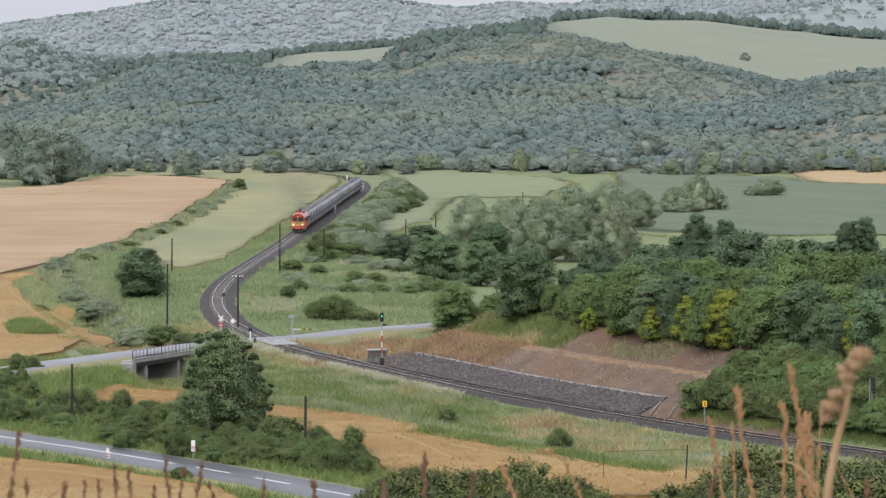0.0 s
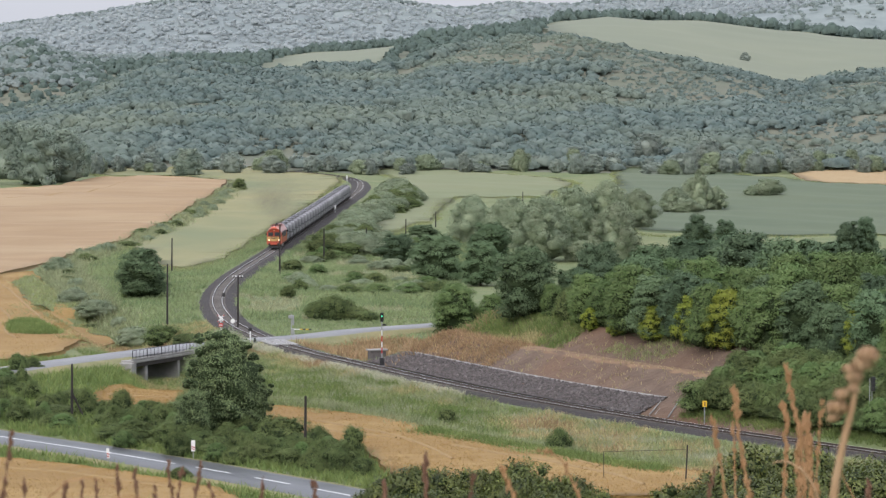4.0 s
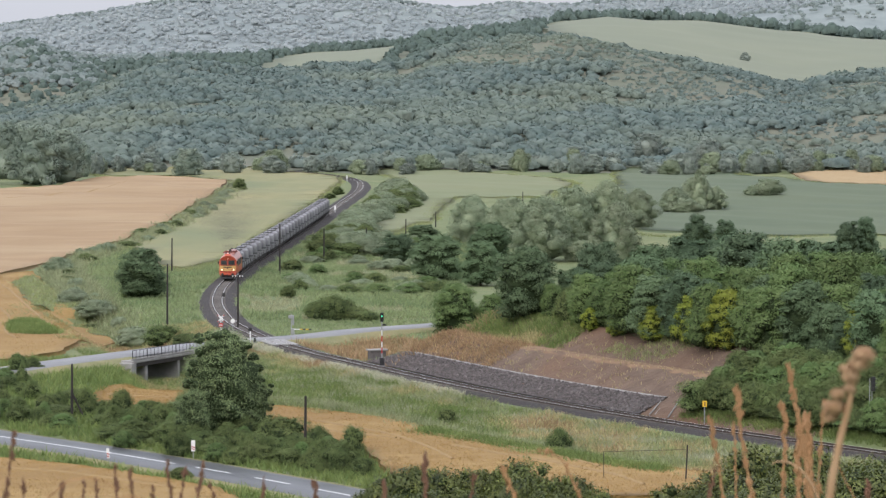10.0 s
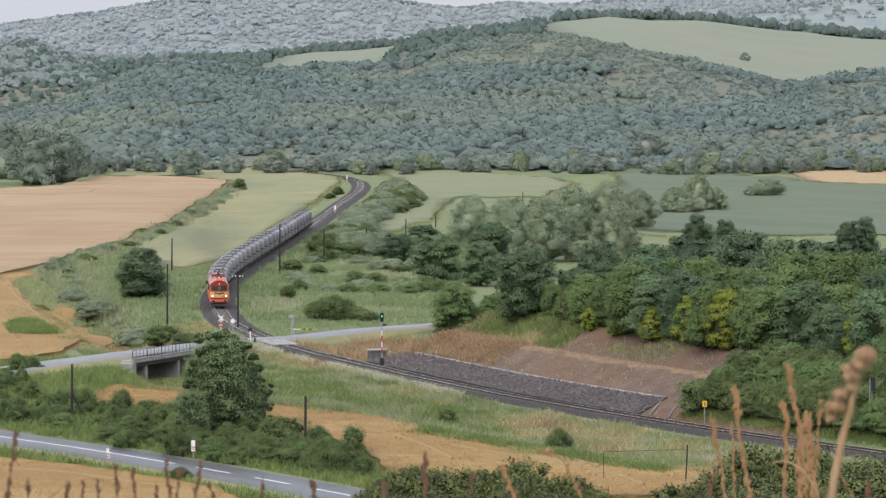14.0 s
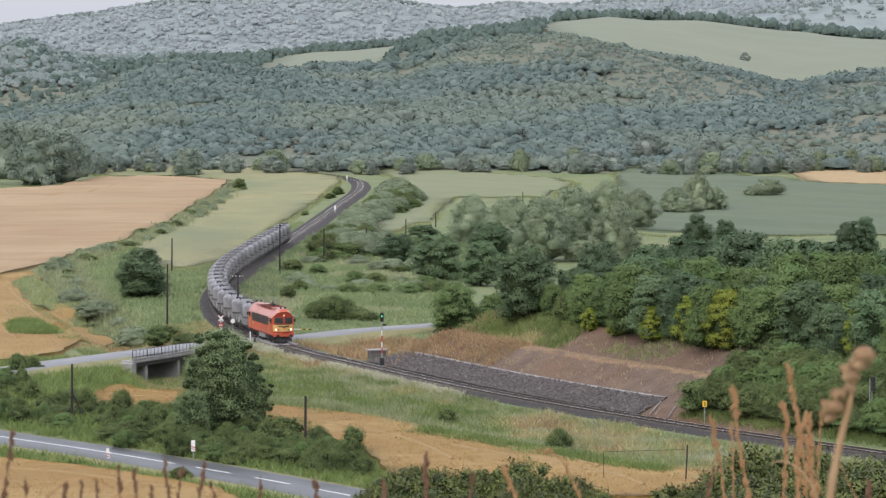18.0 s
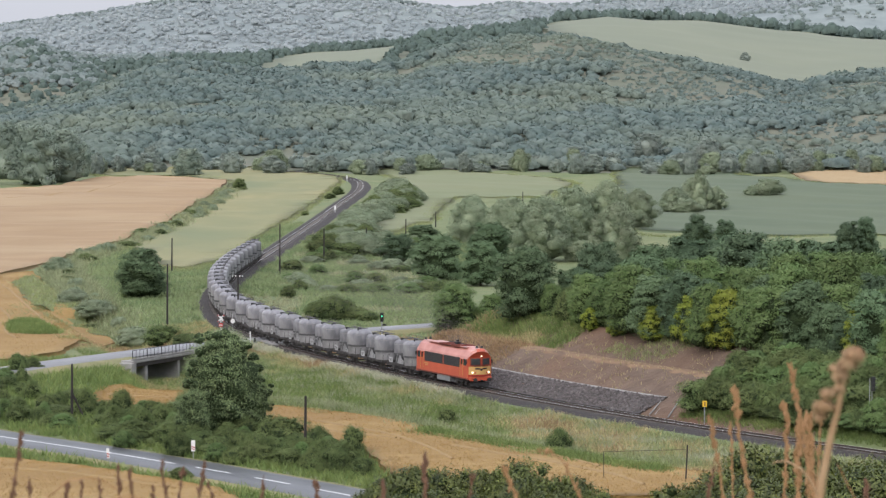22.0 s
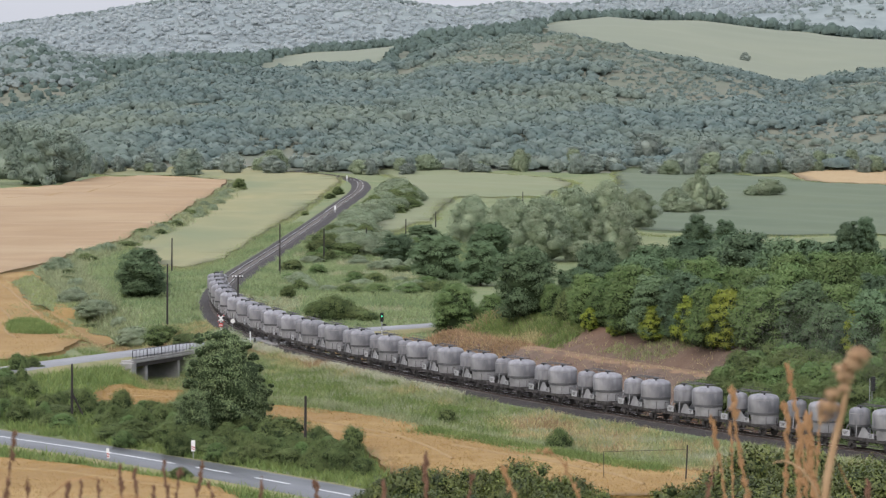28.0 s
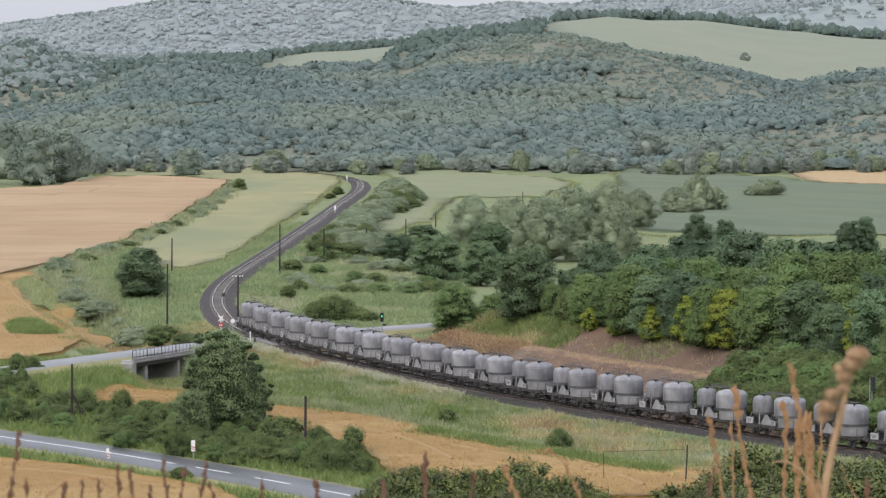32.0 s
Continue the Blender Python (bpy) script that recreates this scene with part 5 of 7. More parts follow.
    while s < GROVE_TO:
        q = 17.5 + rng.uniform(0, 2) + (6 if s < GROVE_FROM + 14 else 0)
        row = 0
        while q < 66:
            x, y, _h = on_track(s + rng.uniform(-2.2, 2.2), q)
            key = rng.choice(("mid", "mid2", "dark", "mid", "mid2", "mid2", "dark", "mid", "mid2", "mid", "dark", "mid2"))
            h = (6.0 + 0.9 * min(row, 3)) * rng.uniform(0.75, 1.3)
            plant(key, float(x), float(y), h, h * rng.uniform(0.68, 0.95), group="trees of the grove")
            q += rng.uniform(4.2, 6.4)
            row += 1
        s += 4.6
    for x, y, h in ((48.11, 621.72, 9.67), (54.17, 625.96, 8.66), (80.00, 620.91, 9.12), (76.04, 614.85, 8.82)):
        plant("dark", x, y, h, 6.0)
    # bushes on the bank past the facing
    for _ in range(120):
        s = rng.uniform(BUSH_FROM, BUSH_FROM + 36)
        x, y, _h = on_track(s, rng.uniform(5.5, 14.0))
        plant(rng.choice(("bush", "bush2", "bush", "fresh")), float(x), float(y), rng.uniform(2.2, 4.4), rng.uniform(3.2, 5.2))
    for _ in range(46):
        x, y, _h = on_track(rng.uniform(BUSH_FROM + 6, BUSH_FROM + 40), rng.uniform(5.6, 8.5))
        plant(rng.choice(("bush", "fresh", "bush2")), float(x), float(y), rng.uniform(1.3, 2.2), rng.uniform(2.8, 4.2))
    # fresh shrubs along the front of the grove
    s = GROVE_FROM + 6
    while s < GROVE_TO:
        x, y, _h = on_track(s, rng.uniform(18.5, 20.5))
        plant(rng.choice(("fresh", "fresh", "bush", "mid2")), float(x), float(y), rng.uniform(2.4, 4.2), rng.uniform(3.0, 4.6))
        s += rng.uniform(3.0, 5.5)
    for s, q, h, w in ((878.5, 17.8, 6.6, 4.6), (871.0, 18.0, 5.4, 4.2), (863.0, 17.4, 4.2, 3.4), (854.5, 17.4, 2.8, 2.4), (847.0, 17.6, 2.8, 2.0), (902.0, 18.0, 5.6, 3.0)):
        x, y, _h = on_track(s, q)
        plant("yellow", float(x), float(y), h, w)
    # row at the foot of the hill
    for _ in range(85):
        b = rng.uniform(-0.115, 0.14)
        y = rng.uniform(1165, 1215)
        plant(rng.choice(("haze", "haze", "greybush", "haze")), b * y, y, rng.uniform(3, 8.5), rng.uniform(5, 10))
    # shrubs on the near hillside
    for x, y, h, w in ((-1.99, 122.00, 3.66, 1.9), (-1.02, 120.00, 3.92, 1.9), (0.12, 118.00, 3.77, 1.8), (1.38, 121.00, 3.80, 1.9), (2.93, 120.00, 4.16, 2.0), (2.45, 117.00, 3.54, 1.7), (3.53, 119.00, 3.52, 1.6), (4.74, 121.00, 3.60, 1.7), (5.61, 118.00, 3.12, 1.5),
                       (-2.62, 117.00, 3.00, 1.5), (8.70, 92.00, 4.14, 1.9), (9.89, 95.00, 3.9, 1.8), (10.15, 90.00, 4.07, 1.9), (11.37, 93.00, 3.7, 2.0), (12.07, 91.00, 3.8, 2.2), (7.81, 90.00, 3.41, 1.7), (7.19, 92.00, 3.17, 1.6), (6.53, 94.00, 3.00, 1.4),
                       (8.39, 84.00, 3.21, 1.8), (9.96, 85.00, 3.27, 1.8), (11.08, 84.00, 3.45, 1.9), (7.48, 82.00, 2.83, 1.6), (8.79, 81.00, 2.80, 1.6), (9.93, 80.00, 2.79, 1.6), (0.70, 112.00, 2.97, 1.6), (-0.47, 112.00, 2.88, 1.6), (3.81, 112.00, 2.95, 1.5)):
        plant("shrub", x, y, h, w * 1.7)


GROVE_FROM, GROVE_TO, BUSH_FROM = 826.0, 918.0, 891.0


def blades(name, x, y, height, colour, label, seed, per=8, spread=0.35, lift=0.0, lean_by=0.6, category="grass"):
    """Tufts of upright blades."""
    rng = np.random.default_rng(seed)
    n = len(x)
    x = np.repeat(x, per) + rng.normal(0, spread, n * per)
    y = np.repeat(y, per) + rng.normal(0, spread, n * per)
    h = np.repeat(height, per) * rng.uniform(0.5, 1.2, n * per)
    z = land(x, y) + lift
    a = rng.uniform(0, 6.28, n * per)
    w = 0.025 + 0.05 * h
    lean = rng.normal(0, lean_by, (n * per, 2)) * h[:, None]
    p = np.stack([x, y, z], 1)
    dx = np.stack([np.cos(a) * w, np.sin(a) * w, np.zeros_like(a)], 1)
    tip = p + np.column_stack([lean, h])
    v = np.stack([p - dx - [0, 0, 0.05], p + dx - [0, 0, 0.05], tip], 1).reshape(-1, 3)
    return tagged(new(name, from_arrays(name, v, np.arange(len(v)).reshape(-1, 3), colour)), label, category, kind="stuff")


def dense_line(points):
    line = spline(points, 4.0)
    return line, np.concatenate([[0], np.cumsum(np.hypot(*np.diff(line, axis=0).T))])


def grasses():
    rng = np.random.default_rng(31)

    def strip(n, s0, s1, q0, q1):
        s, q = rng.uniform(s0, s1, n), rng.uniform(q0, q1, n)
        x, y, _ = on_track(s, q)
        return x, y

    x, y = strip(30000, 742, 935, -26, -3.3)
    d = 0.5 * value_noise(x / 8, y / 11, 12) + 0.3 * value_noise(x / 2.6, y / 4, 13) + 0.2 * rng.uniform(0, 1, len(x))
    _q, s = to_line(x, y, LINE, ARC)
    clear = np.abs(_q) > 3.0 + 1.2 * lerp_smooth(830, 870, s)
    x, y, d, s = x[clear], y[clear], d[clear], s[clear]
    d += 0.15 * lerp_smooth(800, 855, s) - 0.03
    tall = 0.3 + 0.55 * value_noise(x / 3.5, y / 5, 19)
    kind = np.digitize(d, [0.35, 0.47, 0.58, 0.68])
    kinds = (("rusty_verge_weeds", TUFT_BROWN, "tan dry weeds beside the railway"), ("dry_verge_grass", TUFT_DRY, "tall pale dry grass beside the railway"),
             ("verge_grass", TUFT_GREEN, "tall pale green grass beside the railway"), ("grey_verge_weeds", TUFT_GREY, "grey-green weeds beside the railway"),
             ("lush_verge_weeds", TUFT_LUSH, "dark green nettles beside the railway"))
    for k, (name, colour, label) in enumerate(kinds):
        ok = kind == k
        blades(name, x[ok], y[ok], tall[ok] * rng.uniform(0.6, 1.2, ok.sum()), colour, label, 101 + k, 8, 0.3)
    x, y = strip(8500, 762, 856, -4.2, -2.5)
    q, s = to_line(x, y, LINE, ARC)
    edge = 2.7 + 0.8 * lerp_smooth(825, 870, s)
    ok = (np.abs(q) > edge) & (value_noise(x / 3, y / 3, 40) > 0.3 + 0.3 * lerp_smooth(830, 880, s) + 0.3 * rng.uniform(-0.5, 0.5, len(x)))
    x, y = x[ok], y[ok]
    blades("white_umbels", x, y, rng.uniform(0.4, 0.75, len(x)), UMBEL, "whitish flowering weeds along the ballast", 3, 5, 0.2)
    x, y = strip(7000, 815, 935, -16, -4.4)
    ok = value_noise(x / 3.2, y / 4.5, 43) + 0.25 * rng.uniform(-1, 1, len(x)) > 0.62
    x, y = x[ok], y[ok]
    blades("pale_verge_flowers", x, y, rng.uniform(0.45, 0.8, len(x)), TUFT_WHITE, "whitish flowering weeds in the verge", 44, 6, 0.25)
    # rough grass along the borders of the meadows
    for outline, name, k in zip(FIELD_OUTLINES[5:8], ("mown", "pale", "crop"), (71, 72, 73)):
        rim = spline(outline + outline[:1], 2.0)
        pick = rng.integers(0, len(rim), 5200)
        x, y = rim[pick, 0] + rng.normal(0, 0.9, 5200), rim[pick, 1] + rng.normal(0, 1.6, 5200) - 1.0
        far = y > 500
        blades("border_grass_" + name, x[far], y[far], rng.uniform(0.35, 0.8, far.sum()), TUFT_GREEN, "rough grass along the border of the meadow", k, 7, 0.5)
    # lush strip along the upper edge of the lower wheat
    line = np.array(spline([(-2.0, 334.0), (3.0, 326.0), (9.0, 316.0), (14.2, 307.0), (20.0, 299.0)], 0.6))
    pick = rng.integers(0, len(line), 2600)
    x, y = line[pick, 0] + rng.normal(0, 0.4, 2600), line[pick, 1] - 1.6 + rng.normal(0, 1.4, 2600)
    blades("lush_field_edge", x, y, rng.uniform(0.3, 0.6, 2600), TUFT_LUSH, "bright green weeds along the edge of the wheat", 75, 7, 0.3, 0.42)
    # heads of the ripe wheat
    for outline, n, name in zip(FIELD_OUTLINES[1:5], (9000, 16000, 3000, 5000), ("corner", "strip", "patch", "roadside")):
        p = np.array(outline)
        x, y = rng.uniform(p[:, 0].min(), p[:, 0].max(), n), rng.uniform(p[:, 1].min(), p[:, 1].max(), n)
        ok = inside(x, y, outline) & (value_noise(x / 2.2, y / 5, 61) > 0.25)
        x, y = x[ok], y[ok]
        blades("wheat_ears_" + name, x, y, rng.uniform(0.12, 0.3, len(x)), EARS, "ripe golden wheat ears", 62, 5, 0.4, 0.44, 0.9, "wheat")
    x, y = strip(17000, 480, 735, 3.0, 40)
    d = value_noise(x / 9, y / 9, 14)
    ok = d > 0.3
    blades("meadow_grass", x[ok], y[ok], rng.uniform(0.3, 0.9, ok.sum()), TUFT_COOL, "rough green meadow grass by the crossing", 4)
    blades("dry_meadow_grass", x[~ok][::3], y[~ok][::3], rng.uniform(0.3, 0.8, len(x[~ok][::3])), TUFT_PALE, "pale dry meadow grass by the crossing", 5)
    x, y = strip(7600, 735, 822, 3.2, 60)
    e, _ = to_line(x, y, *dense_line(ROAD_CROSS))
    x, y = x[np.abs(e) > 4.0], y[np.abs(e) > 4.0]
    d = value_noise(x / 8, y / 8, 17)
    near = to_line(x, y, LINE, ARC)[1] > 775
    dry = near & (d > 0.35)
    blades("crossing_grass", x[~dry], y[~dry], rng.uniform(0.2, 0.6, (~dry).sum()), TUFT_COOL, "green grass beside the level crossing", 14)
    blades("crossing_weeds", x[dry], y[dry], rng.uniform(0.4, 1.1, dry.sum()), TUFT_BROWN, "tan dry weeds between road and railway", 15)
    x, y = strip(15000, 430, 740, -32, -3.2)
    ok = ~inside(x, y, FIELD_OUTLINES[5])
    x, y = x[ok], y[ok]
    blades("left_meadow_grass", x, y, rng.uniform(0.3, 0.8, len(x)), TUFT_COOL, "rough green grass between field and railway", 6)
    # tall grey-green weeds between wheat and meadow and in the wet corner by the stream
    line = np.array(spline([(-65.7, 1018.3), (-63.2, 806.1), (-65.8, 713.9), (-70.1, 660.7), (-69.0, 592.5), (-61.9, 543.8), (-53.8, 510.9), (-47.9, 486.8)], 1.0))
    k = rng.integers(0, len(line), 5200)
    x, y = line[k, 0] + rng.normal(0, 1.7, len(k)), line[k, 1] + rng.normal(0, 2.6, len(k))
    blades("tall_weeds", x, y, rng.uniform(0.6, 1.5, len(x)), TUFT_GREY, "tall grey-green weeds along the wheat field", 26, 7, 0.5)
    wet = np.array([(-72.9, 595.6), (-69.3, 609.1), (-59.8, 558.8), (-50.7, 506.8), (-54.5, 509.1), (-61.9, 529.9)])
    x, y = rng.uniform(wet[:, 0].min(), wet[:, 0].max(), 9000), rng.uniform(wet[:, 1].min(), wet[:, 1].max(), 9000)
    ok = inside(x, y, wet)
    blades("reed_bed", x[ok], y[ok], rng.uniform(0.8, 1.7, ok.sum()), TUFT_GREY, "grey-green reeds in the wet corner by the stream", 27, 8, 0.4)
    line = np.array(spline([(-19.2, 362.8), (-13.9, 358.0), (-8.7, 350.1), (-1.4, 336.1), (6.4, 320.9), (12.3, 313.8)], 1.0))
    k = rng.integers(0, len(line), 2600)
    x, y = line[k, 0] + rng.normal(0, 0.8, len(k)), line[k, 1] + 1.0 + rng.normal(0, 1.6, len(k))
    blades("field_edge_weeds", x, y, rng.uniform(0.4, 1.0, len(x)), TUFT_GREY, "grey-green weeds along the lower wheat field", 29, 8, 0.4)
    x, y = strip(3000, 890, 945, 3.7, 7.0)
    blades("trackside_grass", x, y, rng.uniform(0.2, 0.6, len(x)), TUFT_LUSH, "green grass between bushes and ballast", 28)
    n = 24000
    y = rng.uniform(262, 420, n)
    x = rng.uniform(-0.15, 0.02, n) * y
    q, _ = to_line(x, y, LINE, ARC)
    ok = (q < -9)
    for p in FIELD_OUTLINES:
        ok &= ~inside(x, y, p)
    for r in (ROAD_LOW, ROAD_CROSS):
        e, _ = to_line(x, y, *dense_line(r))
        ok &= np.abs(e) > 4.6
    x, y = x[ok], y[ok]
    blades("roadside_grass", x, y, rng.uniform(0.35, 1.0, len(x)), TUFT_LUSH, "lush green grass and weeds by the road", 7)
    x, y = strip(4000, 803, 846, 13.4, 26)
    ok = value_noise(x / 5, y / 5, 53) > 0.3
    blades("bank_weeds_green", x[ok], y[ok], rng.uniform(0.3, 0.9, ok.sum()), TUFT_LUSH, "rough green weeds on the top of the bank", 54, 7)
    blades("bank_umbels", x[~ok], y[~ok], rng.uniform(0.4, 0.9, (~ok).sum()), TUFT_DRY, "pale flowering weeds on the top of the bank", 55, 6)
    x, y = strip(1700, 806, 842, 6.9, 13.4)
    blades("bank_dry_grass", x, y, rng.uniform(0.25, 0.7, len(x)), TUFT_BROWN, "tan dry grass above the stone facing", 56, 7)
    for outline, colour, name, k in ((FIELD_OUTLINES[9], TUFT_LUSH, "weed_patch_grass", 57), (FIELD_OUTLINES[10], TUFT_GREEN, "weed_strip_grass", 58)):
        p = np.array(outline)
        x, y = rng.uniform(p[:, 0].min(), p[:, 0].max(), 3600), rng.uniform(p[:, 1].min(), p[:, 1].max(), 3600)
        ok = inside(x, y, outline)
        blades(name, x[ok], y[ok], rng.uniform(0.3, 0.7, ok.sum()), colour, "green weeds growing in the wheat", k, 7, 0.4, 0.5)
    x, y = strip(3600, 815, 905, 14.0, 19.5)
    ok = value_noise(x / 6, y / 6, 51) > 0.58
    x, y = x[ok], y[ok]
    blades("bank_grass", x, y, rng.uniform(0.2, 0.7, len(x)), TUFT_GREEN, "sparse grass on the earth bank", 8, 4)
    x, y = strip(700, 815, 905, 7.0, 17)
    blades("bank_weeds", x, y, rng.uniform(0.2, 0.5, len(x)), TUFT_DRY, "scattered dry weeds on the bare bank", 9, 4)


# the bluish cast of this green is painted haze
WOOD_BELT = surf("hazed_belt_leaves", (0.073, 0.103, 0.086), (0.086, 0.120, 0.099), 0.02, 0.85, island=0.08, through_light=0.2)
TUFT_GREEN = surf("green_tufts", (0.198, 0.230, 0.094), (0.262, 0.285, 0.126), 0.2, 0.8, island=0.34, through_light=0.28)
TUFT_PALE = surf("pale_meadow_tufts", (0.255, 0.26, 0.145), (0.325, 0.315, 0.19), 0.2, 0.8, island=0.3, through_light=0.3)
TUFT_COOL = surf("cool_green_tufts", (0.15, 0.205, 0.092), (0.235, 0.28, 0.135), 0.07, 0.8, island=0.34, through_light=0.28)
TUFT_GREY = surf("grey_green_tufts", (0.196, 0.225, 0.120), (0.266, 0.288, 0.157), 0.2, 0.8, island=0.34, through_light=0.28)
TUFT_LUSH = surf("lush_tufts", (0.115, 0.165, 0.048), (0.18, 0.225, 0.072), 0.2, 0.8, island=0.34, through_light=0.28)
TUFT_DRY = surf("dry_tufts", (0.324, 0.282, 0.136), (0.406, 0.346, 0.176), 0.2, 0.8, island=0.34, through_light=0.28)
TUFT_BROWN = surf("brown_tufts", (0.260, 0.176, 0.095), (0.338, 0.237, 0.132), 0.2, 0.8, island=0.34, through_light=0.28)
EARS = surf("wheat_ears", (0.242, 0.152, 0.051), (0.347, 0.236, 0.092), 0.25, 0.85, island=0.2, through_light=0.3)
UMBEL = surf("umbel_flowers", (0.36, 0.36, 0.25), (0.48, 0.47, 0.35), 0.3, 0.8, island=0.3, through_light=0.3)
TUFT_WHITE = surf("white_flowers", (0.27, 0.285, 0.18), (0.36, 0.365, 0.25), 0.2, 0.8, island=0.2, through_light=0.4)
prototypes()
hill_fields()
far_woods()
trees()
grasses()


# ---- the cutting: stone facing, bare earth, cart track ----
def along(name, s0, s1, sides, up, material, step=1.5, wobble=0.0, seed=1):
    rng = np.random.default_rng(seed)
    s = np.arange(s0, s1 + 0.01, step)
    cols = [on_track(s, q) for q in sides]
    xs, ys = np.stack([c[0] for c in cols], 1), np.stack([c[1] for c in cols], 1)
    zs = land(xs.ravel(), ys.ravel()).reshape(xs.shape) + np.asarray(up)
    if wobble:
        zs[1:-1, 1:-1] += rng.normal(0, wobble, zs[1:-1, 1:-1].shape)
    r, c = xs.shape
    i = np.arange(r * c).reshape(r, c)
    f = np.stack([i[:-1, :-1], i[1:, :-1], i[1:, 1:], i[:-1, 1:]], -1).reshape(-1, 4)
    return from_arrays(name, np.stack([xs, ys, zs], -1).reshape(-1, 3), f, material, True)


def stones(rng, x, y, z, size):
    """Rough stones, each of a few faces."""
    bm = bmesh.new()
    bmesh.ops.create_icosphere(bm, subdivisions=1, radius=1.0)
    bv = np.array([w.co[:] for w in bm.verts])
    bf = np.array([[w.index for w in q.verts] for q in bm.faces])
    bm.free()
    n = len(x)
    v = bv[None] * rng.uniform(0.6, 1.15, (n, len(bv), 1)) * rng.uniform(0.6, 1.2, (n, 1, 3)) * size[:, None, None]
    v = v + np.stack([x, y, z], 1)[:, None]
    f = bf[None] + (np.arange(n) * len(bv))[:, None, None]
    return v.reshape(-1, 3), f.reshape(-1, 3)


def cutting():
    structure("bare_slope", along("bare_slope", 811, 914, np.linspace(3.0, 19.6, 28), 0.03, EARTH, 1.2, 0.05, 3), "bare brown earth slope above the railway", "earth slope")
    structure("cart_track", along("cart_track", 815, 912, [10.6, 10.9, 12.2, 13.3, 13.6], [-0.15, 0.09, 0.09, 0.09, -0.15], CART_TRACK, 1.2, 0.02, 4), "orange-brown dirt cart track on the slope", "dirt track")
    wall = structure("stone_facing", along("stone_facing", 813, 884, np.linspace(2.75, 6.3, 9), 0.16, RIPRAP, 0.8, 0.03, 5), "dark grey crushed-stone slope facing beside the track", "stone facing")
    rng = np.random.default_rng(9)
    s, q = rng.uniform(813.3, 883.7, 6400), rng.uniform(2.85, 6.2, 6400)
    x, y, _ = on_track(s, q)
    z = land(x, y) + 0.16
    size = rng.uniform(0.07, 0.2, len(x))
    big = np.argsort(-size)
    v, f = stones(rng, x[big[300:]], y[big[300:]], z[big[300:]], size[big[300:]])
    o = new("loose_stones", from_arrays("loose_stones", v, f, STONE_LOOSE))
    o.parent = wall
    tagged(o, "small crushed grey stones", kind="stuff")
    protos = []
    for k in range(4):
        v, f = stones(rng, np.zeros(1), np.zeros(1), np.zeros(1), np.ones(1))
        protos.append(from_arrays("stone", v, f, STONE_EACH))
    for n, k in enumerate(big[:300]):
        m = Matrix.LocRotScale((float(x[k]), float(y[k]), float(z[k])), Euler((0.4 * n, 1.1 * n, 0.7 * n)), [float(size[k])] * 3)
        share("stone", protos[n % 4], wall, m)
    # kerb along the top, drain at the end
    me = along("facing_kerb", 813, 884, [6.15, 6.2, 6.55, 6.6], 0.06, CONCRETE, 1.5)
    v = np.empty(len(me.vertices) * 3, np.float32)
    me.vertices.foreach_get("co", v)
    v = v.reshape(-1, 4, 3)
    v[:, 1:3, 2] += 0.14
    me.vertices.foreach_set("co", v.ravel())
    structure("facing_kerb", me, "narrow pale concrete kerb above the facing", "kerb")
    for s0, s1 in ((885.6, 883.2), (889.0, 886.2)):
        a, b = on_track(s0, 3.2), on_track(s1, 6.7)
        t = thing("drain_channel", "pale concrete drain channel down the slope", "drain", "drain channels")
        for side in (-0.3, 0.3):
            bm = bmesh.new()
            pa = Vector((float(a[0]) + side, float(a[1]), float(land(a[0], a[1])[0]) + 0.12))
            pb = Vector((float(b[0]) + side, float(b[1]), float(land(b[0], b[1])[0]) + 0.12))
            bar(bm, pa, pb, 0.09, 4)
            part("drain_wall", bm, CONCRETE, t)
    t = thing("head_wall", "pale concrete slab at the end of the facing", "concrete slab")
    x, y, h = on_track(812.2, 4.2)
    t.matrix_basis = pose(float(x), float(y), float(land(x, y)[0]), 0, 0, math.degrees(float(h)))
    part("slab", box(bmesh.new(), 1.5, 2.4, 0.2, pose(0, 0.4, 1.28), 0.03), CONCRETE, t)
    part("wall", box(bmesh.new(), 1.2, 2.0, 1.9, pose(0, 0.4, 0.23), 0.03), RIPRAP_WALL, t)


STONE_EACH = surf("single_stone", (0.077, 0.067, 0.063), (0.144, 0.130, 0.122), 2.0, 0.9, each=0.4)
RIPRAP_WALL = surf("stone_wall", (0.085, 0.077, 0.072), (0.125, 0.115, 0.11), 4.0, 0.9, 0.05, 5.0)


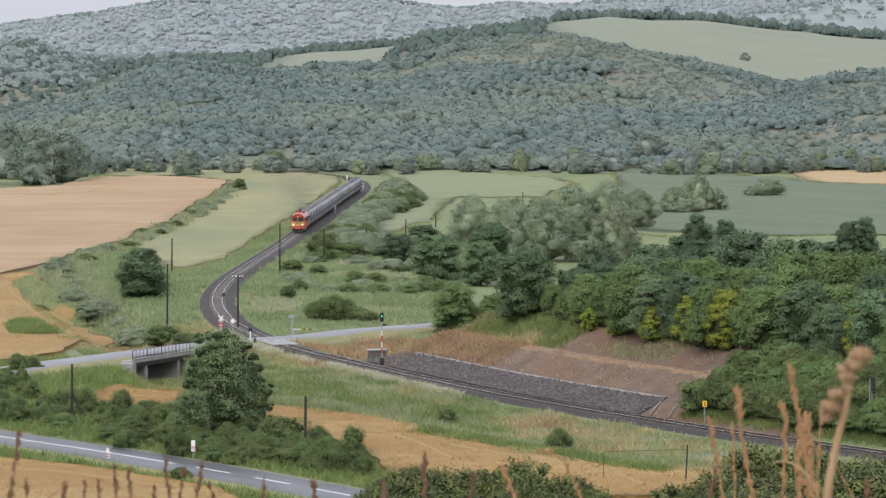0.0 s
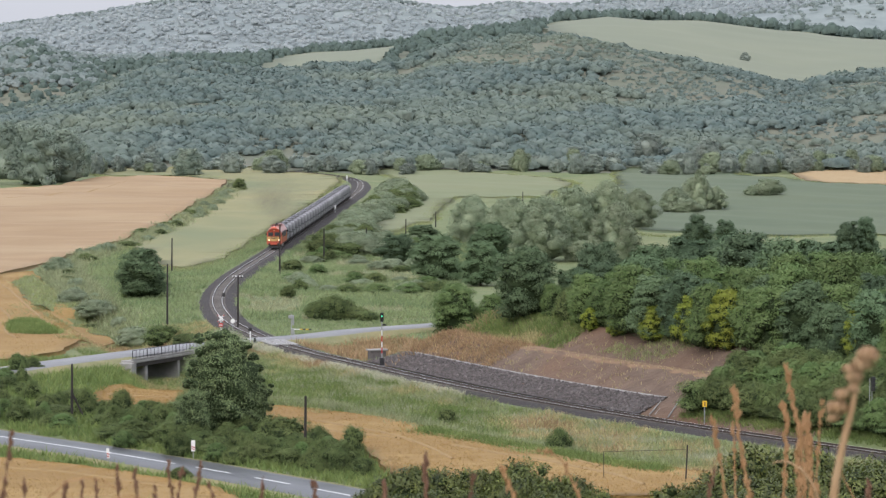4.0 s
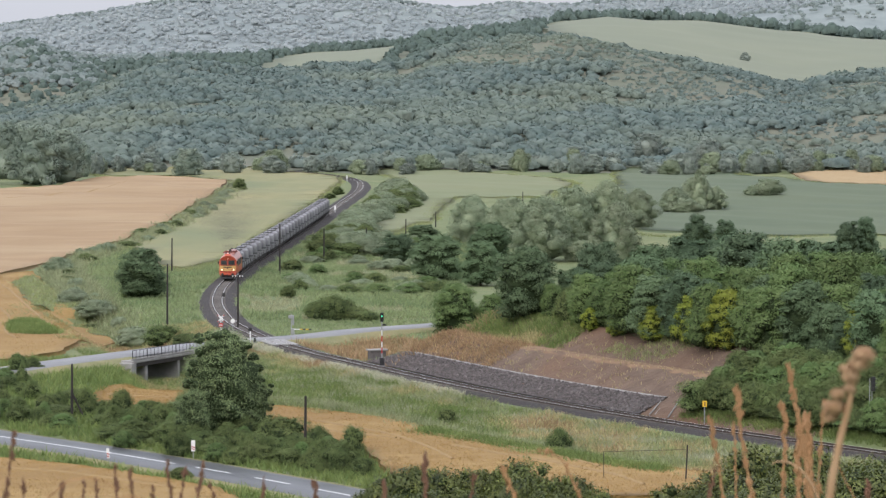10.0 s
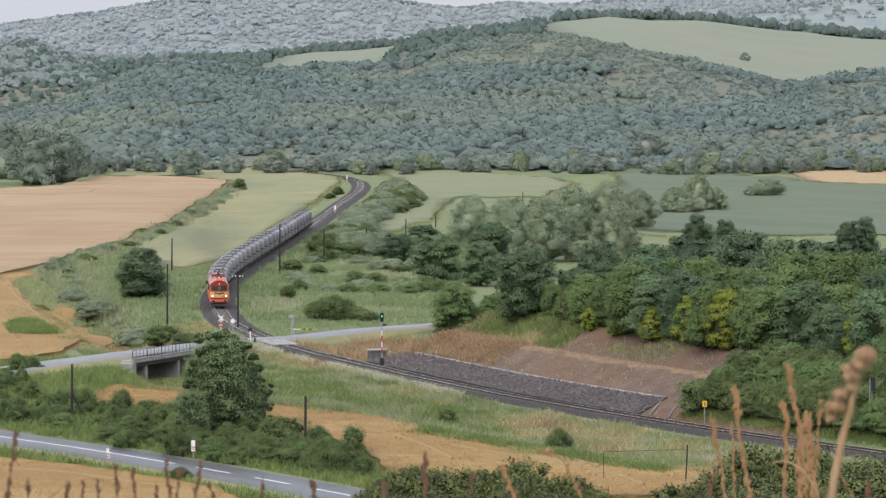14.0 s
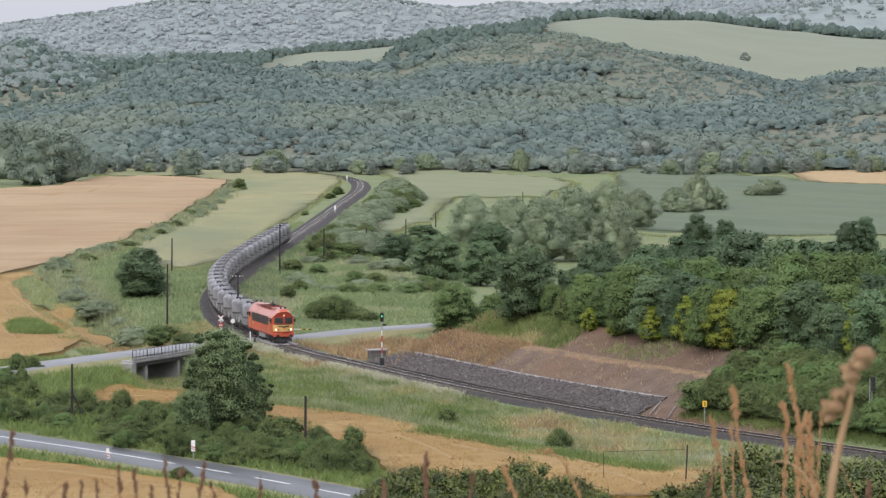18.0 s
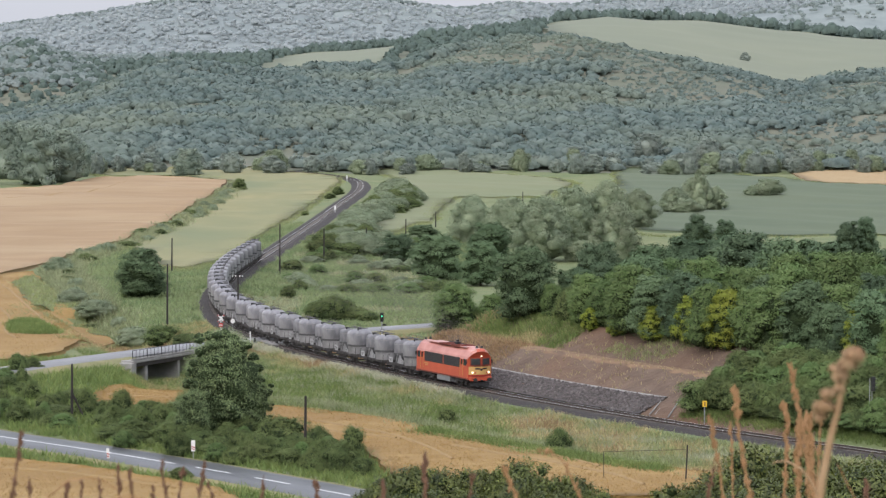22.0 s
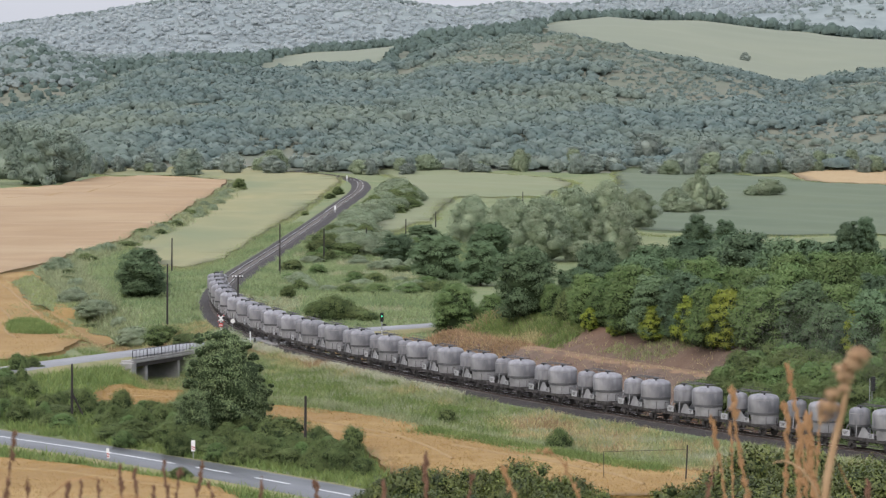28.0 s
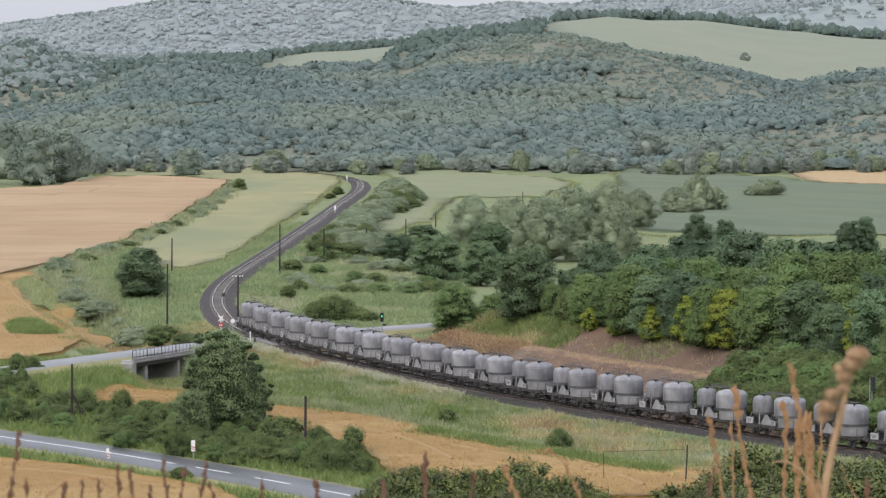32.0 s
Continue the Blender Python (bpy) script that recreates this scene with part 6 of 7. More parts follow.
# ---- sleepers ----
def sleepers():
    bed = bpy.data.objects["track_bed"]
    bm = bmesh.new()
    box(bm, 0.26, 2.5, 0.16, pose(0, 0, -0.245), 0.02)
    me = bpy.data.meshes.new("sleeper")
    bm.to_mesh(me)
    bm.free()
    me.materials.append(SLEEPER_MAT)
    base = np.array([v.co[:] for v in me.vertices])
    faces = [tuple(p.vertices) for p in me.polygons]
    rest_v, rest_f, k = [], [], 0
    s = 150.0
    while s < 990:
        x, y, h = (float(a) for a in on_track(s))
        if 755 <= s < 934:
            share("sleeper", me, bed, pose(x, y, 0, 0, 0, math.degrees(h)))
        else:
            c, q = math.cos(h), math.sin(h)
            v = base @ np.array([[c, q, 0], [-q, c, 0], [0, 0, 1]]) + np.array([x, y, 0])
            rest_v.append(v)
            rest_f += [tuple(i + k for i in f) for f in faces]
            k += len(v)
        s += 0.6
    rest = bpy.data.meshes.new("far_sleepers")
    rest.from_pydata(np.vstack(rest_v).tolist(), [], rest_f)
    rest.materials.append(SLEEPER_FAR)
    o = new("far_sleepers", rest)
    o.parent = bed
    tagged(o, "grey-brown concrete sleepers", kind="stuff")


SLEEPER_FAR = surf("far_sleeper_concrete", (0.08, 0.072, 0.065), (0.11, 0.1, 0.09), 3.0, 0.9, island=0.25)


# ---- poles, signals, signs ----
def at(x, y, turn=0.0, dz=0.0):
    return pose(x, y, float(land(x, y)[0]) + dz, 0, 0, turn)


def pole(x, y, h, arms=0, brace=0, label="tall dark tarred wooden telegraph pole"):
    t = thing("telegraph_pole", label, "pole", "telegraph poles", at(x, y))
    part("shaft", bar(bmesh.new(), (0, 0, -0.6), (0.06, 0, h), 0.16, 8, 0.11), WOOD_POLE, t)
    for k in range(arms):
        z = h - 0.35 - 0.55 * k
        arm = part("cross_arm", box(bmesh.new(), 1.5, 0.1, 0.1, pose(0, -0.13, z)), WOOD_POLE, t)
        for dx in (-0.68, -0.3, 0.3, 0.68):
            bm = bmesh.new()
            lathe(bm, [(0.02, 0), (0.07, 0.06), (0.05, 0.1), (0.08, 0.16), (0.05, 0.24), (0, 0.26)], 8, pose(dx, -0.13, z + 0.05))
            part("insulator", bm, WHITE_PAINT, arm, "white porcelain insulator")
    if not arms:
        part("cap", bar(bmesh.new(), (0.06, 0, h - 0.02), (0.06, 0, h + 0.06), 0.12, 8, 0.05), WOOD_POLE, t)
    if brace:
        part("brace", bar(bmesh.new(), (0.1, 0, h * 0.46), (brace, 0.2, -0.2), 0.1, 6), WOOD_POLE, t)
    return t


def poles():
    pole(-39.79, 471.62, 9.15)
    pole(-49.90, 601.79, 6.25)
    pole(-29.75, 595.86, 9.07)
    pole(-28.95, 461.23, 7.75, 1, label="dark wooden pole with white insulators")
    pole(-22.93, 629.16, 6.64)
    pole(-15.96, 679.73, 4.23)
    pole(-8.34, 731.77, 4.05)
    pole(-1.73, 771.33, 3.60)
    pole(22.63, 930.30, 2.57)
    pole(-39.48, 347.02, 5.91, 0, 1.5, label="dark wooden pole with a slanting brace")
    pole(-13.12, 310.20, 6.26)
    x, y, h = 21.59, 290.29, 3.54
    t = thing("wire_fence", "thin dark post with a sagging wire", "fence", "", at(x, y))
    part("post", bar(bmesh.new(), (0, 0, -0.3), (0.18, 0, h), 0.07, 6, 0.06), WOOD_POLE, t)
    part("post", bar(bmesh.new(), (-7.2, 1.5, -0.3), (-7.2, 1.5, h * 0.8), 0.03, 6), WOOD_POLE, t)
    part("wire", bar(bmesh.new(), (0.18, 0, h - 0.4), (-7.2, 1.5, h * 0.78), 0.018, 4), DARK_METAL, t)


GREEN_LAMP = surf("green_signal_glow", (0.1, 0.9, 0.45), (0.12, 1.0, 0.5), 1.0, 0.3, emit=1.2)


def lamp_head(parent, z, n, y=-0.14, h=0.95):
    head = part("signal_head", box(bmesh.new(), 0.42, 0.16, h, pose(0, y, z), 0.06), BLACK_PAINT, parent, "black signal head")
    for k in range(n):
        bm = bmesh.new()
        lathe(bm, [(0.1, 0), (0.13, 0.02), (0.13, 0.16), (0.11, 0.16), (0.1, 0.04)], 12, pose(0, y - 0.08, z + h / 2 - 0.2 - k * (h - 0.35) / max(1, n - 1) if n > 1 else z, 90))
        part("lens_hood", bm, BLACK_PAINT, head)
    return head


def signals():
    x, y, h = -7.53, 402.77, 6.64
    t = thing("railway_signal", "railway light signal on a red and white banded mast", "signal", "", at(x, y))
    n = 7
    for k in range(n):
        z0, z1 = 0.9 + (h - 1.6) * k / n, 0.9 + (h - 1.6) * (k + 1) / n
        m = GREY_METAL if k > 4 or k < 1 else (RED_PAINT if k % 2 else WHITE_PAINT)
        part("mast_band", bar(bmesh.new(), (0, 0, z0), (0, 0, z1), 0.075, 10), m, t, "painted mast band")
    part("base_box", box(bmesh.new(), 0.55, 0.45, 1.15, pose(0, 0, 0.5), 0.05), BLACK_PAINT, t, "black relay box at the foot")
    part("foot", box(bmesh.new(), 0.8, 0.7, 0.5, pose(0, 0, -0.1), 0.04), CONCRETE, t)
    head = lamp_head(t, h - 0.55, 3, h=1.15)
    bm = bmesh.new()
    lathe(bm, [(0, 0), (0.1, 0), (0.09, 0.03), (0, 0.05)], 12, pose(0, -0.25, h - 0.42, 90))
    part("lit_lens", bm, GREEN_LAMP, head, "glowing green signal lens")
    part("bracket", bar(bmesh.new(), (0, 0, h - 1.5), (0.45, -0.05, h - 1.5), 0.05), BLACK_PAINT, t)
    part("marker_arm", box(bmesh.new(), 0.5, 0.06, 0.2, pose(0.3, -0.08, h - 1.5), 0.02), BLACK_PAINT, t)
    part("step_plate", box(bmesh.new(), 0.6, 0.35, 0.05, pose(-0.25, 0, h - 1.9)), GREY_METAL, t)
    x, y, h = 41.72, 318.28, 5.37
    t = thing("railway_signal", "railway light signal on a pale lattice mast", "signal", "", at(x, y))
    for dx in (-0.12, 0.12):
        part("mast_leg", bar(bmesh.new(), (dx, 0, -0.2), (dx, 0, h - 0.2), 0.035, 6), GREY_METAL, t)
    k = 0.3
    while k < h - 0.5:
        part("rung", bar(bmesh.new(), (-0.12, 0, k), (0.12, 0, k + 0.1), 0.022, 4), GREY_METAL, t)
        k += 0.45
    part("signal_head", box(bmesh.new(), 0.42, 0.2, 1.45, pose(0.2, -0.12, h - 0.75), 0.06), BLACK_PAINT, t, "black signal head")
    for k in range(3):
        part("lens_hood", box(bmesh.new(), 0.35, 0.3, 0.08, pose(0.42, -0.2, h - 0.25 - 0.42 * k), 0.02), BLACK_PAINT, t)
    x, y, h = 26.92, 335.79, 2.39
    t = thing("track_sign", "yellow board with a black mark on a grey post", "sign", "", at(x, y))
    part("post", bar(bmesh.new(), (0, 0, -0.3), (0, 0, h), 0.06, 8), GREY_METAL, t)
    b = part("board", box(bmesh.new(), 0.46, 0.03, 0.62, pose(0, -0.08, h - 0.3), 0.01), YELLOW_PAINT, t, "yellow sign board")
    part("mark", box(bmesh.new(), 0.1, 0.02, 0.4, pose(0.03, -0.1, h - 0.3)), BLACK_PAINT, b)
    for x, y, h in ((-27.63, 838.40, 2.03), (-31.59, 1077.29, 2.04), (-34.90, 520.41, 1.17)):
        t = thing("distance_post", "small white post beside the track", "post", "distance posts", at(x, y))
        part("post", bar(bmesh.new(), (0, 0, -0.2), (0, 0, h * 0.6), 0.09, 8), GREY_METAL if y < 600 else WHITE_PAINT, t)
        part("plate", box(bmesh.new(), 0.5, 0.06, max(0.5, h * 0.5), pose(0, -0.1, h * 0.75), 0.02), WHITE_PAINT if y > 600 else DARK_METAL, t)


def crossing():
    # warning cross with a lamp
    x, y, h = -30.45, 448.13, 2.95
    t = thing("warning_cross", "white crossing sign with red tips above a red lamp", "crossing sign", "", at(x, y))
    part("post", bar(bmesh.new(), (0, 0, -0.5), (0, 0, h), 0.07, 8), WHITE_PAINT, t)
    for a in (58, -58):
        arm = part("cross_board", box(bmesh.new(), 0.15, 0.03, 1.3, pose(0, -0.1 - 0.0004 * a, h - 0.25, 0, a * 0.72), 0.01), WHITE_PAINT, t, "white board of the cross")
        for z in (-0.57, 0.57):
            d = Euler((0, radians(a * 0.72), 0)).to_matrix() @ Vector((0, 0, z))
            part("red_tip", box(bmesh.new(), 0.155, 0.036, 0.14, pose(d.x, -0.1 - 0.0004 * a, h - 0.25 + d.z, 0, a * 0.72)), RED_PAINT, arm)
    bm = bmesh.new()
    lathe(bm, [(0, 0), (0.33, 0), (0.33, 0.06), (0.28, 0.08), (0, 0.08)], 8, pose(0, -0.12, h - 1.15, 90))
    disc = part("lamp_board", bm, RED_PAINT, t, "red lamp board")
    for dx in (-0.14, 0.14):
        bm = bmesh.new()
        lathe(bm, [(0, 0), (0.09, 0), (0.08, 0.06), (0, 0.08)], 10, pose(dx, -0.2, h - 1.15, 90))
        part("lamp", bm, WHITE_PAINT, disc)
    x, y, h = -29.20, 453.92, 1.9
    t = thing("round_sign", "small round white sign on a grey post", "sign", "", at(x, y))
    part("post", bar(bmesh.new(), (0, 0, -0.5), (0, 0, h), 0.05, 8), GREY_METAL, t)
    bm = bmesh.new()
    lathe(bm, [(0, 0), (0.32, 0), (0.32, 0.03), (0, 0.03)], 16, pose(0, -0.06, h - 0.1, 90))
    part("disc", bm, WHITE_PAINT, t)
    # barrier posts on both sides of the rails
    x, y = -25.53, 432.81
    t = thing("barrier_machine", "white barrier post with a black lamp and grey drive box", "barrier", "crossing barriers", at(x, y))
    part("post", bar(bmesh.new(), (0, 0, -0.3), (0, 0, 2.3), 0.09, 8), WHITE_PAINT, t)
    bm = bmesh.new()
    lathe(bm, [(0, 0), (0.25, 0), (0.28, 0.1), (0.22, 0.2), (0, 0.22)], 10, pose(0, -0.1, 2.35, 90))
    part("lamp_head", bm, BLACK_PAINT, t, "black lamp head")
    part("drive_box", box(bmesh.new(), 0.5, 0.4, 0.95, pose(0.62, 0, 0.5), 0.05), GREY_METAL, t, "grey drive box")
    part("counterweight", box(bmesh.new(), 0.25, 0.12, 0.5, pose(0.62, -0.3, 0.95), 0.02), DARK_METAL, t)
    x, y = -20.82, 452.68
    t = thing("barrier_machine", "grey barrier post with a black and yellow arm", "barrier", "crossing barriers", at(x, y))
    part("drive_box", box(bmesh.new(), 0.5, 0.4, 1.35, pose(0, 0, 0.6), 0.05), GREY_METAL, t, "grey drive box")
    part("mast", bar(bmesh.new(), (-0.2, 0.3, -0.2), (-0.2, 0.3, 3.3), 0.07, 8), GREY_METAL, t)
    part("lamp_head", box(bmesh.new(), 0.8, 0.15, 0.5, pose(-0.2, 0.15, 2.9), 0.04), GREY_METAL, t)
    part("sign_plate", box(bmesh.new(), 0.3, 0.1, 0.9, pose(0.05, 0.2, 2.2), 0.02), GREY_METAL, t)
    for k in range(6):
        part("arm_section", bar(bmesh.new(), (0.2 + 0.4 * k, -0.25, 1.2), (0.6 + 0.4 * k, -0.25, 1.19), 0.075, 8), (WHITE_PAINT, WHITE_PAINT, YELLOW_PAINT, BLACK_PAINT, YELLOW_PAINT, BLACK_PAINT)[k], t, "striped section of the barrier arm")
    # plates between the rails
    s0 = CROSS_S
    for k in range(6):
        for side, w in ((-1.32, 0.98), (0.0, 1.28), (1.32, 0.98)):
            x, y, h = on_track(s0 - 5 + 2.0 * k, side)
            o = share("crossing_plate", PLATES[w], bpy.data.objects["road_crossing"], pose(float(x), float(y), -0.09, 0, 0, math.degrees(float(h))))


def plate_mesh(w):
    bm = bmesh.new()
    box(bm, 1.94, w, 0.16, Matrix(), 0.02)
    me = bpy.data.meshes.new("crossing_plate")
    bm.to_mesh(me)
    bm.free()
    me.materials.append(CONCRETE)
    return me


PLATES = {w: plate_mesh(w) for w in (0.98, 1.28)}
CROSS_S = float(to_line(-22.02, 436.16, LINE, ARC)[1][0])


# ---- bridge over the stream, roadside things ----
def bridge():
    a, b = Vector((-38.88, 410.13, 0)), Vector((-31.92, 425.17, 0))
    d = (b - a).normalized()
    far = Vector((-d.y, d.x, 0)) * 6.4
    t = thing("road_bridge", "small concrete road bridge with a thin dark railing", "bridge")
    length = (b - a).length
    turn = math.degrees(math.atan2(d.y, d.x))

    def put(along_, across, z):
        p = a + d * along_ + far * across
        return pose(p.x, p.y, z, 0, 0, turn)
    part("deck", box(bmesh.new(), length, 6.6, 0.3, put(length / 2, 0.5, -0.62), 0.03), CONCRETE, t, "pale concrete deck")
    for w in (0.03, 0.97):
        # the tar-dark colour paints the shade below the deck
        part("girder", box(bmesh.new(), length, 0.35, 0.6, put(length / 2, w, -0.95)), WOOD_POLE, t, "girder coloured dark for the shade under the deck")
        part("kerb", box(bmesh.new(), length, 0.3, 0.25, put(length / 2, w, -0.33), 0.03), CONCRETE, t)
    for u in (0.22, 0.72):
        part("pier", box(bmesh.new(), 0.6, 6.0, 3.4, put(length * u, 0.5, -2.6), 0.04), CONCRETE, t, "weathered concrete pier")
    for u in (0.0, 1.0):
        part("abutment", box(bmesh.new(), 1.2, 6.6, 3.4, put(length * u, 0.5, -2.4), 0.05), CONCRETE, t)
    for w in (0.02,):
        part("top_rail", box(bmesh.new(), length, 0.06, 0.06, put(length / 2, w, 0.85)), DARK_METAL, t)
        part("lower_rail", box(bmesh.new(), length, 0.04, 0.04, put(length / 2, w, 0.0)), DARK_METAL, t)
        n = int(length / 0.9)
        for k in range(n + 1):
            wide = 0.08 if k % 4 == 0 else 0.035
            part("baluster", box(bmesh.new(), wide, wide, 1.05, put(length * k / n, w, 0.33)), DARK_METAL, t)


def roadside():
    x, y, h = -31.46, 306.62, 1.76
    t = thing("delineator_post", "white roadside marker post with dark bands", "marker post", "roadside markers", at(x, y))
    part("post", box(bmesh.new(), 0.13, 0.1, h, pose(0, 0, h / 2), 0.02), GREY_METAL, t)
    part("head", box(bmesh.new(), 0.26, 0.06, 0.95, pose(-0.03, -0.09, h - 0.5, 0, -6), 0.01), WHITE_PAINT, t)
    for z in (0.55, 0.8):
        part("band", box(bmesh.new(), 0.26, 0.02, 0.1, pose(-0.02, -0.125, h - z, 0, 25)), RED_PAINT, t)
    x, y, h = -23.82, 310.99, 1.89
    t = thing("hazard_board", "white roadside board with slanting red stripes", "marker board", "roadside markers", at(x, y))
    part("post", bar(bmesh.new(), (0, 0, -0.3), (0, 0, h), 0.04, 8), GREY_METAL, t)
    board = part("board", box(bmesh.new(), 0.38, 0.03, 1.05, pose(0, -0.06, h - 0.5), 0.01), WHITE_PAINT, t)
    for z in (0.62, 0.82):
        part("stripe", box(bmesh.new(), 0.38, 0.012, 0.08, pose(0, -0.085, h - z, 0, 25)), RED_PAINT, board)
    x, y, h = -129.24, 1064.35, 2.94
    t = thing("field_board", "small grey board on posts before the trees", "sign board", "", at(x, y))
    part("board", box(bmesh.new(), 2.0, 0.1, 1.1, pose(0, 0, 2.2), 0.02), GREY_METAL, t)
    for dx in (-0.7, 0.7):
        part("leg", bar(bmesh.new(), (dx, 0, -0.3), (dx, 0, 1.8), 0.06, 6), WOOD_POLE, t)


cutting()
sleepers()
poles()
signals()
crossing()
bridge()
roadside()


# ---- dry stalks close to the camera ----
STRAW = surf("dry_stalk", (0.231, 0.119, 0.053), (0.350, 0.206, 0.099), 60.0, 0.8, 0.0004, 300.0)
STRAW_PALE = surf("pale_dry_stalk", (0.287, 0.178, 0.095), (0.356, 0.243, 0.140), 40.0, 0.8, 0.0004, 300.0)
STRAW_DARK = surf("brown_dry_stalk", (0.098, 0.050, 0.030), (0.167, 0.089, 0.055), 60.0, 0.8, 0.0004, 300.0)
STALKS = []


def tube(bm, pts, radii, n=7):
    rings = []
    for i, (p, r) in enumerate(zip(pts, radii)):
        a, b = pts[max(0, i - 1)], pts[min(len(pts) - 1, i + 1)]
        d = (b - a).normalized()
        u = d.cross(Vector((0, 1, 0.01))).normalized()
        v = d.cross(u)
        rings.append([bm.verts.new(p + u * r * math.cos(6.2832 * k / n) + v * r * math.sin(6.2832 * k / n)) for k in range(n)])
    for a, b in zip(rings, rings[1:]):
        for k in range(n):
            bm.faces.new((a[k], a[(k + 1) % n], b[(k + 1) % n], b[k]))
    bm.faces.new(rings[0][::-1])
    bm.faces.new(rings[-1])


def stalk(base, pts, radii, material, label, ears=0, ear=0.004, sway=1.0, seed=0, head=None):
    """A dry stem through points (x and z from its base), with husks along its upper part."""
    rng = random.Random(seed)
    x, y = base
    z = float(land(x, y)[0])
    t = thing("dry_stalk", label, "dry grass", "dry grass stalks", pose(x, y, z))
    p = [Vector((0, 0, -0.03))] + [Vector((a, b, c - z)) for a, b, c in pts]
    bm = bmesh.new()
    tube(bm, p, [radii[0]] + list(radii))
    part("stem", bm, material, t)
    husk = None
    for k in range(ears):
        u = rng.uniform(0.0, 1.0)
        i = len(p) - 1 - min(len(p) - 2, int(u * (len(p) - 2)))
        q = p[i].lerp(p[i - 1], rng.random())
        s = ear * rng.uniform(0.7, 1.3)
        m = Matrix.LocRotScale(q + Vector((rng.uniform(-1, 1) * s * 0.9, 0, 0)), Euler((rng.uniform(-.4, .4), rng.uniform(-.5, .5), rng.uniform(0, 6))), (s * 0.55, s * 0.55, s * 2.0))
        if husk is None:
            bm = bmesh.new()
            bmesh.ops.create_icosphere(bm, subdivisions=1, radius=1.0)
            husk = part("husk", bm, material, t, m=m, smooth=True).data
        else:
            share("husk", husk, t, m)
    STALKS.append((t, sway, seed))
    return t


def near(px, d, h):
    """A place at bearing px and distance d, at height h over the eye's level."""
    return (px * d, 0.0, 36.0 + h * d)


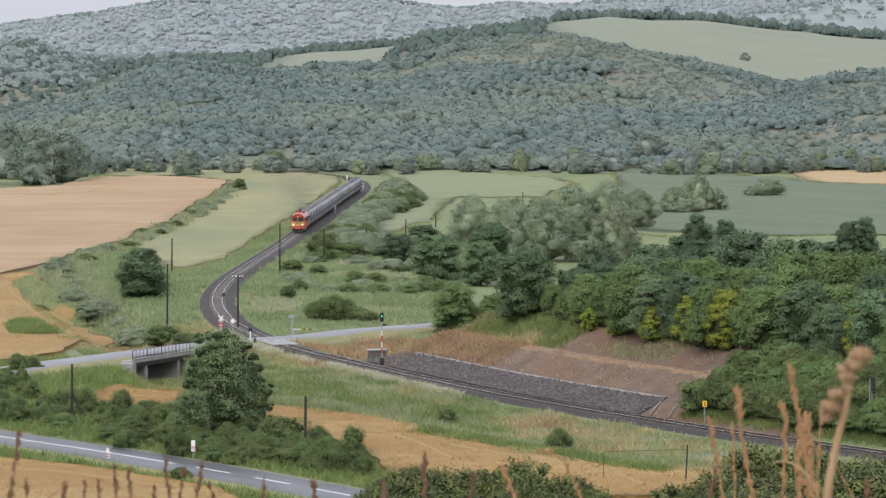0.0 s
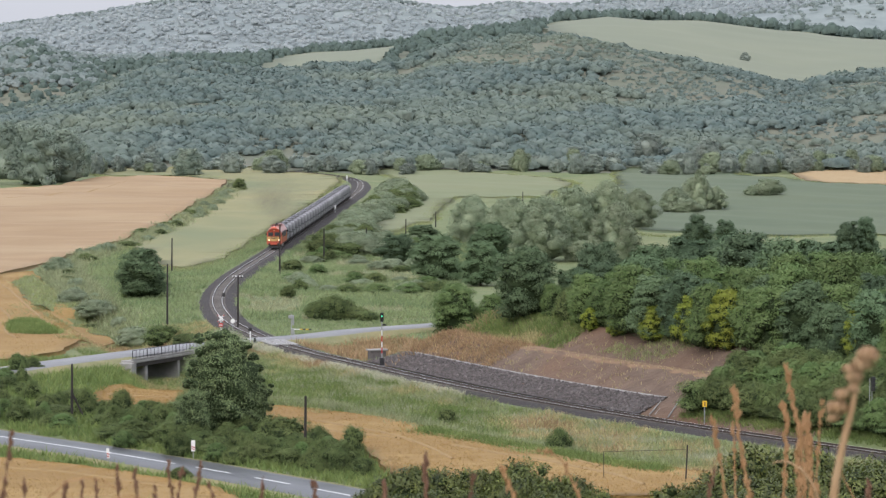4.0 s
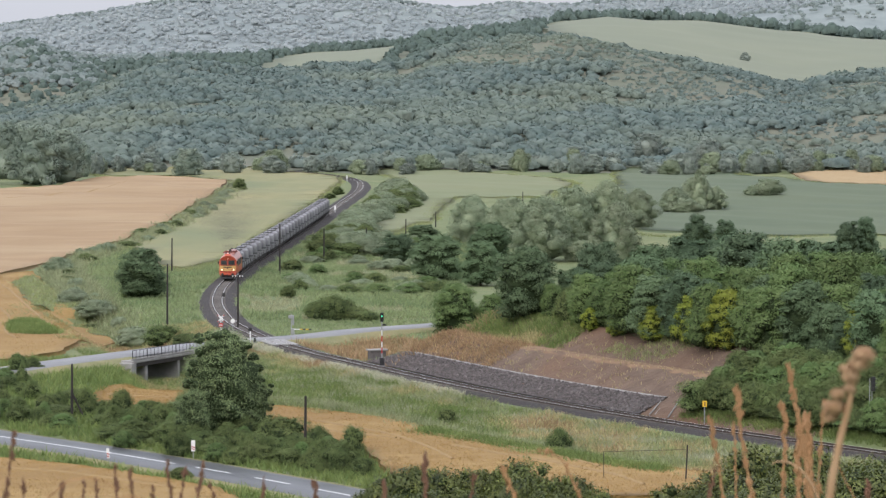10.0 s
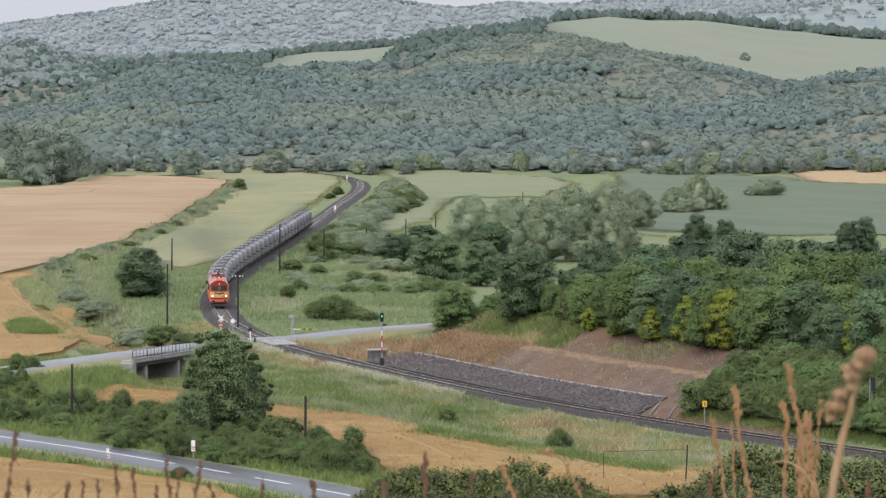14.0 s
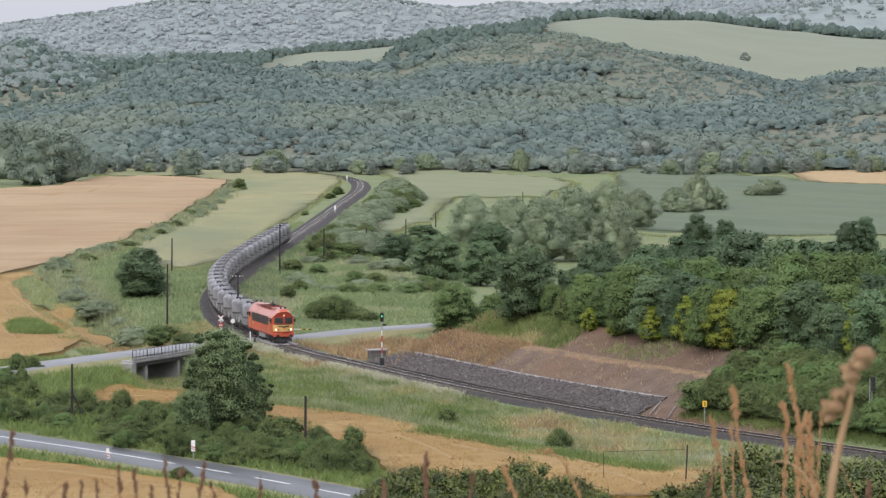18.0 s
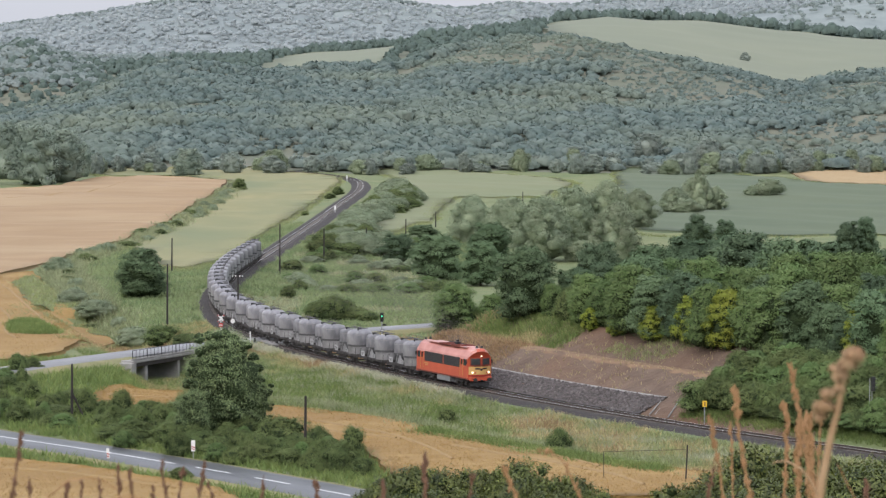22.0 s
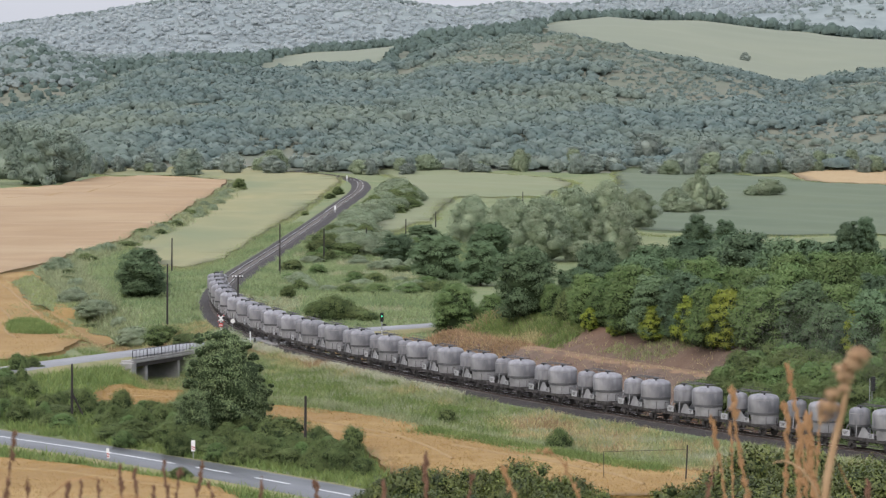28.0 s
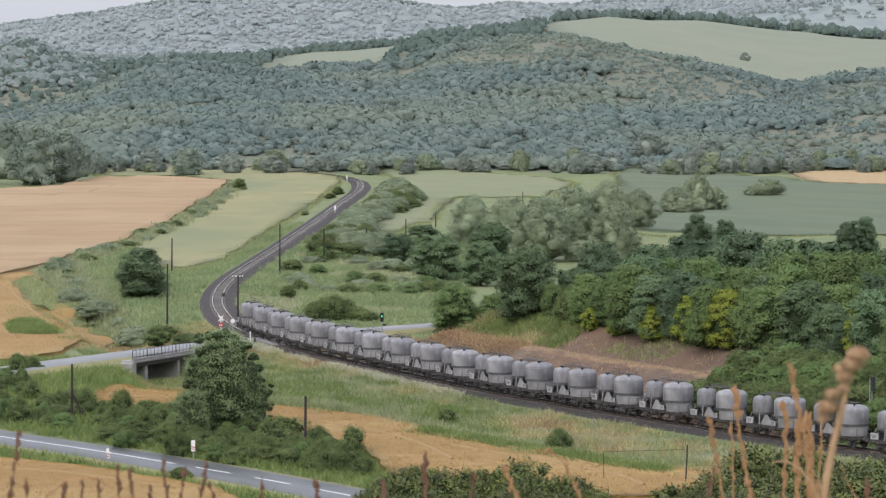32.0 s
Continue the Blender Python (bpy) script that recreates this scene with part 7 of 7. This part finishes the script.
def foreground():
    def line(d, marks):
        base = (marks[0][0] * d, d)
        return base, [(m[0] * d - base[0], 0.0, 36.0 - m[1] * d) for m in marks]
    rows = [
        (2.2, [(0.11643, 0.14467), (0.11856, 0.12548), (0.12091, 0.11329), (0.12344, 0.10286), (0.12527, 0.09243), (0.12661, 0.08636)], 0.0031, STRAW_PALE, "thick pale reed stalk with a soft brown plume", 0, 0.0000, 1.0),
        (3.2, [(0.09595, 0.14467), (0.09378, 0.12722), (0.09148, 0.11677), (0.09021, 0.10633), (0.08965, 0.09764)], 0.0013, STRAW, "dry brown seed stalk in front of the view", 57, 0.0025, 0.35),
        (3.4, [(0.11209, 0.14467), (0.11163, 0.12548), (0.10980, 0.10981), (0.10838, 0.10286), (0.10659, 0.09417), (0.10604, 0.08896)], 0.0012, STRAW, "dry brown seed stalk in front of the view", 52, 0.0026, 0.3),
        (3.6, [(0.11383, 0.14467), (0.11301, 0.12548), (0.11226, 0.11503), (0.11151, 0.10546)], 0.0018, STRAW, "dense dry brown seed head", 88, 0.0034, 0.25),
        (3.5, [(0.10949, 0.14467), (0.10886, 0.12722), (0.10915, 0.11677), (0.10979, 0.10807)], 0.0016, STRAW, "dense dry brown seed head", 74, 0.0033, 0.25),
        (3.3, [(0.12077, 0.14467), (0.11372, 0.12722), (0.11022, 0.12235), (0.10674, 0.12026), (0.10414, 0.11956), (0.10189, 0.11991), (0.10120, 0.12060)], 0.0013, STRAW_PALE, "pale bent dry grass blade", 0, 0.0000, 0.3),
        (3.8, [(0.10411, 0.14467), (0.10469, 0.12548), (0.10498, 0.11503), (0.10545, 0.10633), (0.10404, 0.10199)], 0.0013, STRAW, "dry brown seed stalk in front of the view", 39, 0.0029, 0.25),
        (3.7, [(0.08780, 0.14467), (0.08509, 0.12200), (0.08315, 0.11329), (0.08190, 0.10599)], 0.0011, STRAW, "slim dry brown seed stalk", 44, 0.0023, 0.4),
        (3.9, [(0.08953, 0.14467), (0.08905, 0.11677), (0.08866, 0.10807)], 0.0011, STRAW, "slim dry brown seed stalk", 17, 0.0024, 0.4),
        (3.5, [(0.11556, 0.14467), (0.11475, 0.12548), (0.11569, 0.10981), (0.11667, 0.10077)], 0.0010, STRAW, "slim dry brown seed stalk", 30, 0.0022, 0.3),
        (3.3, [(0.13118, 0.14467), (0.12622, 0.13071), (0.12341, 0.12548), (0.12113, 0.12060)], 0.0009, STRAW, "slim dry brown stem", 0, 0.0020, 0.3),
        (3.6, [(0.12944, 0.14467), (0.12986, 0.13071), (0.13070, 0.12635)], 0.0014, STRAW_DARK, "brown dry seed head", 22, 0.0028, 0.3),
        (3.8, [(0.08294, 0.14467), (0.08166, 0.13071), (0.08353, 0.12113)], 0.0017, STRAW_DARK, "blurred brown dry seed head", 22, 0.0029, 0.3),
        (3.0, [(-0.13465, 0.14467), (-0.13351, 0.13071), (-0.13204, 0.12026), (-0.13059, 0.11068)], 0.0010, STRAW_DARK, "dark brown dry seed stalk", 44, 0.0019, 0.8),
        (3.2, [(-0.12736, 0.14467), (-0.12796, 0.13071), (-0.12792, 0.12461)], 0.0011, STRAW_DARK, "dark brown dry seed stalk", 22, 0.0020, 0.6),
        (3.1, [(-0.12563, 0.14467), (-0.12120, 0.13071), (-0.11510, 0.12583), (-0.10989, 0.12479), (-0.10469, 0.12548), (-0.10038, 0.12827)], 0.0009, STRAW, "bent dry brown grass blade", 0, 0.0019, 0.5),
        (3.0, [(-0.10307, 0.14467), (-0.09952, 0.13071), (-0.09605, 0.13036), (-0.09259, 0.13123)], 0.0009, STRAW, "bent dry brown grass blade", 0, 0.0019, 0.5),
        (3.4, [(-0.09925, 0.14467), (-0.09951, 0.12897), (-0.09982, 0.12113)], 0.0012, STRAW_DARK, "dark brown dry seed stalk", 26, 0.0021, 0.5),
        (3.4, [(-0.09352, 0.14467), (-0.09466, 0.12897), (-0.09566, 0.12200)], 0.0010, STRAW_DARK, "dark brown dry seed stalk", 26, 0.0021, 0.5),
        (3.3, [(-0.08311, 0.14467), (-0.08426, 0.12897), (-0.08543, 0.11938)], 0.0011, STRAW_DARK, "dark brown dry seed stalk", 35, 0.0020, 0.5),
        (3.5, [(-0.08138, 0.14467), (-0.08079, 0.12897), (-0.07972, 0.12165)], 0.0012, STRAW_DARK, "dark brown dry seed stalk", 26, 0.0022, 0.5),
        (3.4, [(-0.07669, 0.14467), (-0.07524, 0.12897), (-0.07347, 0.11938)], 0.0014, STRAW_DARK, "dark brown dry seed stalk", 35, 0.0021, 0.5),
        (3.6, [(-0.07010, 0.14467), (-0.07074, 0.13071), (-0.07176, 0.12548)], 0.0010, STRAW_DARK, "dark brown dry seed stalk", 17, 0.0022, 0.5),
        (3.5, [(-0.11001, 0.14467), (-0.11062, 0.13071), (-0.11041, 0.12548)], 0.0010, STRAW_DARK, "slim brown dry seed stalk", 17, 0.0022, 0.5),
        (3.5, [(-0.10619, 0.14467), (-0.10594, 0.13071), (-0.10556, 0.12548)], 0.0010, STRAW_DARK, "slim brown dry seed stalk", 17, 0.0022, 0.5),
        (3.5, [(-0.11695, 0.14467), (-0.11599, 0.13071), (-0.11545, 0.12635)], 0.0010, STRAW_DARK, "slim brown dry seed stalk", 17, 0.0022, 0.5),
        (3.5, [(-0.08832, 0.14467), (-0.08861, 0.13246), (-0.08876, 0.12757)], 0.0010, STRAW_DARK, "slim brown dry seed stalk", 17, 0.0022, 0.5),
        (3.6, [(-0.05587, 0.14467), (-0.05566, 0.13071), (-0.05529, 0.12409)], 0.0012, STRAW_DARK, "slim brown dry seed stalk", 22, 0.0022, 0.4),
        (3.6, [(-0.03852, 0.14467), (-0.03884, 0.13071), (-0.03952, 0.12548)], 0.0012, STRAW_DARK, "slim brown dry seed stalk", 22, 0.0022, 0.4),
        (3.3, [(-0.00503, 0.14467), (-0.00520, 0.12897), (-0.00589, 0.11764)], 0.0017, STRAW_DARK, "thick brown dry seed spike", 30, 0.0026, 0.1),
        (3.5, [(-0.01839, 0.14467), (-0.01838, 0.13158), (-0.01837, 0.12635)], 0.0018, STRAW_DARK, "thick brown dry seed spike", 17, 0.0027, 0.1),
        (3.4, [(0.00711, 0.14467), (0.00832, 0.13071), (0.00971, 0.12374)], 0.0012, STRAW_DARK, "slim brown dry seed stalk", 17, 0.0021, 0.3),
        (3.2, [(0.02447, 0.14467), (0.02219, 0.13071), (0.02011, 0.12548), (0.01837, 0.12165)], 0.0016, STRAW, "dry brown seed stalk in front of the view", 26, 0.0025, 0.3),
        (3.2, [(0.04442, 0.14467), (0.04179, 0.13071), (0.03917, 0.12461), (0.03656, 0.11938), (0.03309, 0.11677), (0.02911, 0.11625)], 0.0011, STRAW, "bent dry brown grass stem", 22, 0.0020, 0.4),
    ]
    for k, (d, marks, r, mat_, label, ears, ear, sway) in enumerate(rows):
        base, pts = line(d, marks)
        stalk(base, pts, [r * (1 - 0.5 * i / (len(pts) - 1)) for i in range(len(pts))], mat_, label, ears, ear, sway, k)
    # the reed's plume
    reed = STALKS[0][0]
    rng = np.random.default_rng(2)
    blobs = [(b * 2.2 - rows[0][1][0][0] * 2.2, 0.0, 36.0 - d * 2.2 - reed.location.z, r) for b, d, r in [(0.12801, 0.08757, 0.0064), (0.12595, 0.09035, 0.0057), (0.12390, 0.09382, 0.0049), (0.12215, 0.09156, 0.0038), (0.11877, 0.10372, 0.0061), (0.12012, 0.09938, 0.0046), (0.11740, 0.10668, 0.0034), (0.12358, 0.09764, 0.0038)]]
    v, f, soft = leaf_cloud(rng, blobs, 6000, 0.0011)
    plume = new("plume", from_arrays("plume", v, f, STRAW_PLUME, True, soft))
    plume.parent = reed
    tagged(plume, "soft brown seed plume")


STRAW_PLUME = surf("plume_fluff", (0.40, 0.255, 0.14), (0.50, 0.355, 0.22), 40.0, 0.9, island=0.2, through_light=0.3)
foreground()


# ---- exhaust: thin puffs that trail behind the locomotive ----
SOOT = surf("exhaust_soot", (0.12, 0.108, 0.105), (0.18, 0.165, 0.16), 0.4, 1.0, spec=0.0, through_light=0.5)


def exhaust():
    """Each puff is a loose cloud of fine soot flakes, thinner and wider the older it is."""
    rng = np.random.default_rng(21)
    puffs = []
    for k in range(9):
        u = k / 8
        r = 0.8 + 3.8 * u
        n = int(2200 + 9000 * u)
        d = rng.normal(size=(n, 3)) * np.array([r * 1.6, r, r * 0.8]) * 0.6
        a, b = rng.normal(size=(n, 3)), rng.normal(size=(n, 3))
        size = rng.uniform(0.012, 0.032, (n, 1))
        a *= size / np.linalg.norm(a, axis=1)[:, None]
        b *= size / np.linalg.norm(b, axis=1)[:, None]
        v = np.stack([d - a, d + a, d + b * 1.5], 1).reshape(-1, 3)
        me = from_arrays("exhaust_puff", v, np.arange(3 * n).reshape(-1, 3), SOOT)
        ob = tagged(new("exhaust_puff", me), "faint brown-grey puff of diesel exhaust", "smoke", "exhaust puffs")
        puffs.append((ob, 0.2 + 34.0 * u ** 1.3, 5.4 + 6.0 * u ** 0.7, (-1) ** k * 0.9 * u, k))
    return puffs


PUFFS = exhaust()


# ---- what moves ----
def front_at(t):
    return 493.0 + 16.3 * t + 0.0065 * t * t


def ride(s, length):
    a, b = s - length * 0.3, s + length * 0.3
    xa, ya, _ = on_track(a)
    xb, yb, _ = on_track(b)
    return pose((xa + xb) / 2, (ya + yb) / 2, 0, 0, 0, math.degrees(math.atan2(yb - ya, xb - xa)))


def motions():
    times = [0.5 * i for i in range(65)]
    walk(LOCO, [(t, ride(front_at(t) - LOCO_LEN / 2, LOCO_LEN)) for t in times])
    for i, w in enumerate(TRAIN):
        walk(w, [(t, ride(front_at(t) - LOCO_LEN - PITCH * (i + 0.5), PITCH)) for t in times])
    for ob, lag, up, side, k in PUFFS:
        rows = []
        for t in times:
            x, y, h = on_track(front_at(t) - 6.5 - lag, side - 0.1 * lag)
            rows.append((t, pose(float(x), float(y), up + 0.4 * math.sin(t * 1.3 + k), 0, 0, 20 * math.sin(t * 0.6 + k))))
        walk(ob, rows)
    # dry stalks rock in the wind
    for t, sway, seed in STALKS:
        rest = t.matrix_basis.copy()
        rows = []
        for k in range(65):
            a = 0.5 * k
            lean = 0.16 * sway * (0.6 * math.sin(1.9 * a + seed * 1.7) + 0.45 * math.sin(0.83 * a + seed * 0.6) + 0.3 * math.sin(3.7 * a + seed))
            rows.append((a, rest @ pose(0, 0, 0, 0, lean, 0)))
        walk(t, rows)


motions()
